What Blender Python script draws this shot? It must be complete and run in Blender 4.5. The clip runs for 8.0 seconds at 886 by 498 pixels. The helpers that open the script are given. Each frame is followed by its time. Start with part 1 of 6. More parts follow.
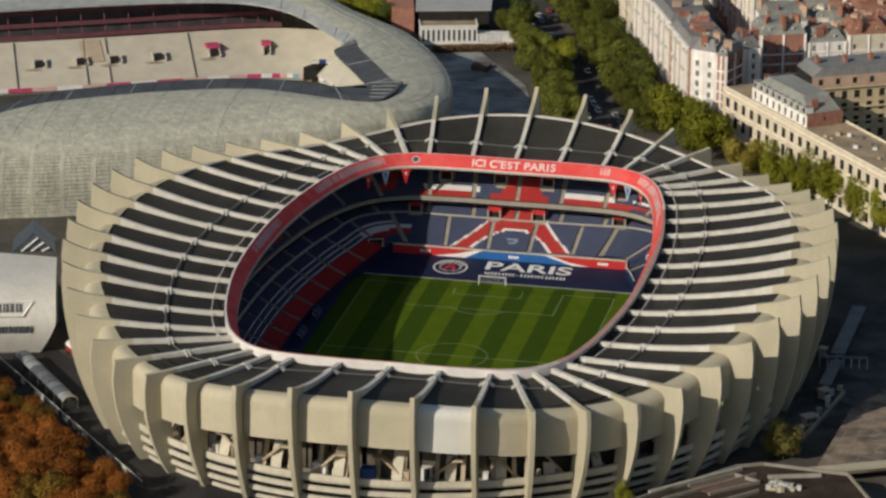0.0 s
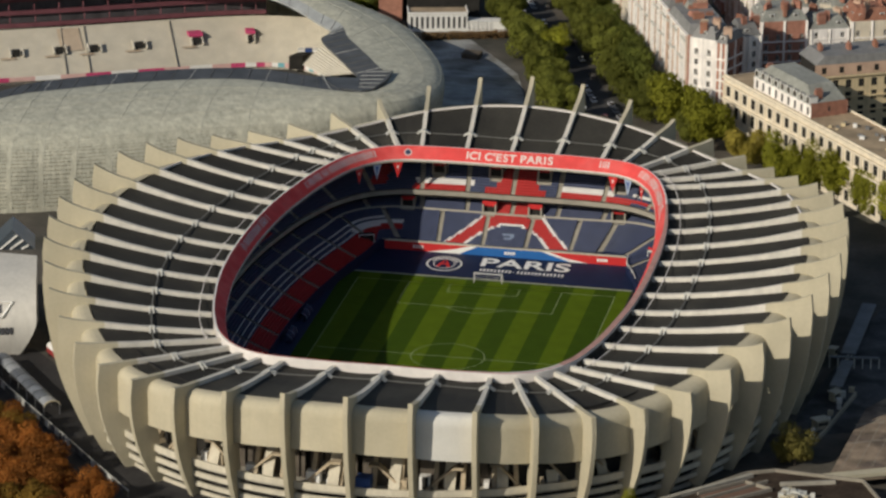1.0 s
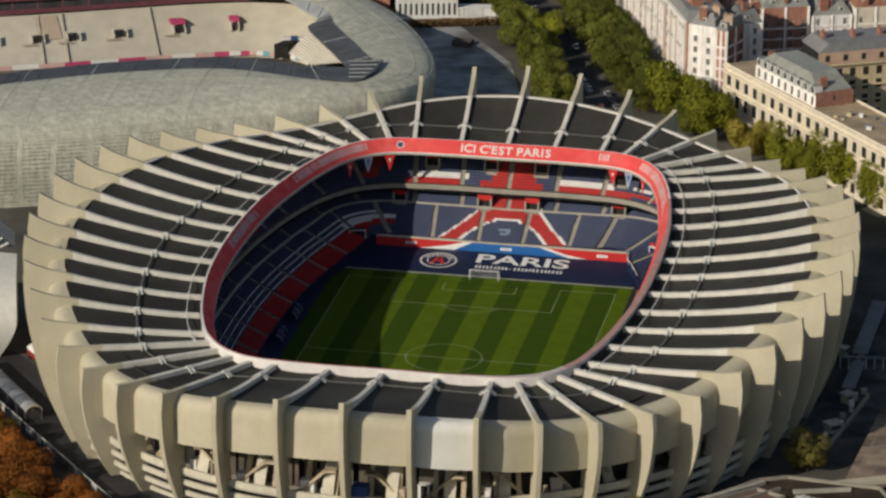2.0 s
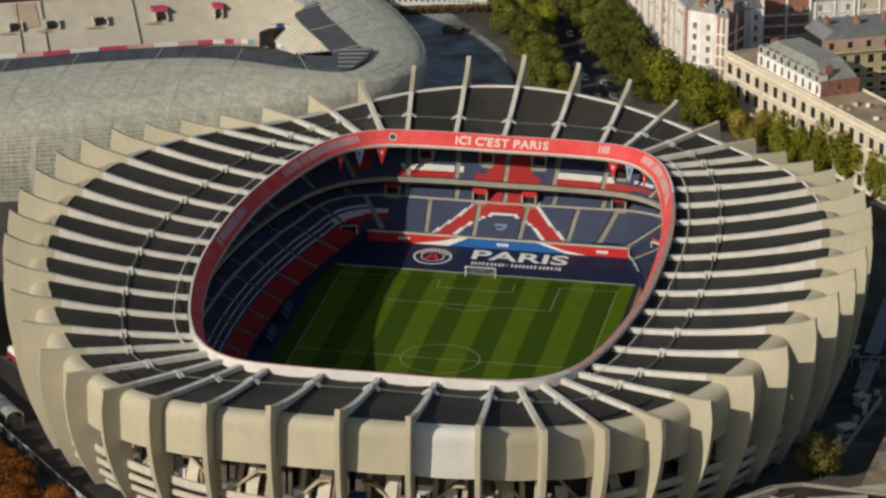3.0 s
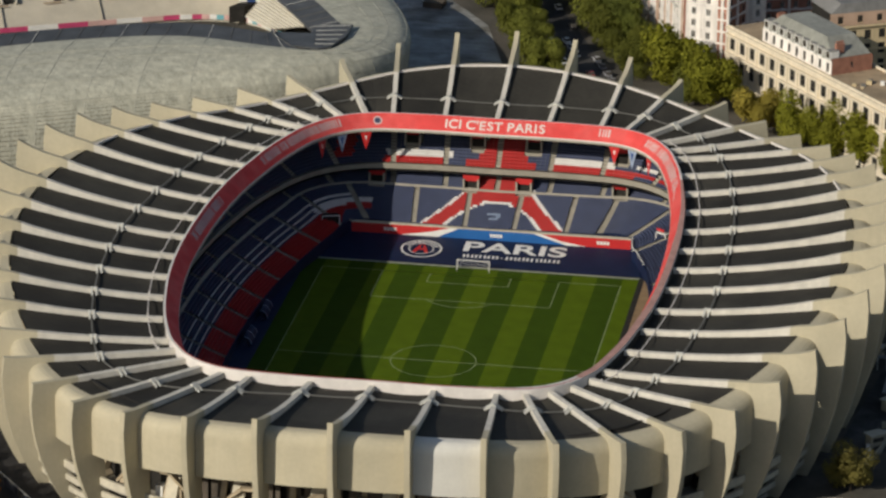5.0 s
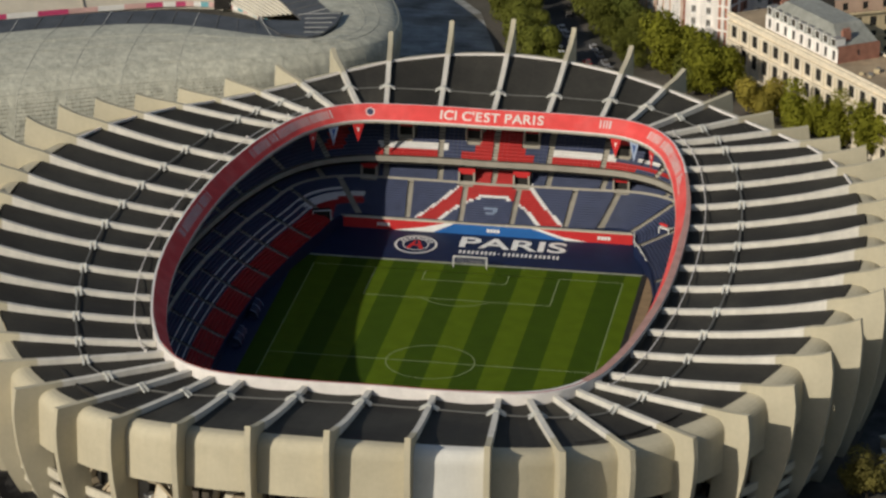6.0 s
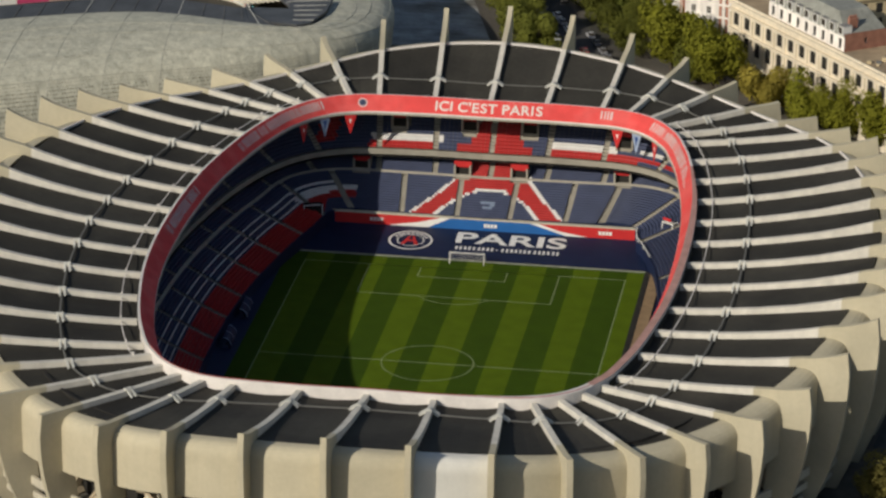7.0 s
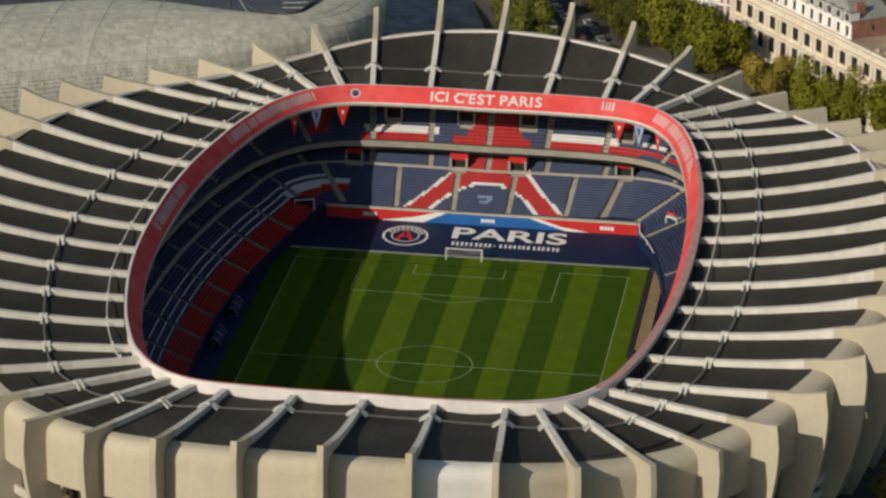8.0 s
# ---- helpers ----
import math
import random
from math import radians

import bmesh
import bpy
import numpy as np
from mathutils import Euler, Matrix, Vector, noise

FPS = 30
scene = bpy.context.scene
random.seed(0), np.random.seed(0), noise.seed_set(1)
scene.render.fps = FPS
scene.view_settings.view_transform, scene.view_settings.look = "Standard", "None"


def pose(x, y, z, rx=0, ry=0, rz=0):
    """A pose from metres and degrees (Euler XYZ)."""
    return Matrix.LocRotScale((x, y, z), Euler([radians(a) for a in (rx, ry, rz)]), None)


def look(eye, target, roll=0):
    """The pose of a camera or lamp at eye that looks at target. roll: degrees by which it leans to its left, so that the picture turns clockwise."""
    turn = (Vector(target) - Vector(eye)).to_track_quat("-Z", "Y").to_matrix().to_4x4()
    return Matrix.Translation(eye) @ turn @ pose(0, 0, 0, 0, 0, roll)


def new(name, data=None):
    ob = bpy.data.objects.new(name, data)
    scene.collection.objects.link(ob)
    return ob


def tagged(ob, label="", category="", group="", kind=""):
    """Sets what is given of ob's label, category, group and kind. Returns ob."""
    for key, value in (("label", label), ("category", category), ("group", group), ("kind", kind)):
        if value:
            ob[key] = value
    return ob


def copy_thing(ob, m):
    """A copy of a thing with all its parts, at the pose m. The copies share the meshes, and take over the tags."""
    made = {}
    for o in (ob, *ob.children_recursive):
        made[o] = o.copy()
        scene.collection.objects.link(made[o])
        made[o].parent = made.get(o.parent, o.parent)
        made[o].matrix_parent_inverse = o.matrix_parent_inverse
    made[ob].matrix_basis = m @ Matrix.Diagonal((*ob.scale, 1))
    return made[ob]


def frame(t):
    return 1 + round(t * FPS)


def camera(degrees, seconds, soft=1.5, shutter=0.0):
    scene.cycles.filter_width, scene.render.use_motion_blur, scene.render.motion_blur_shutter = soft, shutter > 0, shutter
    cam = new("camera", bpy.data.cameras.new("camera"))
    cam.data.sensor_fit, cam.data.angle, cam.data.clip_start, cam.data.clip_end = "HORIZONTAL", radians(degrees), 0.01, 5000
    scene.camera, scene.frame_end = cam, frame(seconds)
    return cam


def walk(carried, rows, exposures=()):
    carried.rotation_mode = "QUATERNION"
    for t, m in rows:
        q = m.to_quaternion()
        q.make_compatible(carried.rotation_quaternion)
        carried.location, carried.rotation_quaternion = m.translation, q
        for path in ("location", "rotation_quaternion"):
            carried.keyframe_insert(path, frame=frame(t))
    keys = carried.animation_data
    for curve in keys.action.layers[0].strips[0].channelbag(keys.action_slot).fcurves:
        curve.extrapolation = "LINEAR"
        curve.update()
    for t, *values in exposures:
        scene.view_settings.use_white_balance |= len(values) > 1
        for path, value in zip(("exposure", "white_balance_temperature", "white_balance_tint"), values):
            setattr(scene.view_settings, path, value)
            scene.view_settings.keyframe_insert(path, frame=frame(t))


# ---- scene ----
cam = camera(12.5, 8.0, soft=2.6)

PATH = [
    (0.0, (187.01, -958.94, 363.03), (40.17, -216.34, 104.21), 0.708),
    (0.5, (179.99, -941.04, 358.70), (36.35, -198.43, 98.12), 0.710),
    (1.0, (173.17, -923.43, 354.39), (32.72, -180.83, 92.04), 0.713),
    (1.5, (166.54, -906.11, 350.08), (29.26, -163.54, 85.99), 0.717),
    (2.0, (160.12, -889.07, 345.80), (25.98, -146.55, 79.97), 0.722),
    (2.5, (153.90, -872.32, 341.52), (22.87, -129.86, 73.98), 0.729),
    (3.0, (147.88, -855.86, 337.26), (19.93, -113.48, 68.01), 0.737),
    (3.5, (142.05, -839.69, 333.01), (17.15, -97.40, 62.08), 0.746),
    (4.0, (136.43, -823.81, 328.77), (14.53, -81.62, 56.19), 0.756),
    (4.5, (131.01, -808.21, 324.55), (12.07, -66.14, 50.34), 0.767),
    (5.0, (125.78, -792.90, 320.34), (9.75, -50.96, 44.53), 0.780),
    (5.5, (120.76, -777.87, 316.14), (7.58, -36.09, 38.76), 0.794),
    (6.0, (115.94, -763.14, 311.96), (5.54, -21.50, 33.04), 0.809),
    (6.5, (111.31, -748.69, 307.78), (3.64, -7.22, 27.38), 0.825),
    (7.0, (106.89, -734.53, 303.63), (1.86, 6.77, 21.76), 0.842),
    (7.5, (102.67, -720.65, 299.48), (0.20, 20.47, 16.21), 0.861),
    (8.0, (98.64, -707.07, 295.35), (-1.35, 33.87, 10.72), 0.881),
]
walk(cam, [(t, look(eye, target, roll)) for t, eye, target, roll in PATH])

# ---- world, sun, exposure ----
SUN_TO = Vector((-32.3, -45.0, 28.0)).normalized()
world = bpy.data.worlds.new("sky")
scene.world = world
world.use_nodes = True
wn = world.node_tree.nodes
sky = wn.new("ShaderNodeTexSky")
sky.sky_type = "NISHITA"
sky.sun_disc = False
sky.sun_elevation = math.asin(SUN_TO.z)
sky.sun_rotation = math.atan2(SUN_TO.x, SUN_TO.y)
wn["Background"].inputs["Strength"].default_value = 0.07
world.node_tree.links.new(sky.outputs["Color"], wn["Background"].inputs["Color"])
sun_data = bpy.data.lights.new("sun", "SUN")
sun_data.energy = 3.6
sun_data.angle = radians(0.55)
sun_data.color = (1.0, 0.93, 0.80)
sun = new("sun", sun_data)
sun.matrix_world = look(SUN_TO * 900, (0, 0, 0))
scene.view_settings.exposure = -0.1

rng = random.Random(7)


# ---- materials ----
def mat(name, base, rough=0.7, vary=0.18, scale=0.3, bump=0.0, bump_scale=3.0, metal=0.0, second=None, per_object=0.0, streak=0.0, spec=0.3):
    """Procedural surface: base colour broken by grain at two scales, optional stains of a second colour, streaks and relief."""
    m = bpy.data.materials.new(name)
    m.use_nodes = True
    nt = m.node_tree
    n, l = nt.nodes, nt.links
    b = n["Principled BSDF"]
    b.inputs["Roughness"].default_value = rough
    b.inputs["Metallic"].default_value = metal
    b.inputs["Specular IOR Level"].default_value = spec
    co = n.new("ShaderNodeNewGeometry").outputs["Position"]
    def noise_at(sc, detail=4.0, stretch=None):
        t = n.new("ShaderNodeTexNoise")
        t.inputs["Scale"].default_value = sc
        t.inputs["Detail"].default_value = detail
        if stretch:
            mp = n.new("ShaderNodeMapping")
            mp.inputs["Scale"].default_value = stretch
            l.new(co, mp.inputs["Vector"])
            l.new(mp.outputs["Vector"], t.inputs["Vector"])
        else:
            l.new(co, t.inputs["Vector"])
        return t.outputs["Fac"]
    def value_mix(col, fac, amount):
        mr = n.new("ShaderNodeMapRange")
        mr.inputs["From Min"].default_value, mr.inputs["From Max"].default_value = 0.3, 0.7
        mr.inputs["To Min"].default_value, mr.inputs["To Max"].default_value = 1 - amount, 1 + amount
        l.new(fac, mr.inputs["Value"])
        mx = n.new("ShaderNodeVectorMath")
        mx.operation = "SCALE"
        l.new(col, mx.inputs[0])
        l.new(mr.outputs["Result"], mx.inputs["Scale"])
        return mx.outputs["Vector"]
    rgb = n.new("ShaderNodeRGB")
    rgb.outputs[0].default_value = (*base, 1)
    col = rgb.outputs[0]
    if second:
        r2 = n.new("ShaderNodeRGB")
        r2.outputs[0].default_value = (*second, 1)
        ramp = n.new("ShaderNodeMapRange")
        ramp.inputs["From Min"].default_value, ramp.inputs["From Max"].default_value = 0.45, 0.6
        l.new(noise_at(scale * 0.45, 6.0), ramp.inputs["Value"])
        mx = n.new("ShaderNodeMix")
        mx.data_type = "RGBA"
        l.new(ramp.outputs["Result"], mx.inputs["Factor"])
        l.new(col, mx.inputs["A"])
        l.new(r2.outputs[0], mx.inputs["B"])
        col = mx.outputs["Result"]
    col = value_mix(col, noise_at(scale), vary)
    col = value_mix(col, noise_at(scale * 9), vary * 0.5)
    if streak:
        col = value_mix(col, noise_at(1.0, 3.0, (0.9, 0.9, 0.06)), streak)
    if per_object:
        col = value_mix(col, n.new("ShaderNodeObjectInfo").outputs["Random"], per_object)
    l.new(col, b.inputs["Base Color"])
    if bump:
        bp = n.new("ShaderNodeBump")
        bp.inputs["Strength"].default_value = bump
        bp.inputs["Distance"].default_value = 0.3
        l.new(noise_at(bump_scale), bp.inputs["Height"])
        l.new(bp.outputs["Normal"], b.inputs["Normal"])
    return m


def leaf_mat(name, base, per):
    """Leaves: light passes partly through the blade."""
    m = mat(name, base, 0.8, 0.35, 0.25, per_object=per, spec=0.15)
    n, l = m.node_tree.nodes, m.node_tree.links
    b, out = n["Principled BSDF"], n["Material Output"]
    tr = n.new("ShaderNodeBsdfTranslucent")
    l.new(b.inputs["Base Color"].links[0].from_socket, tr.inputs["Color"])
    mx = n.new("ShaderNodeMixShader")
    mx.inputs[0].default_value = 0.4
    l.new(b.outputs[0], mx.inputs[1])
    l.new(tr.outputs[0], mx.inputs[2])
    l.new(mx.outputs[0], out.inputs["Surface"])
    return m


CONCRETE = mat("concrete", (0.475, 0.425, 0.305), 0.85, 0.07, 0.12, 0.08, 2.0, streak=0.02, per_object=0.04)
CONCRETE_PALE = mat("pale_concrete", (0.56, 0.51, 0.40), 0.8, 0.10, 0.2, 0.1, 2.0, streak=0.08)
PANEL_NEW = mat("new_panel", (0.68, 0.66, 0.60), 0.75, 0.05, 0.2, streak=0.02)
BEAM = mat("beam_paint", (0.64, 0.60, 0.52), 0.7, 0.10, 0.3, streak=0.05)
MEMBRANE = mat("roof_membrane", (0.039, 0.036, 0.029), 0.85, 0.22, 0.12, 0.1, 1.5, per_object=0.14, second=(0.026, 0.024, 0.02))
RED_FASCIA = mat("red_fascia", (0.72, 0.082, 0.076), 0.85, 0.08, 0.4, spec=0.1, second=(0.74, 0.115, 0.105))
WHITE_PAINT = mat("white_paint", (0.78, 0.76, 0.71), 0.6, 0.06, 0.4)
STEEL = mat("galvanised_steel", (0.55, 0.54, 0.49), 0.6, 0.12, 0.8)
RING_WHITE = mat("weathered_white", (0.73, 0.68, 0.63), 0.7, 0.10, 0.3)
PIPE = mat("pipe_zinc", (0.15, 0.145, 0.13), 0.6, 0.12, 0.8)
NAVY = mat("navy_seats", (0.047, 0.058, 0.108), 0.6, 0.14, 0.5)
RED_SEAT = mat("red_seats", (0.40, 0.022, 0.020), 0.55, 0.10, 0.5)
WHITE_SEAT = mat("white_seats", (0.68, 0.66, 0.63), 0.6, 0.06, 0.6)
PALE_SEAT = mat("pale_blue_seats", (0.20, 0.25, 0.34), 0.6, 0.1, 0.6)
TERRACE = mat("terrace_concrete", (0.36, 0.33, 0.27), 0.9, 0.14, 0.4)
TARP = mat("navy_tarpaulin", (0.0085, 0.017, 0.052), 0.6, 0.12, 0.25, 0.1, 1.0)
# terrace concrete with shade put into its colour; also dark joints and covers
TERRACE_D = mat("shade_toned_concrete", (0.27, 0.24, 0.19), 0.9, 0.14, 0.4)
# near-black for dark walls; elsewhere it puts shade of undersides and openings into colour
DARK = mat("shade_and_dark_walls", (0.025, 0.023, 0.02), 0.9, 0.25, 0.4)
GRASS_A = mat("light_turf", (0.086, 0.132, 0.005), 0.9, 0.10, 0.25, 0.2, 6.0, spec=0.1)
GRASS_B = mat("dark_turf", (0.040, 0.075, 0.0035), 0.9, 0.10, 0.25, 0.2, 6.0, spec=0.1)
LINE = mat("pitch_line", (0.34, 0.40, 0.20), 0.9, 0.15, 1.0)
ASPHALT = mat("asphalt", (0.050, 0.049, 0.050), 0.9, 0.20, 0.08, 0.1, 2.0, second=(0.066, 0.062, 0.058))
PAVING = mat("paving", (0.25, 0.19, 0.135), 0.9, 0.35, 0.3, 0.1, 2.0, second=(0.13, 0.10, 0.078))
GROUND = mat("ground_soil", (0.105, 0.092, 0.075), 0.95, 0.25, 0.08, 0.2, 1.0, second=(0.065, 0.062, 0.05))


# ---- mesh helpers ----
def link_mesh(name, verts, faces, material, parent=None, label="", mats=None, face_mats=None, smooth=False):
    me = bpy.data.meshes.new(name)
    me.from_pydata([tuple(v) for v in verts], [], faces)
    for m in (mats or [material]):
        me.materials.append(m)
    if face_mats:
        me.polygons.foreach_set("material_index", face_mats)
    if smooth:
        me.polygons.foreach_set("use_smooth", [True] * len(me.polygons))
    me.update()
    ob = new(name, me)
    if parent:
        ob.parent = parent
    if label:
        ob["label"] = label
    return ob


def empty(name, place=(0, 0, 0), **tags):
    ob = new(name)
    ob.location = place
    ob.empty_display_size = 1
    return tagged(ob, **tags)


class Build:
    """Gathers boxes, quads and prisms into one mesh."""
    def __init__(self):
        self.v, self.f, self.m = [], [], []

    def quad(self, a, b, c, d, m=0):
        i = len(self.v)
        self.v += [a, b, c, d]
        self.f.append((i, i + 1, i + 2, i + 3))
        self.m.append(m)

    def box(self, x0, x1, y0, y1, z0, z1, m=0):
        self.hexa([(x0, y0), (x1, y0), (x1, y1), (x0, y1)], z0, z1, m)

    def hexa(self, ring, z0, z1, m=0):
        """A prism over a plan outline, counter-clockwise."""
        i, n = len(self.v), len(ring)
        self.v += [(p[0], p[1], z0) for p in ring] + [(p[0], p[1], z1) for p in ring]
        self.f.append(tuple(range(i + n - 1, i - 1, -1)))
        self.f.append(tuple(range(i + n, i + 2 * n)))
        self.m += [m, m]
        for k in range(n):
            j = (k + 1) % n
            self.f.append((i + k, i + j, i + n + j, i + n + k))
            self.m.append(m)

    def bar(self, a, b, w, h, m=0):
        """A square bar from a to b, w wide and h high."""
        a, b = Vector(a), Vector(b)
        d = (b - a).normalized()
        side = d.cross(Vector((0, 0, 1)))
        side = side.normalized() if side.length > 1e-4 else Vector((1, 0, 0))
        up = side.cross(d).normalized()
        i = len(self.v)
        for p in (a, b):
            for s, u in ((-1, -1), (1, -1), (1, 1), (-1, 1)):
                self.v.append(tuple(p + side * (s * w / 2) + up * (u * h / 2)))
        for q in ((3, 2, 1, 0), (4, 5, 6, 7), (0, 1, 5, 4), (1, 2, 6, 5), (2, 3, 7, 6), (3, 0, 4, 7)):
            self.f.append(tuple(i + k for k in q))
            self.m.append(m)

    def rail(self, pts, w, h, m=0):
        """One bar bent along a line of points."""
        i = len(self.v)
        pts = [Vector(p) for p in pts]
        for k, p in enumerate(pts):
            d = (pts[min(k + 1, len(pts) - 1)] - pts[max(k - 1, 0)]).normalized()
            side = d.cross(Vector((0, 0, 1))).normalized()
            for s, u in ((-1, -1), (1, -1), (1, 1), (-1, 1)):
                self.v.append(tuple(p + side * (s * w / 2) + Vector((0, 0, u * h / 2))))
        e = i + 4 * (len(pts) - 1)
        self.f += [(i + 3, i + 2, i + 1, i), (e, e + 1, e + 2, e + 3)]
        self.m += [m, m]
        for k in range(len(pts) - 1):
            a = i + 4 * k
            for q in range(4):
                j = (q + 1) % 4
                self.f.append((a + q, a + j, a + 4 + j, a + 4 + q))
                self.m.append(m)

    def done(self, name, mats, parent=None, label="", smooth=False):
        return link_mesh(name, self.v, self.f, None, parent, label, mats if isinstance(mats, list) else [mats], self.m, smooth)


def strip(rows, closed=False):
    """Verts and faces of a sheet through equal rows of points."""
    n = len(rows[0])
    v = [p for r in rows for p in r]
    f = []
    for i in range(len(rows) if closed else len(rows) - 1):
        a, b = i * n, ((i + 1) % len(rows)) * n
        for k in range(n - 1):
            f.append((a + k, a + k + 1, b + k + 1, b + k))
    return v, f


# ---- plan of the stadium: fifty frames round an oval ----
N = 50
QUARTER = [(0, 83.0), (12, 83.2), (24, 82.6), (29.5, 81.6), (34, 79.3), (37.8, 75.6), (40.6, 71.0), (42.8, 66.0), (46, 54.5), (48.2, 42.5), (49.9, 30.5), (50.9, 18.0), (51.3, 6.0)]


def inner_point(k):
    k %= N
    sx, sy = 1, 1
    if k > 25:
        k, sx = N - k, -1
    if k > 12:
        k, sy = 25 - k, -1
    x, y = QUARTER[k]
    shift = -0.6 + (1.3 if sy > 0 else 2.0) * (y / 83) ** 2
    return Vector((sx * x + shift, sy * y))


INNER = [inner_point(k) for k in range(N)]
TIP_A, TIP_B, TIP_N, TIP_CX, TIP_CY = 96.587, 118.834, 2.0261, 0.593, -1.854
_th = np.linspace(0, 2 * np.pi, 2001)
_sx, _cy = np.sin(_th), np.cos(_th)
_X = TIP_A * np.sign(_sx) * np.abs(_sx) ** (2 / TIP_N)
_Y = TIP_B * np.sign(_cy) * np.abs(_cy) ** (2 / TIP_N)
_S = np.r_[0, np.cumsum(np.hypot(np.diff(_X), np.diff(_Y)))]
_S /= _S[-1]


def tip_point(k):
    u = (k / N) % 1
    p = math.pi * u
    w = (u - 0.0014 * math.sin(4 * p) + 0.002 * math.sin(8 * p) + 0.0034 * math.sin(2 * p) - 0.0004 * math.sin(6 * p)) % 1
    z = 33.85 - 2.58 * math.cos(4 * p) + 3.83 * math.cos(8 * p) + 1.02 * math.cos(2 * p) + 0.62 * math.cos(6 * p) + 1.63 * math.cos(12 * p)
    bulge = 2.5 * math.exp(-((k % N - 18.5) / 3.4) ** 2) - 3.1 * math.exp(-((k % N - 29.6) / 3.4) ** 2)   # squarer near corners
    kk = min(k % N, N - k % N)
    z -= 0.9 * math.exp(-((kk - 7.0) / 3.0) ** 2)                                # shoulders of the far side
    return Vector((float(np.interp(w, _S, _X)) + TIP_CX + bulge, float(np.interp(w, _S, _Y)) + TIP_CY, z))


def ring(k):
    """The roof's inner edge in plan, for any frame number, whole or not (Catmull-Rom)."""
    i = math.floor(k)
    t = k - i
    p0, p1, p2, p3 = (INNER[(i + j) % N] for j in (-1, 0, 1, 2))
    return 0.5 * (2 * p1 + (p2 - p0) * t + (2 * p0 - 5 * p1 + 4 * p2 - p3) * t * t + (3 * p1 - p0 - 3 * p2 + p3) * t ** 3)


def radial(k):
    """Inner edge, outward direction and length to the tip, in plan, and the tip's height."""
    a, tip = ring(k), tip_point(k)
    d = Vector((tip.x, tip.y)) - a
    return a, d.normalized(), d.length, tip.z


def at(k, r, z):
    a, d, _, _ = radial(k)
    return (a.x + d.x * r, a.y + d.y * r, z)


ZG = 2.0          # level of the streets round the stadium; the pitch is at 0
RING_TOP, ROOF_IN = 27.5, 25.7


def near_end(k):
    """1 at the middle of the end where the tips stand lowest, 0 at the other end."""
    return (0.5 - 0.5 * math.cos(2 * math.pi * k / N)) ** 2


def edge_in(k):
    """The roof sheet ends this far inside the tips."""
    return 9.5 - 2.3 * math.exp(-((k % N - 25) / 6.5) ** 4) - 2.6 * math.exp(-((k % N - 5.5) / 3.2) ** 4)


def rise(k):
    """The inner ring stands a little higher at one end."""
    return 1.1 * near_end(k)



def roof_edge_z(zt):
    return 0.55 * zt + 11.5


def roof_z(r, length, zt, k):
    s = max(0.0, min(1.0, r / (length - edge_in(k))))
    z0 = ROOF_IN + rise(k)
    return z0 + (roof_edge_z(zt) - z0) * s ** 1.3


def beam_top(r, length, zt, k):
    s = r / length
    return (roof_z(r, length, zt, k) + 1.0 - 0.1 * s) * (1 - s ** 6) + zt * s ** 6


stadium = empty("stadium", label="oval football stadium with pale concrete fins and dark roof", category="stadium")


JOINT_K = (0, 6, 12, 17, 20, 22, 24, 26, 28, 29.5, 31, 33, 37, 40, 44, 50)
JOINT_R = (9.8, 11.0, 11.2, 12.2, 11.0, 8.0, 6.5, 6.8, 9.6, 13.4, 15.6, 14.8, 14.4, 12.2, 11.0, 9.8)


def joint_r(k):
    """How far out the service pipe crosses the roof: close to the edge on one end, farther on one side."""
    return float(np.interp(k % N, JOINT_K, JOINT_R))


from mathutils.geometry import tessellate_polygon


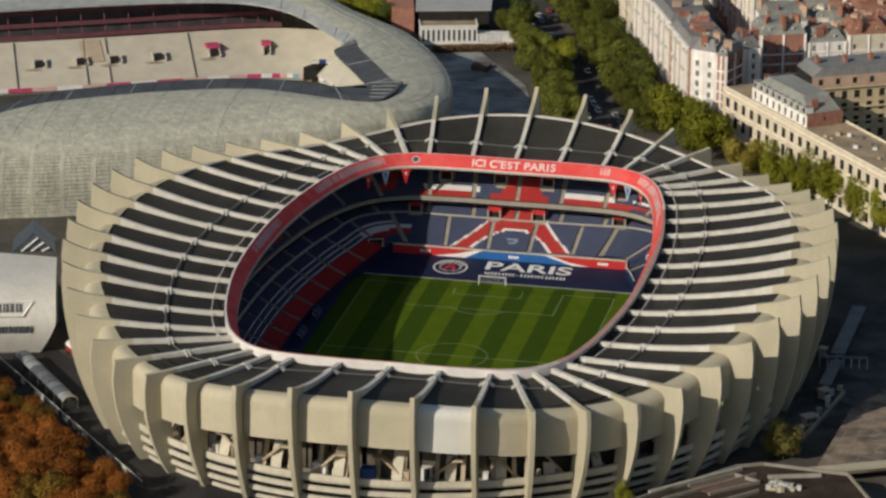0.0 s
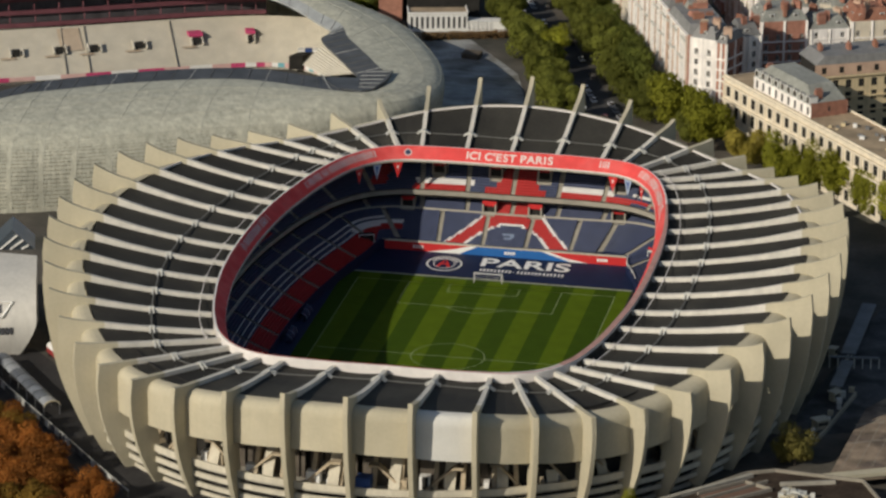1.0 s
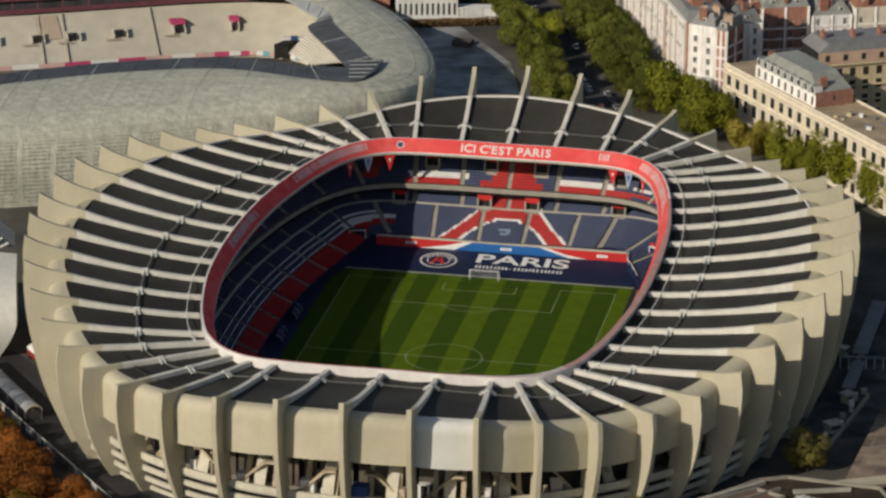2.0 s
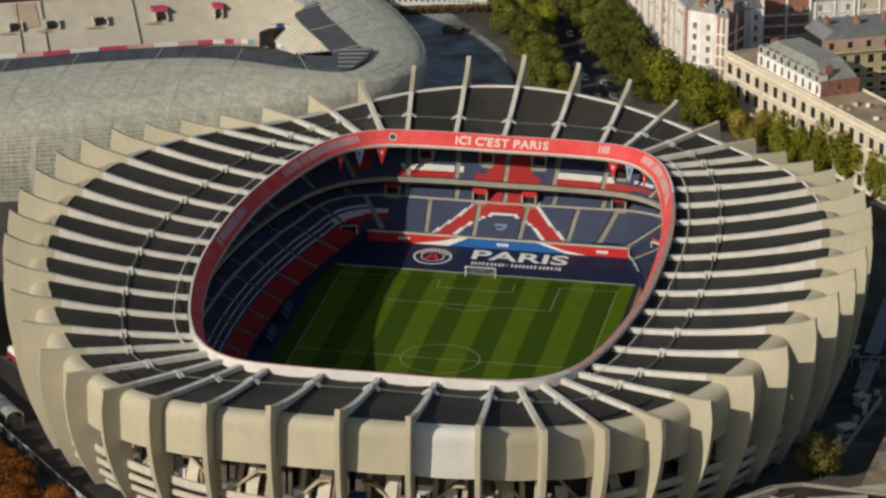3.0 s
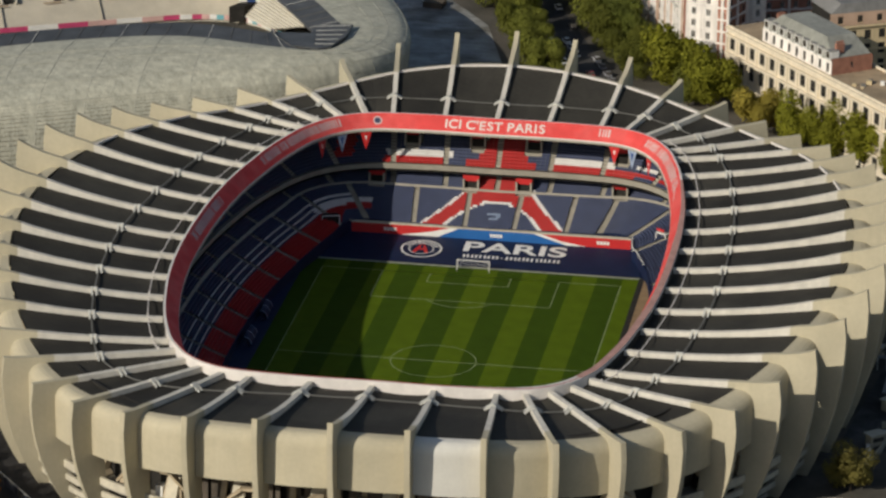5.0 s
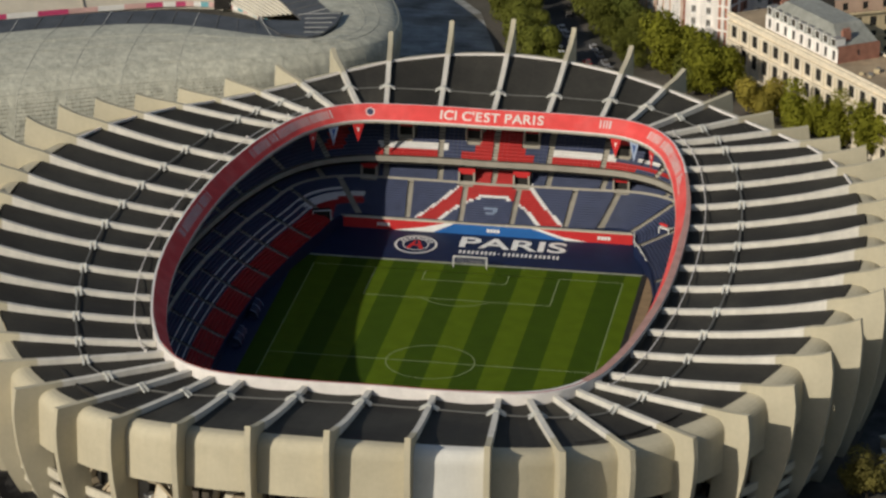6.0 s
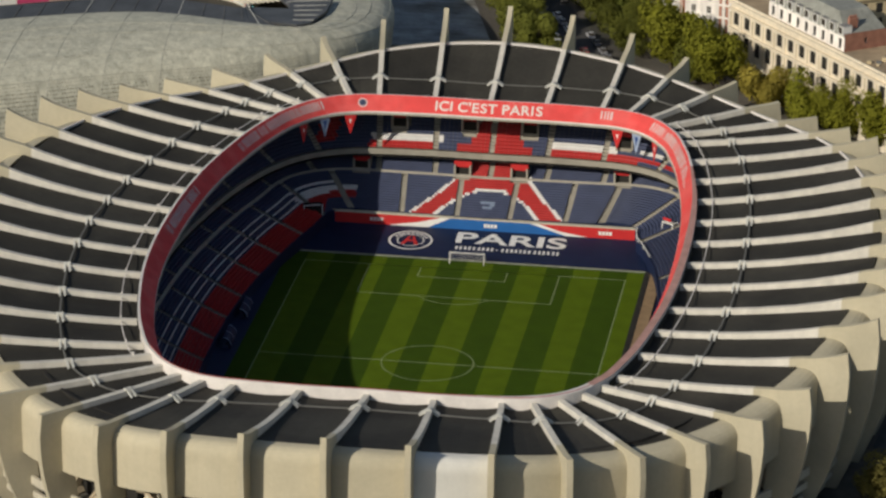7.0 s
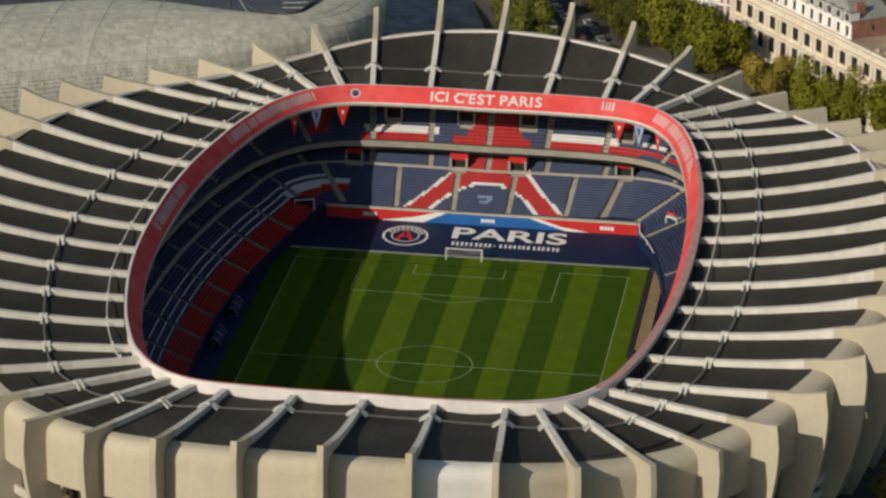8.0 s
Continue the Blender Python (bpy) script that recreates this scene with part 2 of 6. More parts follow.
def gantry(k):
    """One concrete frame: a curved fin outside, a tapering beam over the roof."""
    a, d, length, zt = radial(k)
    side = Vector((-d.y, d.x))
    top = [(max(0.5, length * s), beam_top(length * s, length, zt, k)) for s in (0.0, 0.12, 0.25, 0.4, 0.55, 0.68, 0.78, 0.86, 0.92, 0.96, 1.0)]
    foot, crown = ZG - 0.2, zt - 4
    outer = [(length + 0.5 - 6.8 * (1 - u) ** 2.1, foot + (crown - foot) * u) for u in (1.0, 0.9, 0.78, 0.66, 0.55, 0.45, 0.35, 0.26, 0.17, 0.08, 0.0)]
    inner = [(length - 6.7 - 2.6 * (1 - u) ** 1.8, foot + (min(zt - 6.5, roof_edge_z(zt) - 4.5) - foot) * u) for u in (0.0, 0.1, 0.22, 0.36, 0.52, 0.7, 0.86, 1.0)] + [(length - 9.6, roof_edge_z(zt) - 2.4)]
    under = [(max(0.5, length * s), min(roof_z(length * s, length, zt, k) - 1.2, beam_top(length * s, length, zt, k) - 2.0)) for s in (0.6, 0.42, 0.25, 0.1, 0.0)]
    cut = length - edge_in(k) - 1.5                          # white beam inside, bare concrete outside
    u0, u1 = inner[-1], under[0]
    zb = u0[1] + (u1[1] - u0[1]) * (u0[0] - cut) / (u0[0] - u1[0])
    zc = beam_top(cut, length, zt, k)
    beam = [p for p in top if p[0] < cut - 0.1] + [(cut, zc), (cut, zb)] + under
    fin = [(cut, zc)] + [p for p in top if p[0] > cut + 0.1] + outer + inner + [(cut, zb)]
    v, f, fm = [], [], []
    for m, prof in enumerate((fin, beam)):
        i0, n = len(v), len(prof)
        for s in (-1, 1):
            for r, z in prof:
                v.append((a.x + d.x * r + side.x * s * 0.54, a.y + d.y * r + side.y * s * 0.54, z))
        for i in range(n):
            j = (i + 1) % n
            if prof[i][0] == cut and prof[j][0] == cut:
                continue
            f.append((i0 + i, i0 + j, i0 + n + j, i0 + n + i))
            fm.append(m)
        for t in tessellate_polygon([[Vector((r, z, 0)) for r, z in prof]]):
            p, q, w = (prof[i] for i in t)
            if (q[0] - p[0]) * (w[1] - p[1]) - (q[1] - p[1]) * (w[0] - p[0]) < 0:
                t = t[::-1]
            f.append(tuple(i0 + i for i in t))
            f.append(tuple(i0 + n + i for i in t[::-1]))
            fm += [m, m]
    ob = link_mesh("gantry", v, f, None, stadium, "", [CONCRETE, BEAM], fm)
    # steel bracket across the beam where the service pipe passes
    r = joint_r(k)
    z = beam_top(r, length, zt, k)
    b = Build()
    c = Vector(at(k, r, z + 0.15))
    sd = Vector((side.x, side.y, 0))
    for dr in (-0.45, 0.45):
        p = Vector(at(k, r + dr, z + 0.2))
        for sg in (-1, 1):
            b.bar(p, p + sd * (sg * 1.75) + Vector((0, 0, -1.15)), 0.38, 0.34)
    b.bar(at(k, r - 0.7, z + 0.12), at(k, r + 0.7, z + 0.12), 0.7, 0.25)
    b.done("bracket", STEEL, ob, "grey steel pipe bracket")
    return ob


for k in range(N):
    gantry(k)


def roof_panel(k):
    """The dark sheet between two frames, dished a little, with a white edge trim outside."""
    rows, trim = [], []
    for i in range(5):
        t = k + i / 4
        _, _, length, zt = radial(t)
        sag = 0.5 * math.sin(math.pi * i / 4)
        rows.append([at(t, 0.4 + (length - edge_in(t) - 0.4) * s, roof_z(0.4 + (length - edge_in(t) - 0.4) * s, length, zt, t) - sag) for s in (0, 0.15, 0.3, 0.5, 0.7, 0.85, 1.0)])
    v, f = strip(rows)
    p = link_mesh("roof_panel", v, f, MEMBRANE, stadium)
    # seam across the sheet
    b = Build()
    for i in range(4):
        t0, t1 = k + i / 4, k + (i + 1) / 4
        pts = []
        for t, sg in ((t0, 0.5 * math.sin(math.pi * i / 4)), (t1, 0.5 * math.sin(math.pi * (i + 1) / 4))):
            _, _, length, zt = radial(t)
            pts.append(at(t, joint_r(t), roof_z(joint_r(t), length, zt, t) - 0.25 * sg + 0.22))
        b.bar(pts[0], pts[1], 0.3, 0.2)
    b.done("service_pipe", PIPE, p, "grey pipe over the roof sheet")
    if 9 < k < N - 10:
        return
    b = Build()
    for i in range(4):
        pts = []
        for j in (i, i + 1):
            t = k + j / 4
            _, _, length, zt = radial(t)
            pts.append(at(t, length - edge_in(t), roof_edge_z(zt) + 0.1 - 0.12 * math.sin(math.pi * j / 4)))
        b.bar(pts[0], pts[1], 0.4, 0.45)
    b.done("edge_trim", RING_WHITE, p, "white roof edge trim")


def cladding_panel(k):
    """The concrete shell between two fins: rounded shoulder, then a plain band."""
    cols = []
    steps = 14
    for i in range(steps + 1):
        t = k + 0.02 + 0.96 * i / steps
        _, _, length, zt = radial(t)
        ze = roof_edge_z(zt)
        bow = 0.35 * math.sin(math.pi * i / steps)
        e0 = length - edge_in(t) + 0.3
        face = length - 5.2 + 0.5 * (9.5 - edge_in(t))
        prof = [(e0, ze - 0.1)]
        prof += [(e0 + (face - e0) * math.sin(q) ** 0.8, ze - 0.1 - 2.7 * (1 - math.cos(q)) ** 1.1) for q in (0.25, 0.5, 0.75, 1.0, 1.2, 1.4, 1.57)]
        prof += [(face, ze - 6.0), (face - 0.1, ze - 10.6)]
        back = [(face - 0.8, ze - 10.6), (face - 0.8, ze - 4.0), (e0, ze - 1.2)]
        cols.append([at(t, r + (bow if r > e0 + 0.7 else 0), z) for r, z in prof + back])
    v, f = strip(cols)
    n = len(cols[0])
    f.append(tuple(range(n - 1, -1, -1)))
    f.append(tuple(len(v) - n + i for i in range(n)))
    link_mesh("cladding_panel", v, f, PANEL_NEW if k == 23 else CONCRETE, stadium, "newer white concrete panel" if k == 23 else "", smooth=False)


for k in range(N):
    roof_panel(k)
    cladding_panel(k)


def sweep(name, prof, mats, parent, label="", per=4, k0=0, k1=N, face_mats=None, smooth=False):
    """A closed profile in (r, z), swept along the roof's inner edge; prof may be a function of k."""
    rows = []
    cnt = int((k1 - k0) * per)
    closed = (k1 - k0) == N
    for i in range(cnt if closed else cnt + 1):
        t = k0 + i / per
        pr = prof(t) if callable(prof) else prof
        rows.append([at(t, r, z) for r, z in pr])
    n = len(rows[0])
    v = [p for r in rows for p in r]
    f, fm = [], []
    for i in range(len(rows) if closed else len(rows) - 1):
        a, b = i * n, ((i + 1) % len(rows)) * n
        for q in range(n):
            j = (q + 1) % n
            f.append((a + q, a + j, b + j, b + q))
            fm.append(face_mats[q] if face_mats else 0)
    if not closed:
        f.append(tuple(range(n - 1, -1, -1)))
        f.append(tuple(len(v) - n + i for i in range(n)))
        fm += [0, 0]
    return link_mesh(name, v, f, None, parent, label, mats if isinstance(mats, list) else [mats], fm, smooth)


# inner fascia: an inclined red board towards the pitch, white behind
FAS_IN, FAS_LOW = -2.6, 24.6
def cap_width(t):
    """Level top of the fascia, broadened along one side to hide the red from the camera."""
    t %= N
    return 1.0 * max(0.0, min(1.0, (t - 8) / 4, (25 - t) / 3))


sweep("fascia", lambda t: [(-cap_width(t), RING_TOP + rise(t)), (FAS_IN, FAS_LOW + rise(t)), (FAS_IN, FAS_LOW - 0.35 + rise(t)), (0.3, FAS_LOW - 0.1 + rise(t)), (0.45, FAS_LOW + rise(t)), (0.45, RING_TOP + rise(t))], [RED_FASCIA, RING_WHITE], stadium, "inclined red fascia round the roof opening", face_mats=[0, 1, 1, 1, 1, 1])
# added pinkish strip: grazing light on the red is put into its colour
sweep("fascia_cap", lambda t: [(-cap_width(t), RING_TOP + rise(t) + 0.01), (-cap_width(t), RING_TOP + rise(t) + 0.06), (0.44, RING_TOP + rise(t) + 0.06), (0.44, RING_TOP + rise(t) + 0.01)], mat("washed_red_cap", (0.47, 0.27, 0.23), 0.9, 0.15, 0.4), stadium, "pinkish strip on the fascia, its red washed out as by grazing light", k0=8.5, k1=19.5)
# added dark strip, narrows the white face to fit the camera's view
sweep("roof_upstand", lambda t: [(r, z + rise(t)) for r, z in ((0.5, 25.2), (0.5, 26.75), (0.62, 26.75), (0.62, 25.2))], MEMBRANE, stadium, "dark strip added over the white back of the fascia", k0=-17.5, k1=18.5)
sweep("red_lip", lambda t: [(r, RING_TOP + rise(t) + z) for r, z in ((-0.22, 0.005), (-0.22, 0.07), (-0.02, 0.07), (-0.02, 0.005))], mat("dull_red_lip", (0.36, 0.07, 0.06), 0.8, 0.1, 0.4), stadium, "thin dull red lip along the top of the fascia", k0=19.5, k1=31.5)
sweep("fascia_gutter", lambda t: [(FAS_IN + r, FAS_LOW + z + rise(t)) for r, z in ((-0.1, -0.75), (-0.1, -0.36), (0.5, -0.36), (0.5, -0.75))], TERRACE, stadium, "pale gutter under the fascia")
# pale cable on short stanchions outside the fascia, along the two sides
for k0, k1 in ((5, 19), (31, 45)):
    sweep("edge_cable", lambda t: [(r, z + rise(t)) for r, z in ((3.5, 26.55), (3.5, 26.7), (3.66, 26.7), (3.66, 26.55))], RING_WHITE, stadium, "pale cable beside the fascia", k0=k0, k1=k1)
    for k in range(k0, k1 + 1):
        b = Build()
        b.bar(at(k + 0.06, 3.6, 26.2 + rise(k)), at(k + 0.06, 3.6, 27.3 + rise(k)), 0.28, 0.28)
        b.done("stanchion", RING_WHITE, stadium)
# ceiling of the stands under the roof sheet, its shade put into the colour
sweep("soffit", lambda t: [(1.0, 24.0), (radial(t)[2] - edge_in(t) - 1, roof_edge_z(radial(t)[3]) - 2.6), (radial(t)[2] - edge_in(t) - 1, roof_edge_z(radial(t)[3]) - 2.2), (1.0, 24.4)], DARK, stadium, "underside of the roof, coloured dark for shade", per=2)


# ---- terraces ----
def endness(t):
    """1 at the two ends of the oval, 0 along its sides."""
    return (1 + math.cos(4 * math.pi * t / N)) / 2


def lower_tier(t):
    e = endness(t)
    k = min(t % N, N - t % N)
    side = 3.0 * max(0.0, min(1.0, (k - 4) / 4)) if t % N < 25 else 0.0
    return -9.0 + max(side, (4.6 if t % N < 25 else 3.2) * math.exp(-((k - 4.4) / 2.2) ** 2)), 1.5 + 1.9 * min(1, e * 1.6)          # front edge: r, z


ROWS_L, ROWS_U, SPLIT = 24, 20, 16


def lower_row(t, i):
    r0, z0 = lower_tier(t)
    j = i if i < SPLIT else i + 0.7
    return r0 + 0.72 * j, z0 + (11.6 - z0) * (j / 26) ** 1.06


def upper_row(t, i):
    return 4.4 + 0.75 * i, 14.0 + 0.56 * i


def seat_colour(t, x, y, tier, i):
    """0 navy, 1 red, 2 white, 3 pale blue."""
    far = y > 60 and abs(x) < 33
    cx = abs(x - 1.4)
    if tier == 0:
        if far:
            if x < -27.5 and 5 <= i < 10:
                return 1 if i < 8 else 2
            s = i / SPLIT
            if i < SPLIT:
                out = 8.0 + 8.8 * (1 - s) ** 1.1
                arch = 10.4 * math.sqrt(max(0.0, 1 - (s / 0.68) ** 1.1)) if s < 0.68 else 0
                if i == 11 and cx < 3.4:
                    return 2
                if (i == 4 and cx < 1.0) or (i == 5 and 0.2 < x - 1.4 < 1.3) or (i == 6 and cx < 1.5):
                    return 3
                if arch < cx < out:
                    return 2 if (cx - arch < 0.85 and arch > 0) or out - cx < 0.85 else 1
                return 0
            out = 8.0 - 0.12 * (i - SPLIT)
            return 0 if cx > out else (2 if out - cx < 0.85 else 1)
        if x < 0 and y > -40:
            if i < 7:
                return 1
            if i < 10 and y > 70:
                return 2
            if i in (7, 9, 11):
                return 2
        return 0
    if far:
        if cx < 5.6:
            return 1
        if i < 2 and (cx < 8 or (cx > 12 and x > -26)):
            return 1
        if i in (2, 3) and 11.5 < cx < 27:
            return 2
        return 0
    if x < -20 and y > 40:
        return 1 if -37 < x < -23 and y > 62 and i > 1 else 0
    if x > 20 and i == 3:
        return 2
    return 1 if i == 1 else 0


def aisles(tier, i):
    """Where the stepped aisles cross a row, as frame numbers: between the frames, or on them above the gangway."""
    out = []
    for q in range(N):
        t = q + (0.5 if tier == 0 and i < SPLIT else 0.0)
        k = t % (N / 2)
        k = min(k, N / 2 - k)
        if 2.2 < k < 7.6 and q % 2:
            continue
        out.append(t)
    return out


def terrace(name, row, rows, label):
    b = Build()
    per = 6
    for s in range(N * per):
        t0, t1 = s / per, (s + 1) / per
        for i in range(rows):
            ra, za = row(t0, i)
            rb, zb = row(t0, i + 1)
            rc, zc = row(t1, i)
            rd, zd = row(t1, i + 1)
            b.quad(at(t0, ra, za), at(t0, rb, za), at(t1, rd, zc), at(t1, rc, zc))
            b.quad(at(t0, rb, za), at(t0, rb, zb), at(t1, rd, zd), at(t1, rd, zc))
    return b.done(name, TERRACE, stadium, label)


terrace("lower_terrace", lower_row, ROWS_L, "stepped concrete lower terrace")
terrace("upper_terrace", upper_row, ROWS_U, "stepped concrete upper terrace")


VOMS_L = [(-27.7, 16), (-5.4, 16), (7.0, 16), (29.4, 16)]
VOMS_U = [(-20.0, 5), (-4.6, 5), (8.6, 5), (29.5, 4)]


def vomitory_here(x, y, tier, i):
    if y < 60:
        return False
    for vx, vi in (VOMS_L if tier == 0 else VOMS_U):
        if abs(x - vx) < 1.9 and vi - 1 <= i < vi + (4 if tier == 0 else 6):
            return True
    return False


def p_far(t):
    return ring(t).y > 72


def seats(name, row, rows, tier, label):
    """Rows of tip-up seats in pairs, coloured in fields, cut by the aisles."""
    b = Build()
    for i in range(rows):
        cuts = aisles(tier, i)
        for n, c0 in enumerate(cuts):
            c1 = cuts[(n + 1) % len(cuts)] + (N if n == len(cuts) - 1 else 0)
            r0, z0 = row(c0, i)
            def pace(t):
                return (Vector(at(t + 0.01, r0, 0)) - Vector(at(t, r0, 0))).length / 0.01
            t, end = c0 + 0.65 / pace(c0), c1 - 0.65 / pace(c1)
            if ring(t).y < -70 and ring(end).y < -70:
                continue
            while t < end - 0.01:
                step = (0.52 if tier == 0 and p_far(t) else 1.02) / pace(t)
                t1 = min(t + step * 0.97, end)
                mid = (t + t1) / 2
                r0, z0 = row(mid, i)
                p = Vector(at(mid, r0, z0))
                if not vomitory_here(p.x, p.y, tier, i):
                    c = seat_colour(mid, p.x, p.y, tier, i)
                    a0, a1 = at(t, r0 + 0.06, z0 + 0.02), at(t1, r0 + 0.06, z0 + 0.02)
                    f0, f1 = at(t, r0 + 0.08, z0 + 0.36), at(t1, r0 + 0.08, z0 + 0.36)
                    c0_, c1_ = at(t, r0 + 0.5, z0 + 0.36), at(t1, r0 + 0.5, z0 + 0.36)
                    d0, d1 = at(t, r0 + 0.6, z0 + 0.72), at(t1, r0 + 0.6, z0 + 0.72)
                    pan = 0 if c == 2 and tier == 0 and not p_far(mid) else c       # white backs alone on the side stands
                    b.quad(a0, f0, f1, a1, pan)
                    b.quad(f0, c0_, c1_, f1, pan)
                    b.quad(c0_, d0, d1, c1_, c)
                t += step
    ob = b.done(name, [NAVY, RED_SEAT, WHITE_SEAT, PALE_SEAT], stadium, label)
    ob["kind"] = "stuff"
    return ob


seats("lower_seating", lower_row, ROWS_L, 0, "navy, red and white plastic seats of the lower tier")
seats("upper_seating", upper_row, ROWS_U, 1, "navy, red and white plastic seats of the upper tier")
# front parapets, gangway and back wall
sweep("front_wall", lambda t: [(lower_tier(t)[0] - 0.3, -0.2), (lower_tier(t)[0] - 0.3, lower_tier(t)[1] + 0.5), (lower_tier(t)[0] + 0.05, lower_tier(t)[1] + 0.5), (lower_tier(t)[0] + 0.05, -0.2)], TARP, stadium, "navy front wall of the lower tier")
sweep("gangway", lambda t: [(lower_row(t, SPLIT - 1)[0] + 0.75, lower_row(t, SPLIT - 1)[1] + 0.5), (lower_row(t, SPLIT - 1)[0] + 0.75, lower_row(t, SPLIT - 1)[1] + 0.62), (lower_row(t, SPLIT)[0], lower_row(t, SPLIT)[1] + 0.5), (lower_row(t, SPLIT)[0], lower_row(t, SPLIT)[1])], TERRACE, stadium, "concrete gangway between seat blocks")
sweep("upper_parapet", [(3.9, 12.6), (3.7, 13.75), (3.9, 13.85), (4.4, 13.8), (6.5, 13.0), (6.5, 12.4)], TERRACE, stadium, "concrete parapet of the upper tier")
# underside and back wall: near-black puts their shade into the colour
sweep("upper_underside", [(3.6, 12.2), (6.5, 12.1), (20.0, 23.0), (20.0, 22.5), (9.5, 11.9)], DARK, stadium, "underside of the upper tier, coloured dark for shade", per=2)
sweep("back_wall", lambda t: [(20.2, 2), (20.2, 27), (20.8, 27), (20.8, 2)], DARK, stadium, "back wall of the stands, coloured dark for shade", per=2)

# ---- the pitch ----
pitch = empty("pitch", (0, 0, 0), label="mown football pitch in light and dark green stripes", category="pitch", kind="structure")
# stripes along the pitch, ten metres of run-off round it
edges = [-38.3] + [-34 + 68 * i / 12 for i in range(13)] + [38.0]
for i in range(len(edges) - 1):
    grass = Build()
    grass.box(edges[i], edges[i + 1], -57.5, 57.5, -0.3, 0.0)
    grass.done("turf_stripe", [GRASS_B, GRASS_A][i % 2], pitch)
edge = Build()
edge.box(-38.3, 38.0, 57.5, 58.3, -0.3, 0.06)
edge.done("turf_edge", mat("pale_edging", (0.30, 0.31, 0.24), 0.9, 0.2, 0.6), pitch, "pale edging strip behind the turf")
lines = Build()


def line_rect(x0, y0, x1, y1, w=0.14):
    for a in ((x0, y0, x1, y0), (x0, y1, x1, y1), (x0, y0, x0, y1), (x1, y0, x1, y1)):
        lines.box(min(a[0], a[2]) - w / 2, max(a[0], a[2]) + w / 2, min(a[1], a[3]) - w / 2, max(a[1], a[3]) + w / 2, 0.004, 0.012)


line_rect(-34, -52.5, 34, 52.5)
for s in (-1, 1):
    line_rect(-20.16, s * 36, 20.16, s * 52.5)
    line_rect(-9.16, s * 47, 9.16, s * 52.5)
lines.box(-34, 34, -0.08, 0.08, 0.005, 0.013)


def line_arc(cx, cy, rad, a0, a1, w=0.14):
    n = max(8, int(abs(a1 - a0) / 4))
    for i in range(n):
        p, q = radians(a0 + (a1 - a0) * i / n), radians(a0 + (a1 - a0) * (i + 1) / n)
        lines.quad(*[(cx + math.cos(a) * r, cy + math.sin(a) * r, 0.014) for a, r in ((p, rad - w / 2), (p, rad + w / 2), (q, rad + w / 2), (q, rad - w / 2))])


line_arc(0, 0, 9.15, 0, 360)
line_arc(0, 41.5, 9.15, 180 + 37, 360 - 37)
line_arc(0, -41.5, 9.15, 37, 180 - 37)
lines.done("pitch_marking", LINE, pitch, "thin white pitch markings")


def surround():
    """Flat ground between grass and stands."""
    rows = []
    for i in range(N * 4):
        t = i / 4
        rows.append([at(t, lower_tier(t)[0] - 0.2, -0.05), (0, at(t, 0, 0)[1] * 0.5, -0.05)])
    v, f = strip(rows, True)
    ob = link_mesh("pitch_surround", v, f, TARP)
    tagged(ob, "dark blue ground sheet round the pitch", "floor", kind="structure")


surround()

# sloping tarpaulin behind the far goal
tb = Build()
tb.quad((-37, 58.3, 0.10), (38, 58.3, 0.10), (34.5, 73.3, 1.25), (-31.5, 73.3, 1.25))
tarp = tb.done("tarpaulin", TARP)
tagged(tarp, "navy tarpaulin with white lettering behind the goal", "tarpaulin")


def on_tarp(x, y, lift=0.03):
    return (x, y, 0.05 + 1.2 * (y - 57.6) / 15.7 + lift)


def text(name, body, size, m, parent, material, label="", extrude=0.01, sx=1.0):
    cu = bpy.data.curves.new(name, "FONT")
    cu.body = body
    cu.size = size
    cu.extrude = extrude
    cu.offset = 0.02 * size
    cu.align_x = "CENTER"
    cu.materials.append(material)
    ob = new(name, cu)
    ob.parent = parent
    ob.matrix_basis = m @ Matrix.Diagonal((sx, 1, 1, 1))
    if label:
        ob["label"] = label
    return ob


tilt = math.degrees(math.atan2(1.2, 15.7))
text("lettering", "PARIS", 7.4, pose(*on_tarp(7.6, 66.6), tilt, 0, 0), tarp, WHITE_PAINT, "large white capital letters", sx=1.32)
x = -3.6
for w in (1.4, 1.4, 0.6, 1.4, 1.4, 0.8, 1.5, 1.4, 1.4, 1.7, 1.4, 0.6, 1.4):
    for x0 in ((x, x + w - 0.5) if w > 1 else (x,)):
        bars = Build()
        y0, y1 = (63.1, 64.8) if w != 0.8 else (63.7, 64.1)
        bars.quad(on_tarp(x0, y0), on_tarp(x0 + 0.5, y0), on_tarp(x0 + 0.5, y1), on_tarp(x0, y1))
        bars.done("lettering_bar", WHITE_PAINT, tarp)
    x += w + 0.48


# ---- open lower storeys behind the fins ----
def band(z0, z1, inset, thick=0.6):
    for k in range(N):
        rows = []
        for i in range(4):
            t = k + 0.03 + 0.94 * i / 3
            length = radial(t)[2]
            rows.append([at(t, length - inset, z0), at(t, length - inset, z1), at(t, length - inset - thick, z1), at(t, length - inset - thick, z0), at(t, length - inset, z0)])
        v, f = strip(rows)
        link_mesh("spandrel", v, f, CONCRETE_PALE, stadium)


band(9.8, 11.3, 5.9)
band(7.1, 8.3, 6.2)
band(4.5, 5.6, 6.8)
band(ZG, 2.9, 8.2)


def deck(name, r_in, inset, z, h, material, label):
    sweep(name, lambda t: [(r_in, z), (r_in, z + h), (radial(t)[2] - inset, z + h), (radial(t)[2] - inset, z)], material, stadium, label, per=2)


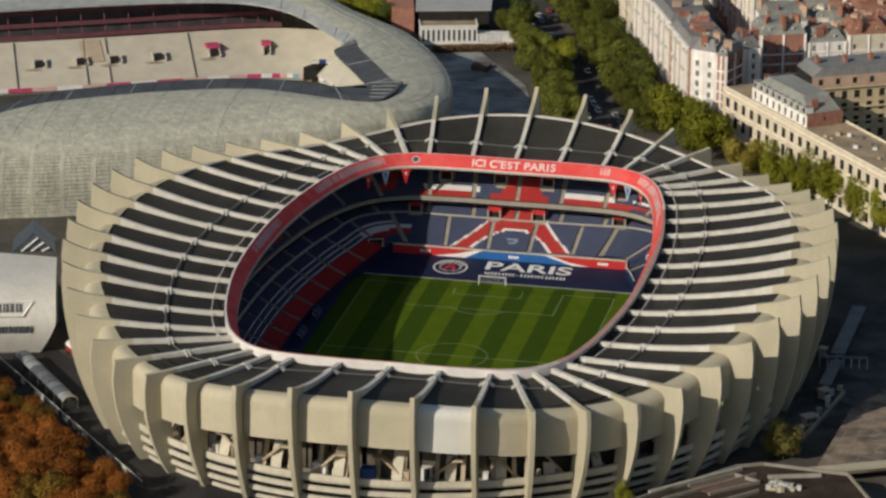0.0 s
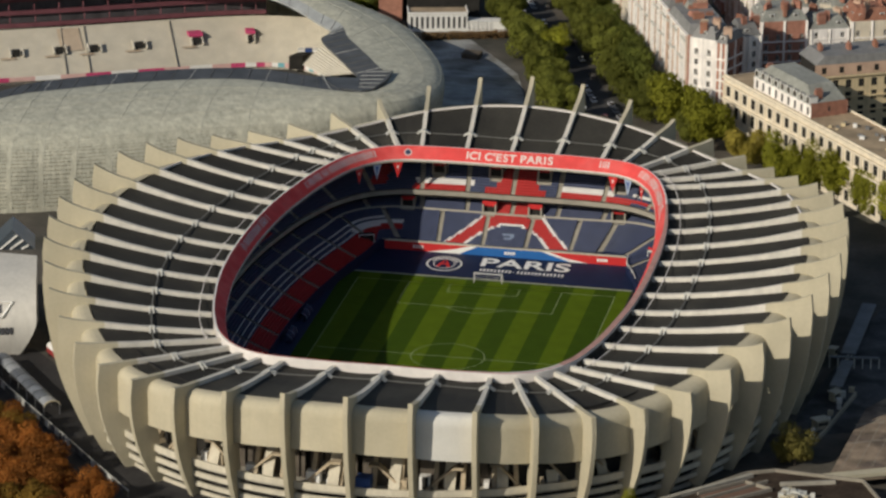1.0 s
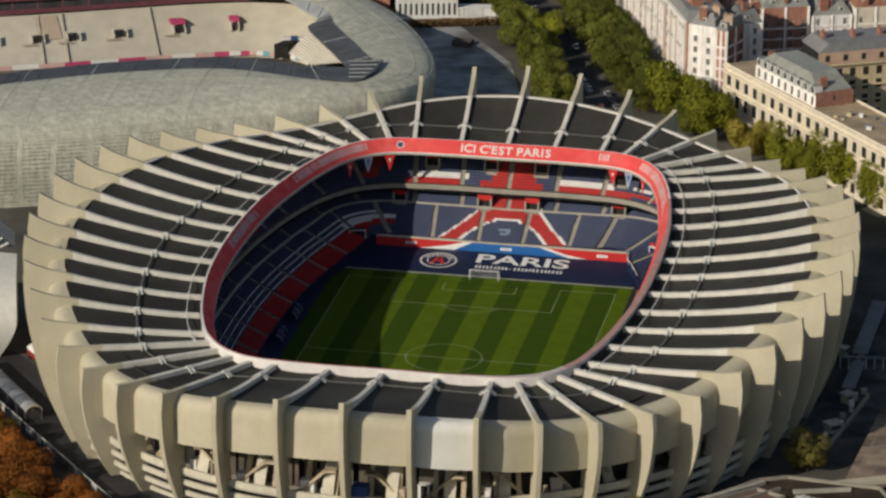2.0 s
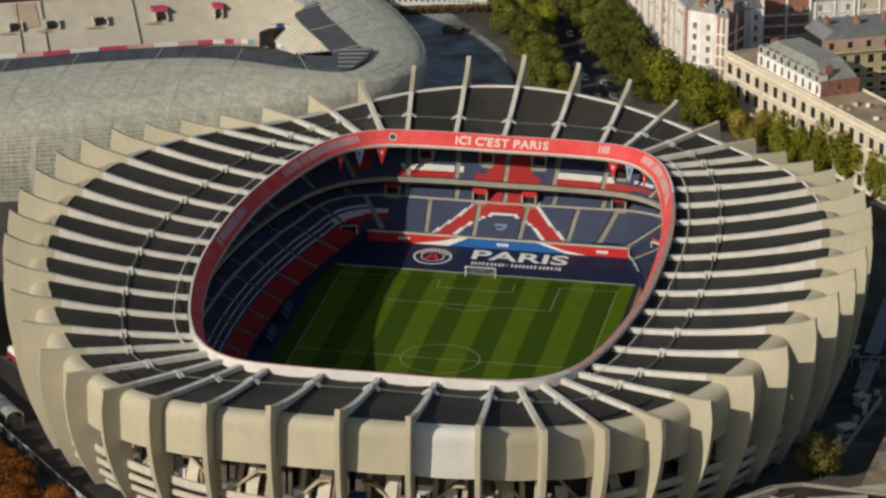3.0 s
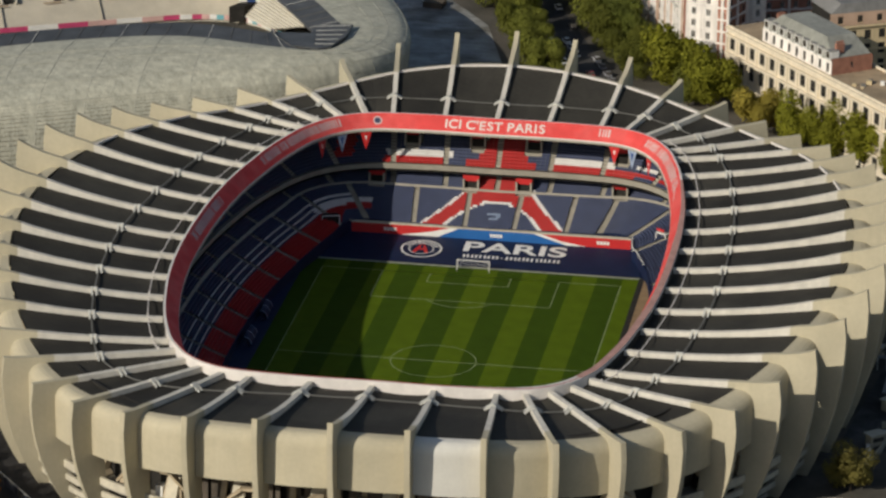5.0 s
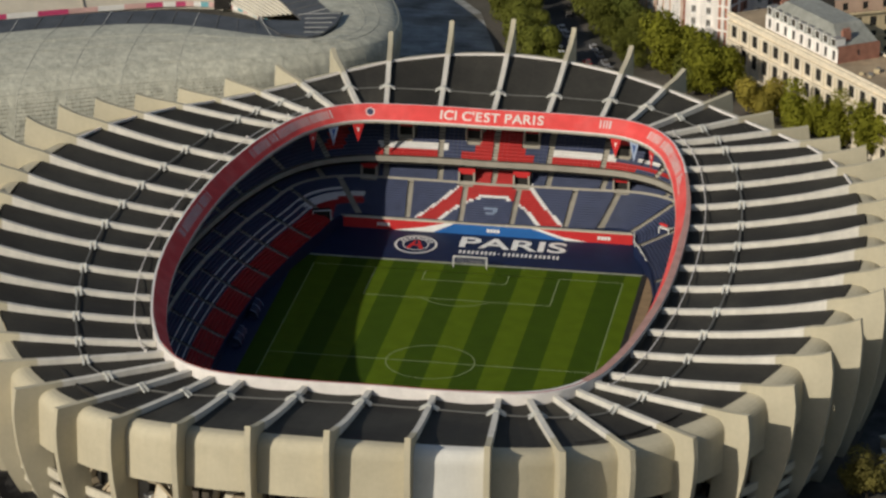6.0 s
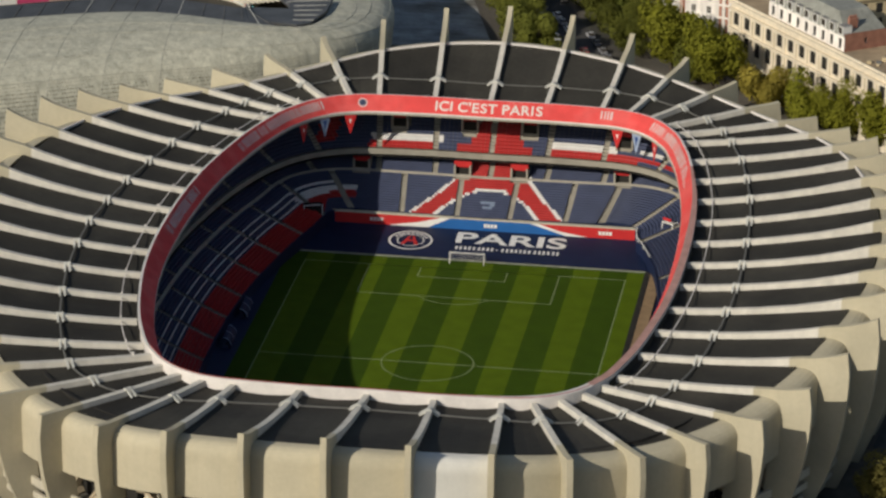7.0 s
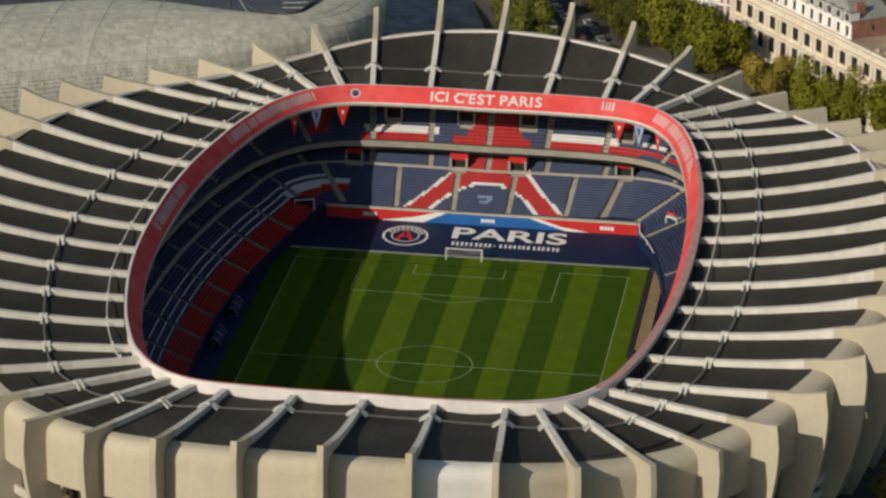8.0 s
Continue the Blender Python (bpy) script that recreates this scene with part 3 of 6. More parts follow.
deck("gallery_floor", 20.3, 6.4, 9.2, 0.5, TERRACE, "concrete gallery floor behind the fins")
# near-black floor stands for the shade between the bands
deck("lower_floor", 20.3, 7.0, 6.2, 0.4, DARK, "lower gallery floor, coloured dark for shade")
WALL_SHADE = mat("shade_dark_concrete", (0.10, 0.083, 0.065), 0.9, 0.3, 0.3)
WARM = mat("warm_concrete", (0.44, 0.36, 0.25), 0.9, 0.2, 0.3)
BLUE = mat("blue_paint", (0.03, 0.07, 0.22), 0.6, 0.1, 0.5)
rr = random.Random(11)


def gallery_bits(k):
    """Raking struts, a stair flight and small huts in one open bay."""
    b = Build()
    length = radial(k + 0.5)[2]
    for u in (0.25, 0.7):
        b.bar(at(k + u, length - 9.2, 10.0), at(k + u + 0.02, length - 15.5, 21.5), 1.0, 1.3)
    b.done("raker", WARM, stadium, "raking concrete strut under the stands")
    b = Build()
    a, c = (0.15, 0.62) if rr.random() < 0.5 else (0.85, 0.4)
    b.bar(at(k + a, length - 10.0, 10.0), at(k + c, length - 9.5, 15.6), 2.2, 0.5)
    b.bar(at(k + c, length - 9.5, 15.6), at(k + c + (0.16 if a < c else -0.16), length - 9.5, 15.6), 2.2, 0.5)
    b.done("stair_flight", WARM, stadium, "warm grey concrete stair flight")
    for _ in range(2):
        u = rr.uniform(0.12, 0.86)
        w, h = rr.uniform(1.0, 2.9), rr.uniform(1.4, 3.2)
        p = [at(k + u, length - 9.2, 0), at(k + u + w / 13, length - 9.2, 0), at(k + u + w / 13, length - 11.2, 0), at(k + u, length - 11.2, 0)]
        b = Build()
        b.hexa([q[:2] for q in p], 9.9, 9.9 + h)
        b.done("hut", rr.choice([WHITE_PAINT, WARM, WHITE_PAINT, DARK]), stadium, "small service hut on the gallery")
    # wall behind the gallery, shade put into its colour, with doorways
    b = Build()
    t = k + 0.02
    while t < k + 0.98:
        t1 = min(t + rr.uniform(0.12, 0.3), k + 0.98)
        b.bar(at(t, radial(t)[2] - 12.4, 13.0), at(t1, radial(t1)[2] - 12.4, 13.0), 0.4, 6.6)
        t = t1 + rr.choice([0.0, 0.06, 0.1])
    b.done("gallery_wall", WALL_SHADE, stadium, "gallery back wall, coloured dark for shade")
    # curved raker, as under the terraces
    b = Build()
    u = rr.uniform(0.35, 0.6)
    arc = [at(k + u, length - 8.2 - 6.0 * q ** 1.6, 9.9 + 8.0 * q) for q in (0, 0.25, 0.5, 0.75, 1.0)]
    b.rail(arc, 2.5, 1.2)
    b.done("curved_raker", CONCRETE_PALE, stadium, "curved pale concrete raker")


for k in range(14, 37):
    gallery_bits(k)
hut = Build()
length = radial(25)[2]
hut.hexa([at(24.72, length - 7, 0)[:2], at(24.96, length - 7, 0)[:2], at(24.96, length - 10, 0)[:2], at(24.72, length - 10, 0)[:2]][::-1], 9.9, 13.4)
tagged(hut.done("container", BLUE), "blue container on the stadium gallery", "container")


# ---- boards, lettering, pennants, goal ----
BLUE_BOARD = mat("blue_board", (0.02, 0.12, 0.36), 0.5, 0.06, 0.4)
RED_BOARD = mat("red_board", (0.55, 0.03, 0.03), 0.5, 0.06, 0.4)


def ad_board():
    """Long low board above the tarpaulin: red ends, blue middle, white sweeps between."""
    root = empty("advertising_board", (0, 73.3, 1.2), label="long blue and red board in front of the stand", category="board")
    x0, x1, y, zb, zt = -31.5, 34.0, 0.0, 0.0, 2.4
    b = Build()
    b.box(x0, x1, y, y + 0.35, zb, zt)
    b.done("board_back", RED_BOARD, root)
    f = -0.02
    def face(name, pts, m, lb, lift=0.0):
        q = Build()
        q.v = [(x, f - lift, z) for x, z in pts]
        q.f = [tuple(range(len(pts)))]
        q.m = [0]
        q.done(name, m, root, lb)
    face("blue_field", [(-11, zb), (19, zb), (11, zt), (-6, zt)], BLUE_BOARD, "blue board field")
    face("white_sweep", [(-20.0, zb), (-11, zb), (-6, zt), (-8.0, zt), (-13, 1.1)], WHITE_PAINT, "white sweep on the board", 0.01)
    face("white_sweep", [(19, zb), (24, zb), (18, 0.9), (13.0, zt), (11, zt)], WHITE_PAINT, "white sweep on the board", 0.01)
    for x in (-23.5, 1.2, 26.0):
        q = Build()
        for i in range(4):
            q.quad((x + i * 0.75, f - 0.02, 0.8), (x + i * 0.75 + 0.6, f - 0.02, 0.8), (x + i * 0.75 + 0.6, f - 0.02, 1.6), (x + i * 0.75, f - 0.02, 1.6))
        q.done("lettering_bar", WHITE_PAINT, root, "small white bars")
    q = Build()
    q.box(x0 - 0.3, x1 + 0.3, -0.1, 0.9, zt, zt + 0.25)
    q.done("coping", CONCRETE_PALE, root, "pale coping")


ad_board()


def crest():
    """Round white emblem with a red and navy centre, lying on the tarpaulin."""
    def disc(name, r0, r1, m, lift, lb):
        q = Build()
        for i in range(40):
            a, c = 2 * math.pi * i / 40, 2 * math.pi * (i + 1) / 40
            pts = [(math.cos(t) * r, math.sin(t) * r) for t, r in ((a, r0), (a, r1), (c, r1), (c, r0))]
            q.quad(*[on_tarp(-13.6 + px, 66.2 + py, lift) for px, py in pts])
        q.done(name, m, tarp, lb)
    disc("emblem_ring", 4.3, 4.75, WHITE_PAINT, 0.03, "white emblem ring")
    disc("emblem_ring", 2.7, 2.95, WHITE_PAINT, 0.03, "thin white emblem ring")
    q = Build()
    for sx in (-1, 1):
        q.quad(on_tarp(-13.6 + sx * 0.1, 68.4, 0.04), on_tarp(-13.6 + sx * 0.5, 68.4, 0.04), on_tarp(-13.6 + sx * 2.0, 64.0, 0.04), on_tarp(-13.6 + sx * 1.0, 64.0, 0.04))
    q.quad(on_tarp(-14.5, 65.6, 0.045), on_tarp(-12.7, 65.6, 0.045), on_tarp(-12.9, 66.4, 0.045), on_tarp(-14.3, 66.4, 0.045))
    q.done("emblem_mark", RED_BOARD, tarp, "red emblem mark")
    q = Build()
    for i in range(9):
        a = math.pi * (0.15 + 0.7 * i / 8)
        q.quad(*[on_tarp(-13.6 + math.cos(t) * r, 66.2 + math.sin(t) * r, 0.03) for t, r in ((a - 0.09, 3.3), (a - 0.09, 3.95), (a + 0.09, 3.95), (a + 0.09, 3.3))])
    q.done("emblem_bar", WHITE_PAINT, tarp, "white bars round the emblem")


crest()


def on_fascia(k, s, lift=0.05):
    """A pose on the inclined board: s metres up its slope from the low edge."""
    p, q = Vector(at(k - 0.02, FAS_IN, 0)), Vector(at(k + 0.02, FAS_IN, 0))
    run = (q - p).normalized()                       # clockwise seen from above: left to right from the pitch
    a, d, _, _ = radial(k)
    up = Vector((d.x * 2.6, d.y * 2.6, 2.9)).normalized()
    up = (up - run * up.dot(run)).normalized()
    nrm = run.cross(up)
    o = Vector(at(k, FAS_IN, FAS_LOW + rise(k))) + up * s + nrm * lift
    return Matrix(((run.x, up.x, nrm.x, o.x), (run.y, up.y, nrm.y, o.y), (run.z, up.z, nrm.z, o.z), (0, 0, 0, 1)))


def k_step(k, metres):
    p, q = Vector(at(k - 0.05, FAS_IN, 0)), Vector(at(k + 0.05, FAS_IN, 0))
    return k + metres * 0.1 / (q - p).length


CREAM_LETTER = mat("cream_letter", (0.74, 0.66, 0.60), 0.6, 0.08, 0.4)
k = -1.0
for ch, w in (("I", 1.0), ("C", 2.2), ("I", 1.0), (" ", 0.9), ("C", 2.2), ("'", 0.7), ("E", 1.8), ("S", 1.9), ("T", 1.9), (" ", 0.9), ("P", 2.0), ("A", 2.2), ("R", 2.1), ("I", 1.0), ("S", 1.9)):
    mid = k_step(k, w / 2)
    if ch != " ":
        text("letter", ch, 3.1, on_fascia(mid, 0.85), stadium, CREAM_LETTER, "white capital letter on the fascia", sx=1.05)
    k = k_step(k, w)


def fascia_bars(k0, k1, h0=1.2, h1=3.2):
    """A word in a row of pale bars along the fascia."""
    k = k0
    r = random.Random(int(k0 * 100))
    while k < k1:
        w = r.uniform(0.32, 0.5)
        kb = k_step(k, w)
        if r.random() < 0.9:
            a, b = on_fascia(k, 0), on_fascia(kb, 0)
            lo, hi = Vector((0, h0, 0.03)), Vector((0, h1, 0.03))
            q = Build()
            q.quad(a @ lo, b @ lo, b @ hi, a @ hi)
            q.done("lettering_bar", FADED, stadium)
        k = k_step(kb, r.choice((0.26, 0.3, 0.45)))


FADED = mat("faded_white", (0.68, 0.50, 0.47), 0.6, 0.1, 0.4)
for k0, k1 in ((-8.7, -4.5), (-13.0, -10.9), (4.75, 9.3), (2.05, 2.4)):
    fascia_bars(k0, k1)


def fascia_emblem(k):
    """Round navy mark with a white rim on the fascia."""
    m = on_fascia(k, 1.95, 0.04)
    for nm, r0, r1, lift, mt, lb in (("emblem_disc", 0.0, 0.85, 0.0, NAVY, "round navy emblem"), ("emblem_rim", 0.75, 1.05, 0.02, FADED, "white rim of the emblem")):
        q = Build()
        for i in range(20):
            a, c = 2 * math.pi * i / 20, 2 * math.pi * (i + 1) / 20
            q.quad(*[tuple(m @ Vector((math.cos(t) * rr_, math.sin(t) * rr_, lift))) for t, rr_ in ((a, r0), (a, r1), (c, r1), (c, r0))])
        q.done(nm, mt, stadium, lb)


fascia_emblem(-2.6)


def pennant(k, material, stripe):
    root = empty("pennant", at(k, FAS_IN + 0.1, FAS_LOW - 0.9), label="triangular %s pennant hanging under the fascia" % ("red" if stripe is None else "blue and white"), category="pennant", group="pennants")
    p, q = Vector(at(k - 0.02, 0, 0)), Vector(at(k + 0.02, 0, 0))
    run = (q - p).normalized()
    root.rotation_euler = (0, 0, math.atan2(run.y, run.x))
    b = Build()
    w, h = 1.35, 4.3
    i = [(-w, 0.04, 0), (w, 0.04, 0), (0, 0.04, -h), (-w, -0.04, 0), (w, -0.04, 0), (0, -0.04, -h)]
    b.v, b.f, b.m = i, [(0, 1, 2), (5, 4, 3), (0, 3, 4, 1), (1, 4, 5, 2), (2, 5, 3, 0)], [0] * 5
    b.done("cloth", material, root)
    q = Build()
    if stripe:
        q.v = [(-0.55, -0.06, -0.5), (0.55, -0.06, -0.5), (0, -0.06, -2.6)]
    else:
        q.v = [(-0.3, -0.06, -0.9), (0.3, -0.06, -0.9), (0.0, -0.06, -2.0)]
    q.f, q.m = [(0, 1, 2)], [0]
    q.done("emblem_mark", stripe or WHITE_PAINT, root, "small mark on the cloth")


LIGHT_BLUE = mat("light_blue_cloth", (0.32, 0.38, 0.50), 0.7, 0.1, 0.5)
for k, m, st in ((-3.25, RED_BOARD, None), (-4.6, LIGHT_BLUE, BLUE), (-5.9, RED_BOARD, None), (2.9, RED_BOARD, None), (4.05, LIGHT_BLUE, BLUE), (5.5, RED_BOARD, None)):
    pennant(k, m, st)


def goal():
    root = empty("goal", (0, 55.7, 0), label="white football goal standing behind the goal line", category="goal")
    for x in (-3.66, 3.66):
        b = Build()
        b.box(x - 0.08, x + 0.08, -0.08, 0.08, 0, 2.44)
        b.done("post", WHITE_PAINT, root)
        b = Build()
        b.bar((x, 0, 2.44), (x, 0.9, 2.4), 0.06, 0.06)
        b.bar((x, 0.9, 2.4), (x, 2.0, 0.02), 0.06, 0.06)
        b.done("stay", WHITE_PAINT, root)
    b = Build()
    b.box(-3.74, 3.74, -0.08, 0.08, 2.44, 2.6)
    b.done("crossbar", WHITE_PAINT, root)
    b = Build()
    for i in range(13):
        x = -3.66 + 7.32 * i / 12
        b.bar((x, 0.9, 2.4), (x, 2.0, 0.02), 0.025, 0.025)
        b.bar((x, 0, 2.5), (x, 0.9, 2.4), 0.025, 0.025)
    for i in range(5):
        u = i / 5
        b.bar((-3.66, 0.9 + 1.1 * u, 2.4 - 2.38 * u), (3.66, 0.9 + 1.1 * u, 2.4 - 2.38 * u), 0.025, 0.025)
    b.done("net", WHITE_PAINT, root, "white net")


goal()


def vomitory(x, tier, i):
    """Entrance in the terrace: pale side walls, a box mouth coloured as shade, red guard above."""
    k = min((j / 20 for j in range(-60, 61)), key=lambda q: abs(ring(q).x - x))
    r0, z0 = (lower_row if tier == 0 else upper_row)(k, i)
    h = 2.6 if tier == 0 else 3.2
    y = at(k, r0, 0)[1]
    root = empty("vomitory", (x, y, z0), label="dark stair entrance with pale side walls in the terrace", category="entrance", group="entrances of the far stand")
    for sx in (-1.7, 1.7):
        b = Build()
        b.hexa([(sx - 0.2, 0), (sx + 0.2, 0), (sx + 0.2, 3.4), (sx - 0.2, 3.4)], -0.5, h)
        b.done("side_wall", TERRACE, root)
    b = Build()
    b.box(-1.5, 1.5, 1.0, 3.0, -0.3, h - 0.4)
    b.done("mouth", DARK, root, "near-black box for the shade in the opening")
    b = Build()
    b.box(-1.9, 1.9, 0.5, 1.1, h - 0.5, h + 0.8)
    b.done("guard", RED_BOARD, root, "guard panel over the opening")


for x, i in VOMS_L:
    vomitory(x, 0, i)
for x, i in VOMS_U:
    vomitory(x, 1, i)


def dugout(x, y, turn):
    root = empty("dugout", (x, y, 0), label="small covered bench beside the pitch", category="shelter", group="shelters beside the pitch")
    root.rotation_euler = (0, 0, radians(turn))
    b = Build()
    for i in range(6):
        a0, a1 = math.pi / 2 * i / 6, math.pi / 2 * (i + 1) / 6
        b.quad((-3.5, -math.cos(a0) * 1.6, 0.5 + math.sin(a0) * 1.7), (3.5, -math.cos(a0) * 1.6, 0.5 + math.sin(a0) * 1.7), (3.5, -math.cos(a1) * 1.6, 0.5 + math.sin(a1) * 1.7), (-3.5, -math.cos(a1) * 1.6, 0.5 + math.sin(a1) * 1.7))
    b.done("canopy", TARP, root, "dark curved canopy")
    for sx in (-3.5, 0.0, 3.5):
        b = Build()
        for i in range(6):
            a0, a1 = math.pi / 2 * i / 6, math.pi / 2 * (i + 1) / 6
            b.bar((sx, -math.cos(a0) * 1.62, 0.5 + math.sin(a0) * 1.72), (sx, -math.cos(a1) * 1.62, 0.5 + math.sin(a1) * 1.72), 0.12, 0.12)
        b.done("hoop", LIGHT_BLUE, root, "pale hoop")
    b = Build()
    b.box(-3.4, 3.4, -0.9, 0.2, 0, 0.5)
    b.done("bench", NAVY, root)


dugout(-41.2, 20, 92)
dugout(-41.4, 4, 92)
# tunnel strip along the right-hand touchline
slab_b = Build()
slab_b.hexa([(38.9, 14), (41.2, 14), (41.2, 57), (38.9, 57)], -0.02, 0.25)
tagged(slab_b.done("side_path", mat("tan_matting", (0.30, 0.20, 0.11), 0.9, 0.15, 0.5)), "tan matting beside the pitch", "path", kind="structure")

# a flat black slab: the trench's darkness is only colour
trench = Build()
trench.hexa([(37.6, 10), (38.7, 10), (38.7, 58), (37.6, 58)], -0.02, 0.08)
tagged(trench.done("drain_trench", DARK), "flat black strip beside the turf in place of a trench", "trench", kind="structure")


def camera_platform():
    """Small white platform with a red front at the corner of the stand."""
    root = empty("camera_platform", (41.5, 70.5, 5.2), label="small white platform with red front in the corner", category="platform")
    root.rotation_euler = (0, 0, radians(-35))
    b = Build()
    b.box(-1.5, 1.5, -1.0, 1.0, 1.6, 1.8)
    b.done("deck", WHITE_PAINT, root)
    b = Build()
    b.box(-1.1, 1.1, -1.1, -0.95, 2.3, 2.9)
    b.done("front", RED_BOARD, root, "red front panel")
    for x in (-1.4, 1.4):
        for y in (-0.9, 0.9):
            b = Build()
            b.box(x - 0.1, x + 0.1, y - 0.1, y + 0.1, -2.0, 1.6)
            b.done("leg", WHITE_PAINT, root)


camera_platform()


def corner_rail():
    """Curved white rail at the foot of the corner stand."""
    root = empty("corner_rail", (0, 0, 0), label="curved white rail in front of the corner seats", category="rail")
    pts = [Vector(at(t, lower_tier(t)[0] - 0.4, lower_tier(t)[1] + 1.2)) for t in (5.2, 5.7, 6.2, 6.7, 7.2, 7.7)]
    for p, q in zip(pts, pts[1:]):
        b = Build()
        b.bar(p, q, 0.16, 0.16)
        b.done("rail", WHITE_PAINT, root)
        b = Build()
        b.bar(p, p - Vector((0, 0, 0.9)), 0.12, 0.12)
        b.done("post", WHITE_PAINT, root)


corner_rail()


def corner_gate():
    """Dark player gate with a thin white frame, where the side stand meets the far board."""
    root = empty("corner_gate", (-35.5, 70.5, 3.2), label="dark gate with a thin white frame in the corner", category="gate")
    root.rotation_euler = (0, 0, radians(20))
    # solid box; the shade in the gate is only its colour
    b = Build()
    b.box(-2.0, 2.0, 0.0, 2.0, -1.5, 2.4)
    b.done("opening", DARK, root, "near-black box for the shade in the opening")
    for x0, x1, z0, z1 in ((-2.1, -1.9, -1.5, 2.5), (1.9, 2.1, -1.5, 2.5), (-2.1, 2.1, 2.4, 2.6)):
        b = Build()
        b.box(x0, x1, -0.15, 0.0, z0, z1)
        b.done("frame_bar", WHITE_PAINT, root)


corner_gate()

# ---- round the stadium: ground, road, neighbours ----

def ground_ring():
    """One sheet from the foot of the stands to the horizon."""
    rows = []
    for i in range(N * 2):
        t = i / 2
        a, d, length, _ = radial(t)
        far = Vector((d.x, d.y)) * 2600
        rows.append([at(t, 20.5, ZG), at(t, length + 5, ZG), (a.x + d.x * 300, a.y + d.y * 300, ZG), (a.x + far.x, a.y + far.y, ZG)])
    v, f = strip(rows, True)
    ob = link_mesh("ground", v, f, GROUND)
    tagged(ob, "dark worn street ground round the stadium", "ground", kind="structure")


ground_ring()


def slab(name, pts, z, h, material, label, category, kind="structure"):
    b = Build()
    b.hexa(pts, z, z + h)
    return tagged(b.done(name, material), label, category, kind=kind)


AVE = Vector((-0.338, 0.941)).normalized()
AVN = Vector((AVE.y, -AVE.x))
A0 = Vector((5.0, 212))


def ave(s, o):
    p = A0 + AVE * s + AVN * o
    return (p.x, p.y)


slab("road", [ave(-60, -6.5), ave(-60, 4.5), ave(330, 4.5), ave(330, -6.5)], ZG + 0.004, 0.02, ASPHALT, "dark asphalt avenue between rows of trees", "road")

# ---- trees ----
LEAF = leaf_mat("green_leaves", (0.28, 0.28, 0.030), 0.2)
LEAF_P = leaf_mat("pale_leaves", (0.33, 0.27, 0.05), 0.15)
LEAF_M = leaf_mat("mid_leaves", (0.165, 0.175, 0.031), 0.2)
LEAF_D = leaf_mat("dark_leaves", (0.120, 0.138, 0.027), 0.2)
LEAF_O = leaf_mat("orange_leaves", (0.30, 0.112, 0.023), 0.25)
LEAF_B = leaf_mat("olive_leaves", (0.19, 0.165, 0.045), 0.1)
LEAF_Y = leaf_mat("yellowing_leaves", (0.23, 0.135, 0.024), 0.2)
BARK = mat("bark", (0.07, 0.055, 0.04), 0.95, 0.3, 2.0)


def crown_mesh(seed, leaves, size, squat=1.0):
    """Clumps of small leaf blades over a branching volume, unit height about 1."""
    r = random.Random(seed)
    blobs = []
    for _ in range(14):
        a, rad = r.uniform(0, 6.28), 0.30 * math.sqrt(r.random())
        blobs.append((math.cos(a) * rad, math.sin(a) * rad, r.uniform(0.30, 0.82) - 0.35 * rad, r.uniform(0.14, 0.22)))
    v, f = [], []
    for _ in range(leaves):
        bx, by, bz, br = r.choice(blobs)
        n = Vector((r.gauss(0, 1), r.gauss(0, 1), r.gauss(0, 1))).normalized()
        c = Vector((bx, by, bz)) + n * br * r.uniform(0.72, 1.08)
        c.z = 0.5 + (c.z - 0.5) * squat
        n = (n + Vector((r.gauss(0, .28), r.gauss(0, .28), r.gauss(0, .28) + 0.15))).normalized()
        u = n.orthogonal().normalized()
        w = n.cross(u)
        ang = r.uniform(0, 6.28)
        u, w = u * math.cos(ang) + w * math.sin(ang), w * math.cos(ang) - u * math.sin(ang)
        s = size * r.uniform(0.6, 1.3)
        i = len(v)
        v += [tuple(c - u * s), tuple(c + w * s * 0.7), tuple(c + u * s), tuple(c - w * s * 0.7)]
        f.append((i, i + 1, i + 2, i + 3))
    return v, f


def trunk_mesh(seed):
    r = random.Random(seed)
    b = Build()
    def limb(p, q, w0, w1):
        d = (Vector(q) - Vector(p)).normalized()
        u = d.orthogonal().normalized()
        w = d.cross(u)
        i = len(b.v)
        for c, rad in ((Vector(p), w0), (Vector(q), w1)):
            for s in range(6):
                a = s * math.pi / 3
                b.v.append(tuple(c + (u * math.cos(a) + w * math.sin(a)) * rad))
        for s in range(6):
            b.f.append((i + s, i + (s + 1) % 6, i + 6 + (s + 1) % 6, i + 6 + s))
            b.m.append(0)
    limb((0, 0, -0.02), (0.01, 0, 0.36), 0.024, 0.016)
    for k in range(6):
        a = k * 1.05 + r.uniform(-.3, .3)
        limb((0.01, 0, r.uniform(0.26, 0.36)), (math.cos(a) * 0.25, math.sin(a) * 0.25, r.uniform(0.5, 0.72)), 0.011, 0.004)
    return b.v, b.f


CROWNS = []
for s in range(4):
    me = bpy.data.meshes.new("crown")
    v, f = crown_mesh(100 + s, 6500, 0.024)
    me.from_pydata(v, [], f)
    CROWNS.append(me)
TRUNKS = []
for s in range(2):
    me = bpy.data.meshes.new("trunk")
    v, f = trunk_mesh(200 + s)
    me.from_pydata(v, [], f)
    me.materials.append(BARK)
    TRUNKS.append(me)
_leafy = {}


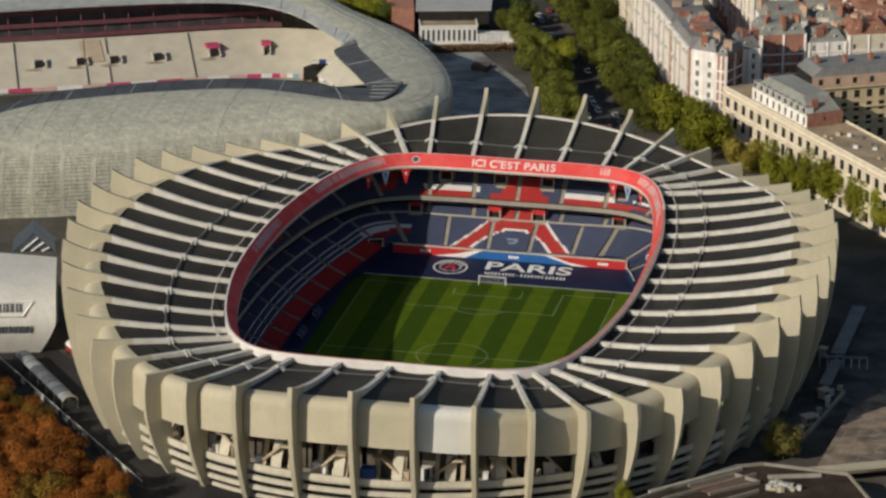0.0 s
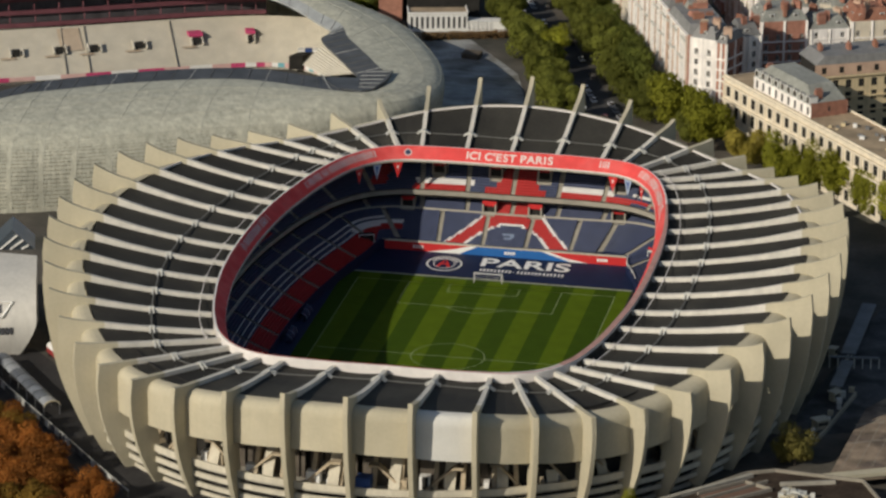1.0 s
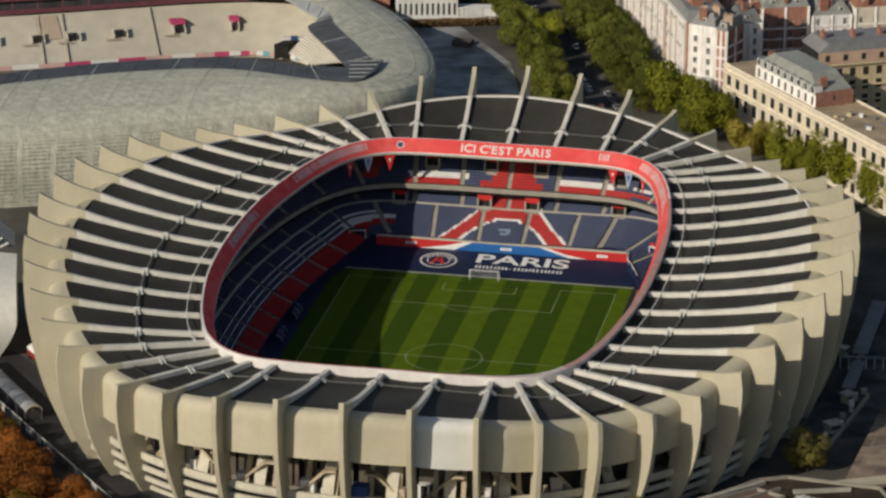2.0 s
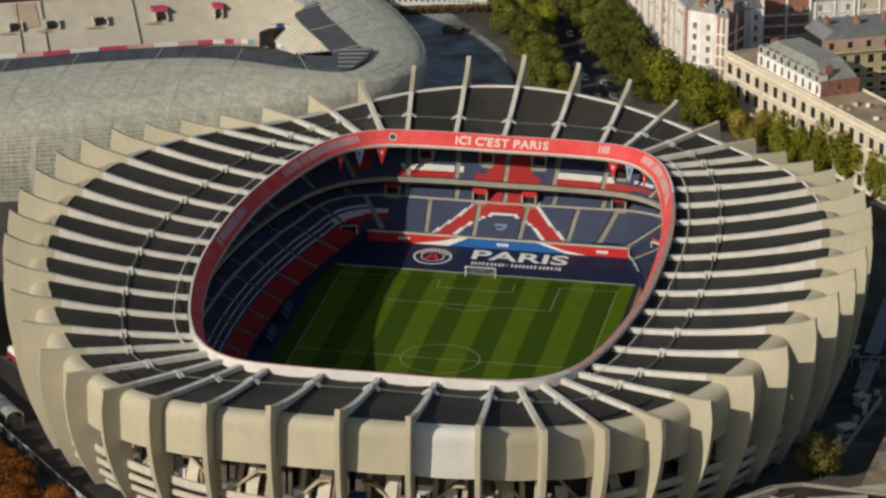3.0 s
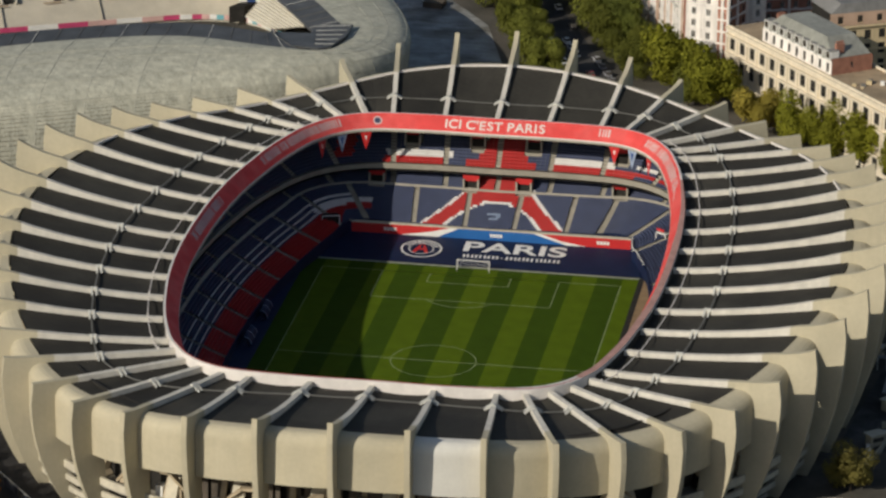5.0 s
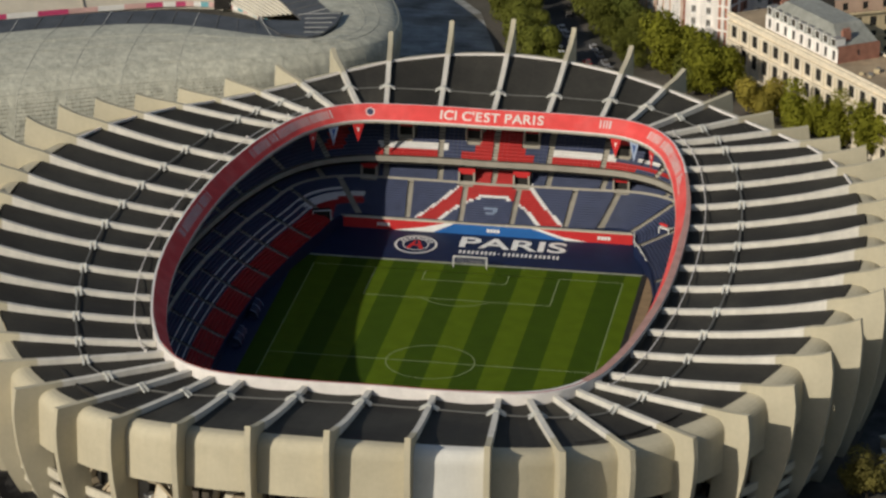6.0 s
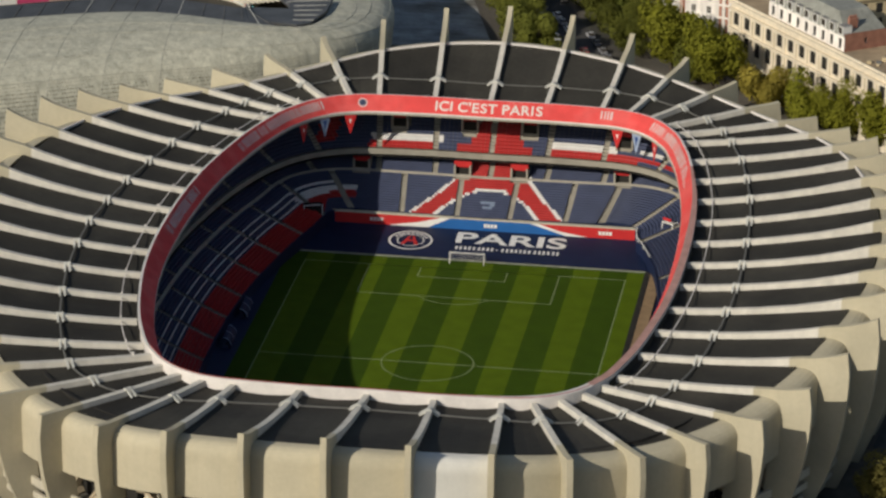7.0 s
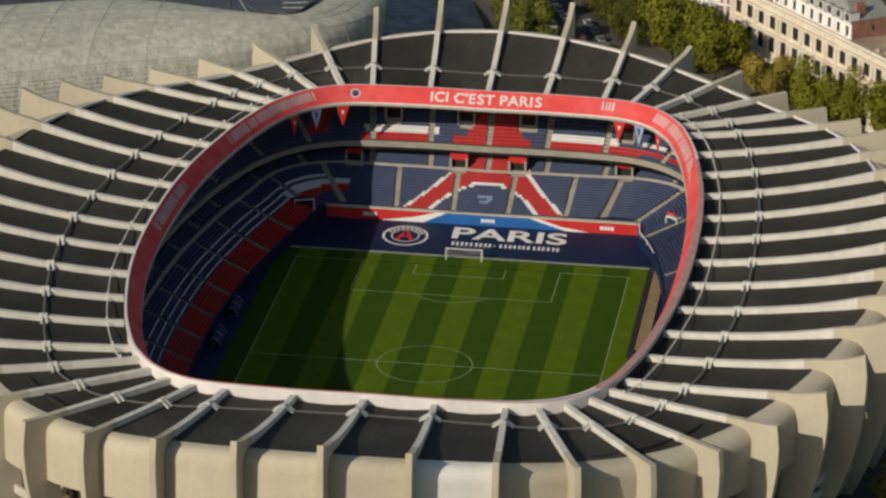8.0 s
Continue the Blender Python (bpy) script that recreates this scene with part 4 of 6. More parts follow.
def tree(x, y, h, leaf, label, z=ZG, wide=1.0):
    root = empty("tree", (x, y, z), label=label, category="tree")
    i = rng.randrange(4)
    key = (i, leaf.name)
    if key not in _leafy:
        me = CROWNS[i].copy()
        me.materials.append(leaf)
        _leafy[key] = me
    root.rotation_euler = (0, 0, rng.uniform(0, 6.28))
    for nm, me in (("trunk", TRUNKS[i % 2]), ("crown", _leafy[key])):
        o = new(nm, me)
        o.parent = root
        o.scale = (h * wide, h * wide, h)
    return root


STREET_TREES = ((31, 187, 21, 1.0, LEAF), (42, 174, 20, 0.95, LEAF), (36, 179, 15, 0.8, LEAF_M), (55, 159, 16, 0.9, LEAF_P), (65, 151, 15.5, 0.9, LEAF), (73, 148, 15, 0.9, LEAF),
                (83, 139, 15.5, 0.95, LEAF), (93, 129, 16.5, 0.95, LEAF), (102, 118, 16.5, 0.95, LEAF), (111, 105, 18, 1.0, LEAF), (121, 91, 18, 1.0, LEAF_M), (131, 77, 17, 1.0, LEAF_M))


def avenue_trees():
    for s in range(-4, 250, 13):
        for o, lf in ((-13, LEAF_M), (9, LEAF_M), (15.5, LEAF_D)):
            if (o == 15.5 and s < 14) or (o == -13 and s > 105):
                continue
            x, y = ave(s + rng.uniform(-2, 2) - 12, o + rng.uniform(-1.5, 1.5))
            tree(x, y, rng.uniform(12.0, 15.5), lf, "leafy green plane tree along the avenue", wide=rng.uniform(0.9, 1.15))
    # row in front of the low building
    for x, y, h, w, lf in STREET_TREES:
        tree(x, y, h, lf, "leafy %s street tree beside the stadium" % ("yellowing" if lf is LEAF_P else "green"), wide=w)
    tree(92.6, -57.5, 11.5, LEAF_B, "lone olive-green tree beside the street", wide=1.05)
    tree(60, -96, 7, LEAF, "small green tree at the foot of the stadium")


avenue_trees()


def orange_trees():
    r = random.Random(5)
    for i in range(18):
        for o in range(4):
            p = Vector((-114, -50)).lerp(Vector((-34, -156)), i / 17) + Vector((-0.82, -0.57)) * (6.5 * o)
            tree(p.x + r.uniform(-2, 2), p.y + r.uniform(-2, 2), r.uniform(9.5, 12), *((LEAF_Y, "yellow-green autumn tree in a dense row") if r.random() < 0.22 else (LEAF_O, "orange-brown autumn tree in a dense row")), wide=1.25)
    for x, y in ((-84, -112), (-79, -116), (-74, -122), (-80, -123), (-70, -128), (-76, -130)):
        tree(x, y, r.uniform(6, 8), LEAF_D, "dark green shrub beside the autumn trees", wide=1.2)


orange_trees()

# ---- the neighbouring stadium with the lattice shell ----
SHELL = mat("lattice_shell", (0.49, 0.475, 0.38), 0.75, 0.15, 0.45, 0.6, 1.3, streak=0.14, second=(0.445, 0.435, 0.35))
SHELL_GLASS = mat("dark_shell_edge", (0.05, 0.062, 0.075), 0.4, 0.1, 0.3)
CREAM_STAND = mat("cream_terrace", (0.56, 0.515, 0.425), 0.85, 0.08, 0.2)
STATIONS = [((-172, 66, 25), (-185, 40)), ((-146, 104, 25.8), (-150, 70)), ((-132, 116, 25.8), (-130, 79)), ((-110, 129, 25.8), (-110, 88)), ((-86, 137, 25.8), (-85, 102)),
            ((-62, 135, 25.2), (-57, 118)), ((-50, 136, 24.6), (-37, 138)), ((-46.3, 151, 24), (-32.5, 160)), ((-54, 168, 24), (-39.5, 188)), ((-66.3, 190.5, 24), (-57, 222)),
            ((-77, 211, 24), (-78, 244)), ((-118, 241, 25), (-126, 285)), ((-205, 205, 25), (-220, 260))]


def station(t):
    i = min(int(t), len(STATIONS) - 2)
    u = t - i
    def cr(get):
        p = [get(STATIONS[max(0, min(len(STATIONS) - 1, i + j))]) for j in (-1, 0, 1, 2)]
        return 0.5 * (2 * p[1] + (p[2] - p[0]) * u + (2 * p[0] - 5 * p[1] + 4 * p[2] - p[3]) * u * u + (3 * p[1] - p[0] - 3 * p[2] + p[3]) * u ** 3)
    return cr(lambda s: Vector(s[0])), cr(lambda s: Vector((*s[1], ZG)))


RED_DARK = mat("dark_red_front", (0.14, 0.05, 0.06), 0.7, 0.15, 0.3)
PINK = mat("pink_board", (0.55, 0.07, 0.17), 0.6, 0.12, 0.4)
EDGE_GLASS = mat("edge_glass", (0.075, 0.078, 0.082), 0.5, 0.25, 0.25)
PALE_EDGE = mat("pale_edge_panel", (0.34, 0.35, 0.34), 0.6, 0.15, 0.3)
GALLERY = mat("gallery_glass", (0.07, 0.062, 0.065), 0.5, 0.3, 0.3)
# dark tone for the shade inside the shell's lattice
LATTICE = mat("lattice_shade_tone", (0.15, 0.145, 0.115), 0.8, 0.3, 0.3)
TAN = mat("tan_terrace", (0.46, 0.36, 0.26), 0.85, 0.1, 0.2)
ROSY = mat("rose_board", (0.62, 0.40, 0.36), 0.6, 0.12, 0.4)
CYAN = mat("cyan_board", (0.16, 0.38, 0.42), 0.6, 0.12, 0.4)
SEAM = mat("shell_seam", (0.43, 0.42, 0.35), 0.8, 0.1, 0.5)


def curve_through(pts, per=6):
    out = []
    for i in range(len(pts) - 1):
        p = [Vector(pts[max(0, min(len(pts) - 1, i + j))]) for j in (-1, 0, 1, 2)]
        for s in range(per):
            u = s / per
            out.append(0.5 * (2 * p[1] + (p[2] - p[0]) * u + (2 * p[0] - 5 * p[1] + 4 * p[2] - p[3]) * u * u + (3 * p[1] - p[0] - 3 * p[2] + p[3]) * u ** 3))
    return out + [Vector(pts[-1])]


def neighbour():
    root = empty("neighbour_stadium", (0, 0, 0), label="rugby stadium under a pale undulating lattice shell", category="stadium")
    rows, lips = [], []
    cnt = 168
    prof = ((0, 0), (-0.012, 0.18), (-0.015, 0.36), (0.0, 0.55), (0.03, 0.70), (0.08, 0.81), (0.15, 0.885), (0.25, 0.94), (0.38, 0.985), (0.52, 1.015), (0.68, 1.035), (0.84, 1.03), (1.0, 1.0))
    flat = ((0.10, 0), (0.07, 0.2), (0.045, 0.4), (0.02, 0.6), (0.0, 0.74), (0.0, 0.79), (0.015, 0.845), (0.06, 0.89), (0.18, 0.93), (0.36, 0.96), (0.58, 0.98), (0.8, 0.995), (1, 1))
    for i in range(cnt + 1):
        t = i / cnt * (len(STATIONS) - 1)
        lip, base = station(t)
        h = lip.z - ZG
        row = []
        w = math.exp(-((t - 7.6) / 1.9) ** 4)                 # flat corner with overhanging rim, shaped to fit the outline from the camera
        for (s0, z0), (s1, z1) in zip(prof, flat):
            p = base.lerp(lip, s0 + (s1 - s0) * w)
            row.append((p.x, p.y, ZG + h * (z0 + (z1 - z0) * w)))
        rows.append(row)
        lips.append((lip, base))
    v, f = strip(rows)
    link_mesh("shell", v, f, SHELL, root, "pale lattice shell roof", smooth=True)
    # lattice: raised ribs both ways and slanting threads
    for i in range(0, cnt + 1, 6):
        b = Build()
        for j in range(len(prof) - 1):
            b.bar(Vector(rows[i][j]) + Vector((0, 0, 0.03)), Vector(rows[i][j + 1]) + Vector((0, 0, 0.03)), 0.16, 0.1)
        b.done("rib", SEAM, root)
    for j in (5, 7, 9, 10):
        for i in range(0, cnt - 5, 6):
            b = Build()
            b.rail([Vector(rows[i + q][j]) + Vector((0, 0, 0.04)) for q in range(7)], 0.13, 0.1)
            b.done("seam", SEAM, root)
    b = Build()
    r = random.Random(21)
    def on_shell(u, w):
        i, j = min(int(u), cnt - 1), min(int(w), len(prof) - 2)
        fu, fw = u - i, w - j
        p = (Vector(rows[i][j]) * (1 - fu) + Vector(rows[i + 1][j]) * fu) * (1 - fw) + (Vector(rows[i][j + 1]) * (1 - fu) + Vector(rows[i + 1][j + 1]) * fu) * fw
        d = lips[i][1] - lips[i][0]
        d.z = 0
        return p + d.normalized() * 0.06 + Vector((0, 0, 0.05))
    # flat triangles on the closed shell; shade of openings is only colour
    for c in range(0, 150 * 3):
        for k in range(40):
            u, w = 8 + c / 3 + (k % 2) / 6 + r.uniform(0, 0.03), 0.3 + k * 0.26
            if u > cnt - 2 or r.random() < (0.06 if k < 19 else 0.5) or int(u) % 6 == 5:
                continue
            du, dw = (r.uniform(0.16, 0.27), r.uniform(0.09, 0.14)) if w < 4.3 else (r.uniform(0.12, 0.2), r.uniform(0.05, 0.09)) if k < 19 else (r.uniform(0.07, 0.15), r.uniform(0.05, 0.09))
            q = [on_shell(u, w), on_shell(u + du, w), on_shell(u + du * 0.6, w + dw)]
            n = len(b.v)
            b.v += [tuple(x) for x in q]
            b.f.append((n, n + 1, n + 2))
            b.m.append(0)
    lat = b.done("lattice_opening", LATTICE, root, "small dark triangles on the shell for the shade in its openings")
    lat["kind"] = "stuff"
    e = []
    for i, (lip, base) in enumerate(lips):
        d = (lip - base)
        d.z = 0
        d.normalize()
        q = i / cnt
        t = q * (len(STATIONS) - 1)
        w = 9.0 if q < 0.42 else 13.0 if t < 8 else 5.5
        dz = 0.6 if q < 0.45 else -1.4
        g = max(0.0, min(1.0, (t - 6.4) / 0.9)) * max(0.0, min(1.0, (9.9 - t) / 0.6))
        inn = lip + (d * w).lerp(Vector((-6.8, -2.6, 0)), g)
        e.append([tuple(lip), tuple(inn + Vector((0, 0, dz))), tuple(inn + Vector((0, 0, dz - 0.6))), tuple(lip + Vector((0, 0, -1.0)))])
    cut_e = int(cnt * 0.80)
    v, f = strip(e[:cut_e + 1])
    link_mesh("glass_edge", v, f, EDGE_GLASS, root, "dark glazed inner edge of the shell")
    v, f = strip(e[cut_e:])
    link_mesh("pale_edge", v, f, PALE_EDGE, root, "pale panelled inner edge of the shell")
    for i in range(0, int(cnt * 0.9), 3):
        b = Build()
        b.bar(Vector(e[i][0]) + Vector((0, 0, 0.1)), Vector(e[i][1]) + Vector((0, 0, 0.1)), 0.14, 0.1)
        b.done("glazing_bar", PIPE if i % 12 else STEEL, root)
    # terrace on the far side, turning the corner
    path = curve_through([(-215, 172, 0), (-190, 184, 0), (-150, 203, 0), (-110, 223, 0), (-94, 227, 0), (-84, 224, 0), (-76, 216, 0)])
    nrm = []
    for i, p in enumerate(path):
        d = (path[min(i + 1, len(path) - 1)] - path[max(i - 1, 0)]).normalized()
        nrm.append(Vector((-d.y, d.x, 0)))
    rws = []
    for p, n in zip(path, nrm):
        row = [(p.x, p.y, ZG), (p.x, p.y, 3.4)]
        for i in range(52):
            a, c = p + n * (0.4 * i), p + n * (0.4 * i + 0.4)
            z = 3.4 + 0.185 * i
            row += [(a.x, a.y, z), (c.x, c.y, z)]
        rws.append(row)
    v, f = strip(rws)
    link_mesh("terrace", v, f, CREAM_STAND, root, "empty cream terrace")
    def along(s, off, z):
        i = min(int(s), len(path) - 2)
        p = path[i].lerp(path[i + 1], s - i) + nrm[i] * off
        return Vector((p.x, p.y, z))
    # entrances, side walls and steps in the terrace
    for s in (9.35, 11.05, 12.45, 14.2, 16.5, 19.65):
        # entrance is a solid box, its shade put into the colour
        b = Build()
        a, c = along(s, 9.2, 0), along(s + 0.28, 9.2, 0)
        n = nrm[int(s)]
        b.hexa([(a.x, a.y), (c.x, c.y), (c.x + n.x * 1.4, c.y + n.y * 1.4), (a.x + n.x * 1.4, a.y + n.y * 1.4)], 6.5, 9.6)
        b.done("entrance", DARK, root, "near-black box for the shade in a terrace entrance")
        b = Build()
        b.bar(along(s - 0.1, 8.2, 7.9), along(s - 0.1, 11.5, 9.7), 0.3, 1.0)
        b.bar(along(s + 0.4, 8.2, 7.9), along(s + 0.4, 11.5, 9.7), 0.3, 1.0)
        b.done("entrance_wall", CREAM_STAND, root, "low cream walls beside the entrance")
        if s >= 16:
            b = Build()
            b.bar(along(s - 0.17, 12.3, 10.4), along(s + 0.45, 12.3, 10.4), 3.8, 0.9)
            b.done("guard", PINK, root, "pink guard over the entrance")
    for s in (8.4, 11.25, 12.2, 15.55):
        b = Build()
        b.bar(along(s, 0.3, 3.8), along(s + 0.2, 20, 12.9), 0.2, 0.5)
        b.done("divider", TERRACE, root, "dividing wall in the terrace")
    for i in range(0, len(path) - 1):
        b = Build()
        b.bar(path[i] + Vector((0, 0, 3.4)) - nrm[i] * 0.5, path[i + 1] + Vector((0, 0, 3.4)) - nrm[i] * 0.5, 0.3, 1.3)
        c = (PINK, WHITE_PAINT, PINK, ROSY, WHITE_PAINT, ROSY)[i % 6] if i < len(path) * 0.55 else (ROSY, WHITE_PAINT, CYAN)[i % 3]
        b.done("pitch_board", c, root, "advertising board along the pitch")
    # tan block of the terrace between two dividing walls
    rws = []
    for q in range(9):
        t = 11.28 + 0.9 * q / 8
        rws.append([tuple(along(t, off, 3.5 + 0.185 * off / 0.4 + 0.12)) for off in (10.0, 13.0, 16.0, 19.5)])
    v, f = strip(rws)
    link_mesh("tan_block", v, f, TAN, root, "tan block of the terrace")
    for s in (9.1, 10.8, 12.2, 14.0, 16.2):
        b = Build()
        b.bar(along(s - 0.25, 7.6, 7.6), along(s + 0.35, 7.6, 7.6), 0.15, 0.5)
        b.done("barrier", TAN, root, "low barrier in the terrace")
    # glazed corner of the shell
    b = Build()
    pts = [(-66.2, 147.1), (-64.1, 138.1), (-51.0, 136.2), (-48.4, 138.0), (-46.2, 147.2), (-46.3, 157.5), (-54.8, 154.8), (-55.2, 148.0)]
    b.hexa(pts, 24.6, 25.1)
    b.done("corner_glass", EDGE_GLASS, root, "dark glazed corner of the shell")
    for i in range(5):
        b = Build()
        b.bar((-46.6 - 0.3 * i, 156.0 - 4.0 * i, 25.2), (-54.8 + 0.6 * i, 153.6 - 3.6 * i, 25.2), 0.16, 0.12)
        b.done("glazing_bar", STEEL, root)
    # ribbed white stand beside the corner entrance
    lo0, lo1, hi0, hi1 = Vector((-88.3, 224.8, 3.6)), Vector((-79.7, 214.8, 3.6)), Vector((-82.2, 232.6, 9.6)), Vector((-62.6, 202.4, 9.6))
    row = []
    for i in range(12):
        p0, p1, q0, q1 = lo0.lerp(hi0, i / 12), lo1.lerp(hi1, i / 12), lo0.lerp(hi0, (i + 1) / 12), lo1.lerp(hi1, (i + 1) / 12)
        up = Vector((0, 0, 1.0))
        row += [(p0 + up, p1 + up), (Vector((q0.x, q0.y, p0.z + 1)), Vector((q1.x, q1.y, p1.z + 1)))]
    v, f = strip([[tuple(x[0]) for x in row], [tuple(x[1]) for x in row]])
    link_mesh("corner_stand", v, f, WHITE_PAINT, root, "white stepped stand at the corner")
    for i in range(1, 12):
        b = Build()
        p0, p1 = lo0.lerp(hi0, i / 12), lo1.lerp(hi1, i / 12)
        b.bar(p0 + Vector((0, 0, 0.8)), p1 + Vector((0, 0, 0.8)), 0.3, 0.5)
        b.done("riser", CREAM_STAND, root, "grey risers of the corner stand")
    # corner entrance likewise: a box coloured as shade
    b = Build()
    b.hexa([(-92.0, 223.5), (-88.0, 224.6), (-84.5, 231.5), (-88.5, 231.0)], 3.0, 7.4)
    b.done("corner_entrance", DARK, root, "near-black box for the shade in the corner entrance")
    for j, c in enumerate((WHITE_PAINT, BLUE, WHITE_PAINT)):
        b = Build()
        b.bar((-90.5 + 2.2 * j, 229.0 + 0.5 * j, 7.8), (-88.4 + 2.2 * j, 229.5 + 0.5 * j, 7.8), 3.0, 0.5)
        b.done("entrance_canopy", c, root, "white and blue canopy over the entrance")
    # stacked red-fronted galleries behind the terrace
    for lv, (off, z0) in enumerate(((21.5, 13.2), (23.5, 16.6), (26.0, 20.0))):
        span = [i for i in range(len(path) - 1) if path[i].x < -98]
        b = Build()
        b.rail([along(i, off, z0 + 0.6) for i in span], 0.5, 1.3)
        b.done("gallery_front", RED_DARK, root, "dark red gallery front")
        b = Build()
        b.rail([along(i, off + 3.0, z0 + 1.6) for i in span], 0.4, 3.6)
        b.done("gallery_back", GALLERY, root, "dark glazed gallery wall")
        for i in span[:-1]:
            b = Build()
            b.bar(along(i + 0.5, off + 0.2, z0 - 0.3), along(i + 0.5, off + 0.2, z0 + 3.3), 0.35, 0.35)
            b.done("gallery_post", RED_DARK, root)
    return root


neighbour()

# ---- windows and facades ----
RENDER_W = mat("white_render", (0.82, 0.765, 0.70), 0.85, 0.10, 0.3, streak=0.12, per_object=0.05)
STONE = mat("cream_stone", (0.70, 0.615, 0.475), 0.85, 0.10, 0.3, streak=0.10)
STONE_Y = mat("yellow_stone", (0.60, 0.48, 0.29), 0.85, 0.12, 0.3, streak=0.10)
BRICK = mat("red_brick", (0.37, 0.175, 0.12), 0.9, 0.18, 0.6, per_object=0.12)
ZINC = mat("zinc_roof", (0.20, 0.195, 0.185), 0.6, 0.15, 0.3, streak=0.1, per_object=0.1)
ZINC_G = mat("green_zinc", (0.275, 0.275, 0.24), 0.6, 0.15, 0.3, streak=0.12)
SLATE = mat("slate_roof", (0.085, 0.085, 0.09), 0.6, 0.15, 0.5)
GRAVEL = mat("gravel_roof", (0.40, 0.30, 0.19), 0.95, 0.2, 0.25, second=(0.30, 0.23, 0.15))
PANE = mat("window_pane", (0.075, 0.066, 0.056), 0.2, 0.2, 0.5, spec=0.5)
ROSE = mat("rose_render", (0.52, 0.36, 0.26), 0.85, 0.12, 0.3)
TILE = mat("tile_roof", (0.30, 0.14, 0.09), 0.85, 0.2, 0.6)
_windows = {}


def window_mesh(w, h, frame_mat):
    key = (round(w, 2), round(h, 2), frame_mat.name)
    if key not in _windows:
        b = Build()
        at_v = {}
        def vert(x, y, z):
            if (x, y, z) not in at_v:
                at_v[(x, y, z)] = len(b.v)
                b.v.append((x, y, z))
            return at_v[(x, y, z)]
        def face(pts, m):
            b.f.append(tuple(vert(*p) for p in pts))
            b.m.append(m)
        xs, zs = (0, 0.1, w / 2 - 0.05, w / 2 + 0.05, w - 0.1, w), (0, 0.1, h - 0.1, h)
        for i in range(5):
            for j in range(3):
                x0, x1, z0, z1 = xs[i], xs[i + 1], zs[j], zs[j + 1]
                if j == 1 and i in (1, 3):
                    face([(x0, 0.3, z0), (x1, 0.3, z0), (x1, 0.3, z1), (x0, 0.3, z1)], 0)
                    for p, q in (((x0, z0), (x1, z0)), ((x1, z0), (x1, z1)), ((x1, z1), (x0, z1)), ((x0, z1), (x0, z0))):
                        face([(p[0], 0.2, p[1]), (q[0], 0.2, q[1]), (q[0], 0.3, q[1]), (p[0], 0.3, p[1])], 1)
                else:
                    face([(x0, 0.2, z0), (x1, 0.2, z0), (x1, 0.2, z1), (x0, 0.2, z1)], 1)
        # sill, running out from the foot of the frame
        face([(0, 0.2, 0), (0, -0.14, -0.02), (w, -0.14, -0.02), (w, 0.2, 0)], 1)
        face([(0, -0.14, -0.02), (0, -0.14, -0.16), (w, -0.14, -0.16), (w, -0.14, -0.02)], 1)
        me = bpy.data.meshes.new("window")
        me.from_pydata(b.v, [], b.f)
        me.materials.append(PANE)
        me.materials.append(frame_mat)
        me.polygons.foreach_set("material_index", b.m)
        _windows[key] = me
    return _windows[key]


def facade(root, a, b, z0, z1, bays, storeys, width, wall, frame_mat=None, name="wall", thick=0.45):
    """A wall from a to b with real openings; outside is to the right of the way from a to b. storeys: (sill, height) above z0."""
    frame_mat = frame_mat or WHITE_PAINT
    a, b = Vector((*a, 0)), Vector((*b, 0))
    run = (b - a)
    total = run.length
    run.normalize()
    inn = Vector((-run.y, run.x, 0))
    pitch_w = total / bays
    xs = [0.0]
    for i in range(bays):
        c = (i + 0.5) * pitch_w
        xs += [c - width / 2, c + width / 2]
    xs.append(total)
    zs = [z0]
    for s, h in storeys:
        zs += [z0 + s, z0 + s + h]
    zs.append(z1)
    m = Build()
    P = lambda x, d, z: tuple(a + run * x + inn * d + Vector((0, 0, z)))
    for i in range(len(xs) - 1):
        for j in range(len(zs) - 1):
            x0, x1, y0, y1 = xs[i], xs[i + 1], zs[j], zs[j + 1]
            if i % 2 and j % 2:
                m.quad(P(x0, 0, y0), P(x0, thick, y0), P(x0, thick, y1), P(x0, 0, y1))
                m.quad(P(x1, thick, y0), P(x1, 0, y0), P(x1, 0, y1), P(x1, thick, y1))
                m.quad(P(x0, 0, y0), P(x1, 0, y0), P(x1, thick, y0), P(x0, thick, y0))
                m.quad(P(x0, thick, y1), P(x1, thick, y1), P(x1, 0, y1), P(x0, 0, y1))
            else:
                m.quad(P(x0, 0, y0), P(x1, 0, y0), P(x1, 0, y1), P(x0, 0, y1))
    m.quad(P(0, thick, z0), P(0, thick, z1), P(total, thick, z1), P(total, thick, z0))
    w = m.done(name, wall, root)
    turn = math.atan2(run.y, run.x)
    for i in range(bays):
        for s, h in storeys:
            o = new("window", window_mesh(width, h, frame_mat))
            o.parent = root
            o.location = P(xs[1 + 2 * i], 0, z0 + s)
            o.rotation_euler = (0, 0, turn)
    return w


def ledge(root, a, b, z, h=0.35, out=0.35, material=None, name="cornice"):
    a, b = Vector((*a, z)), Vector((*b, z))
    run = (b - a).normalized()
    n = Vector((run.y, -run.x, 0))
    q = Build()
    q.bar(a + n * out / 2, b + n * out / 2, out * 2, h)
    q.done(name, material or STONE, root)


def core(root, pts, z0, z1, material=None, name="body"):
    c = sum((Vector(p) for p in pts), Vector((0, 0))) / len(pts)
    q = Build()
    q.hexa([tuple(Vector(p) + (c - Vector(p)).normalized() * 0.55) for p in pts], z0, z1)
    q.done(name, material or DARK, root)


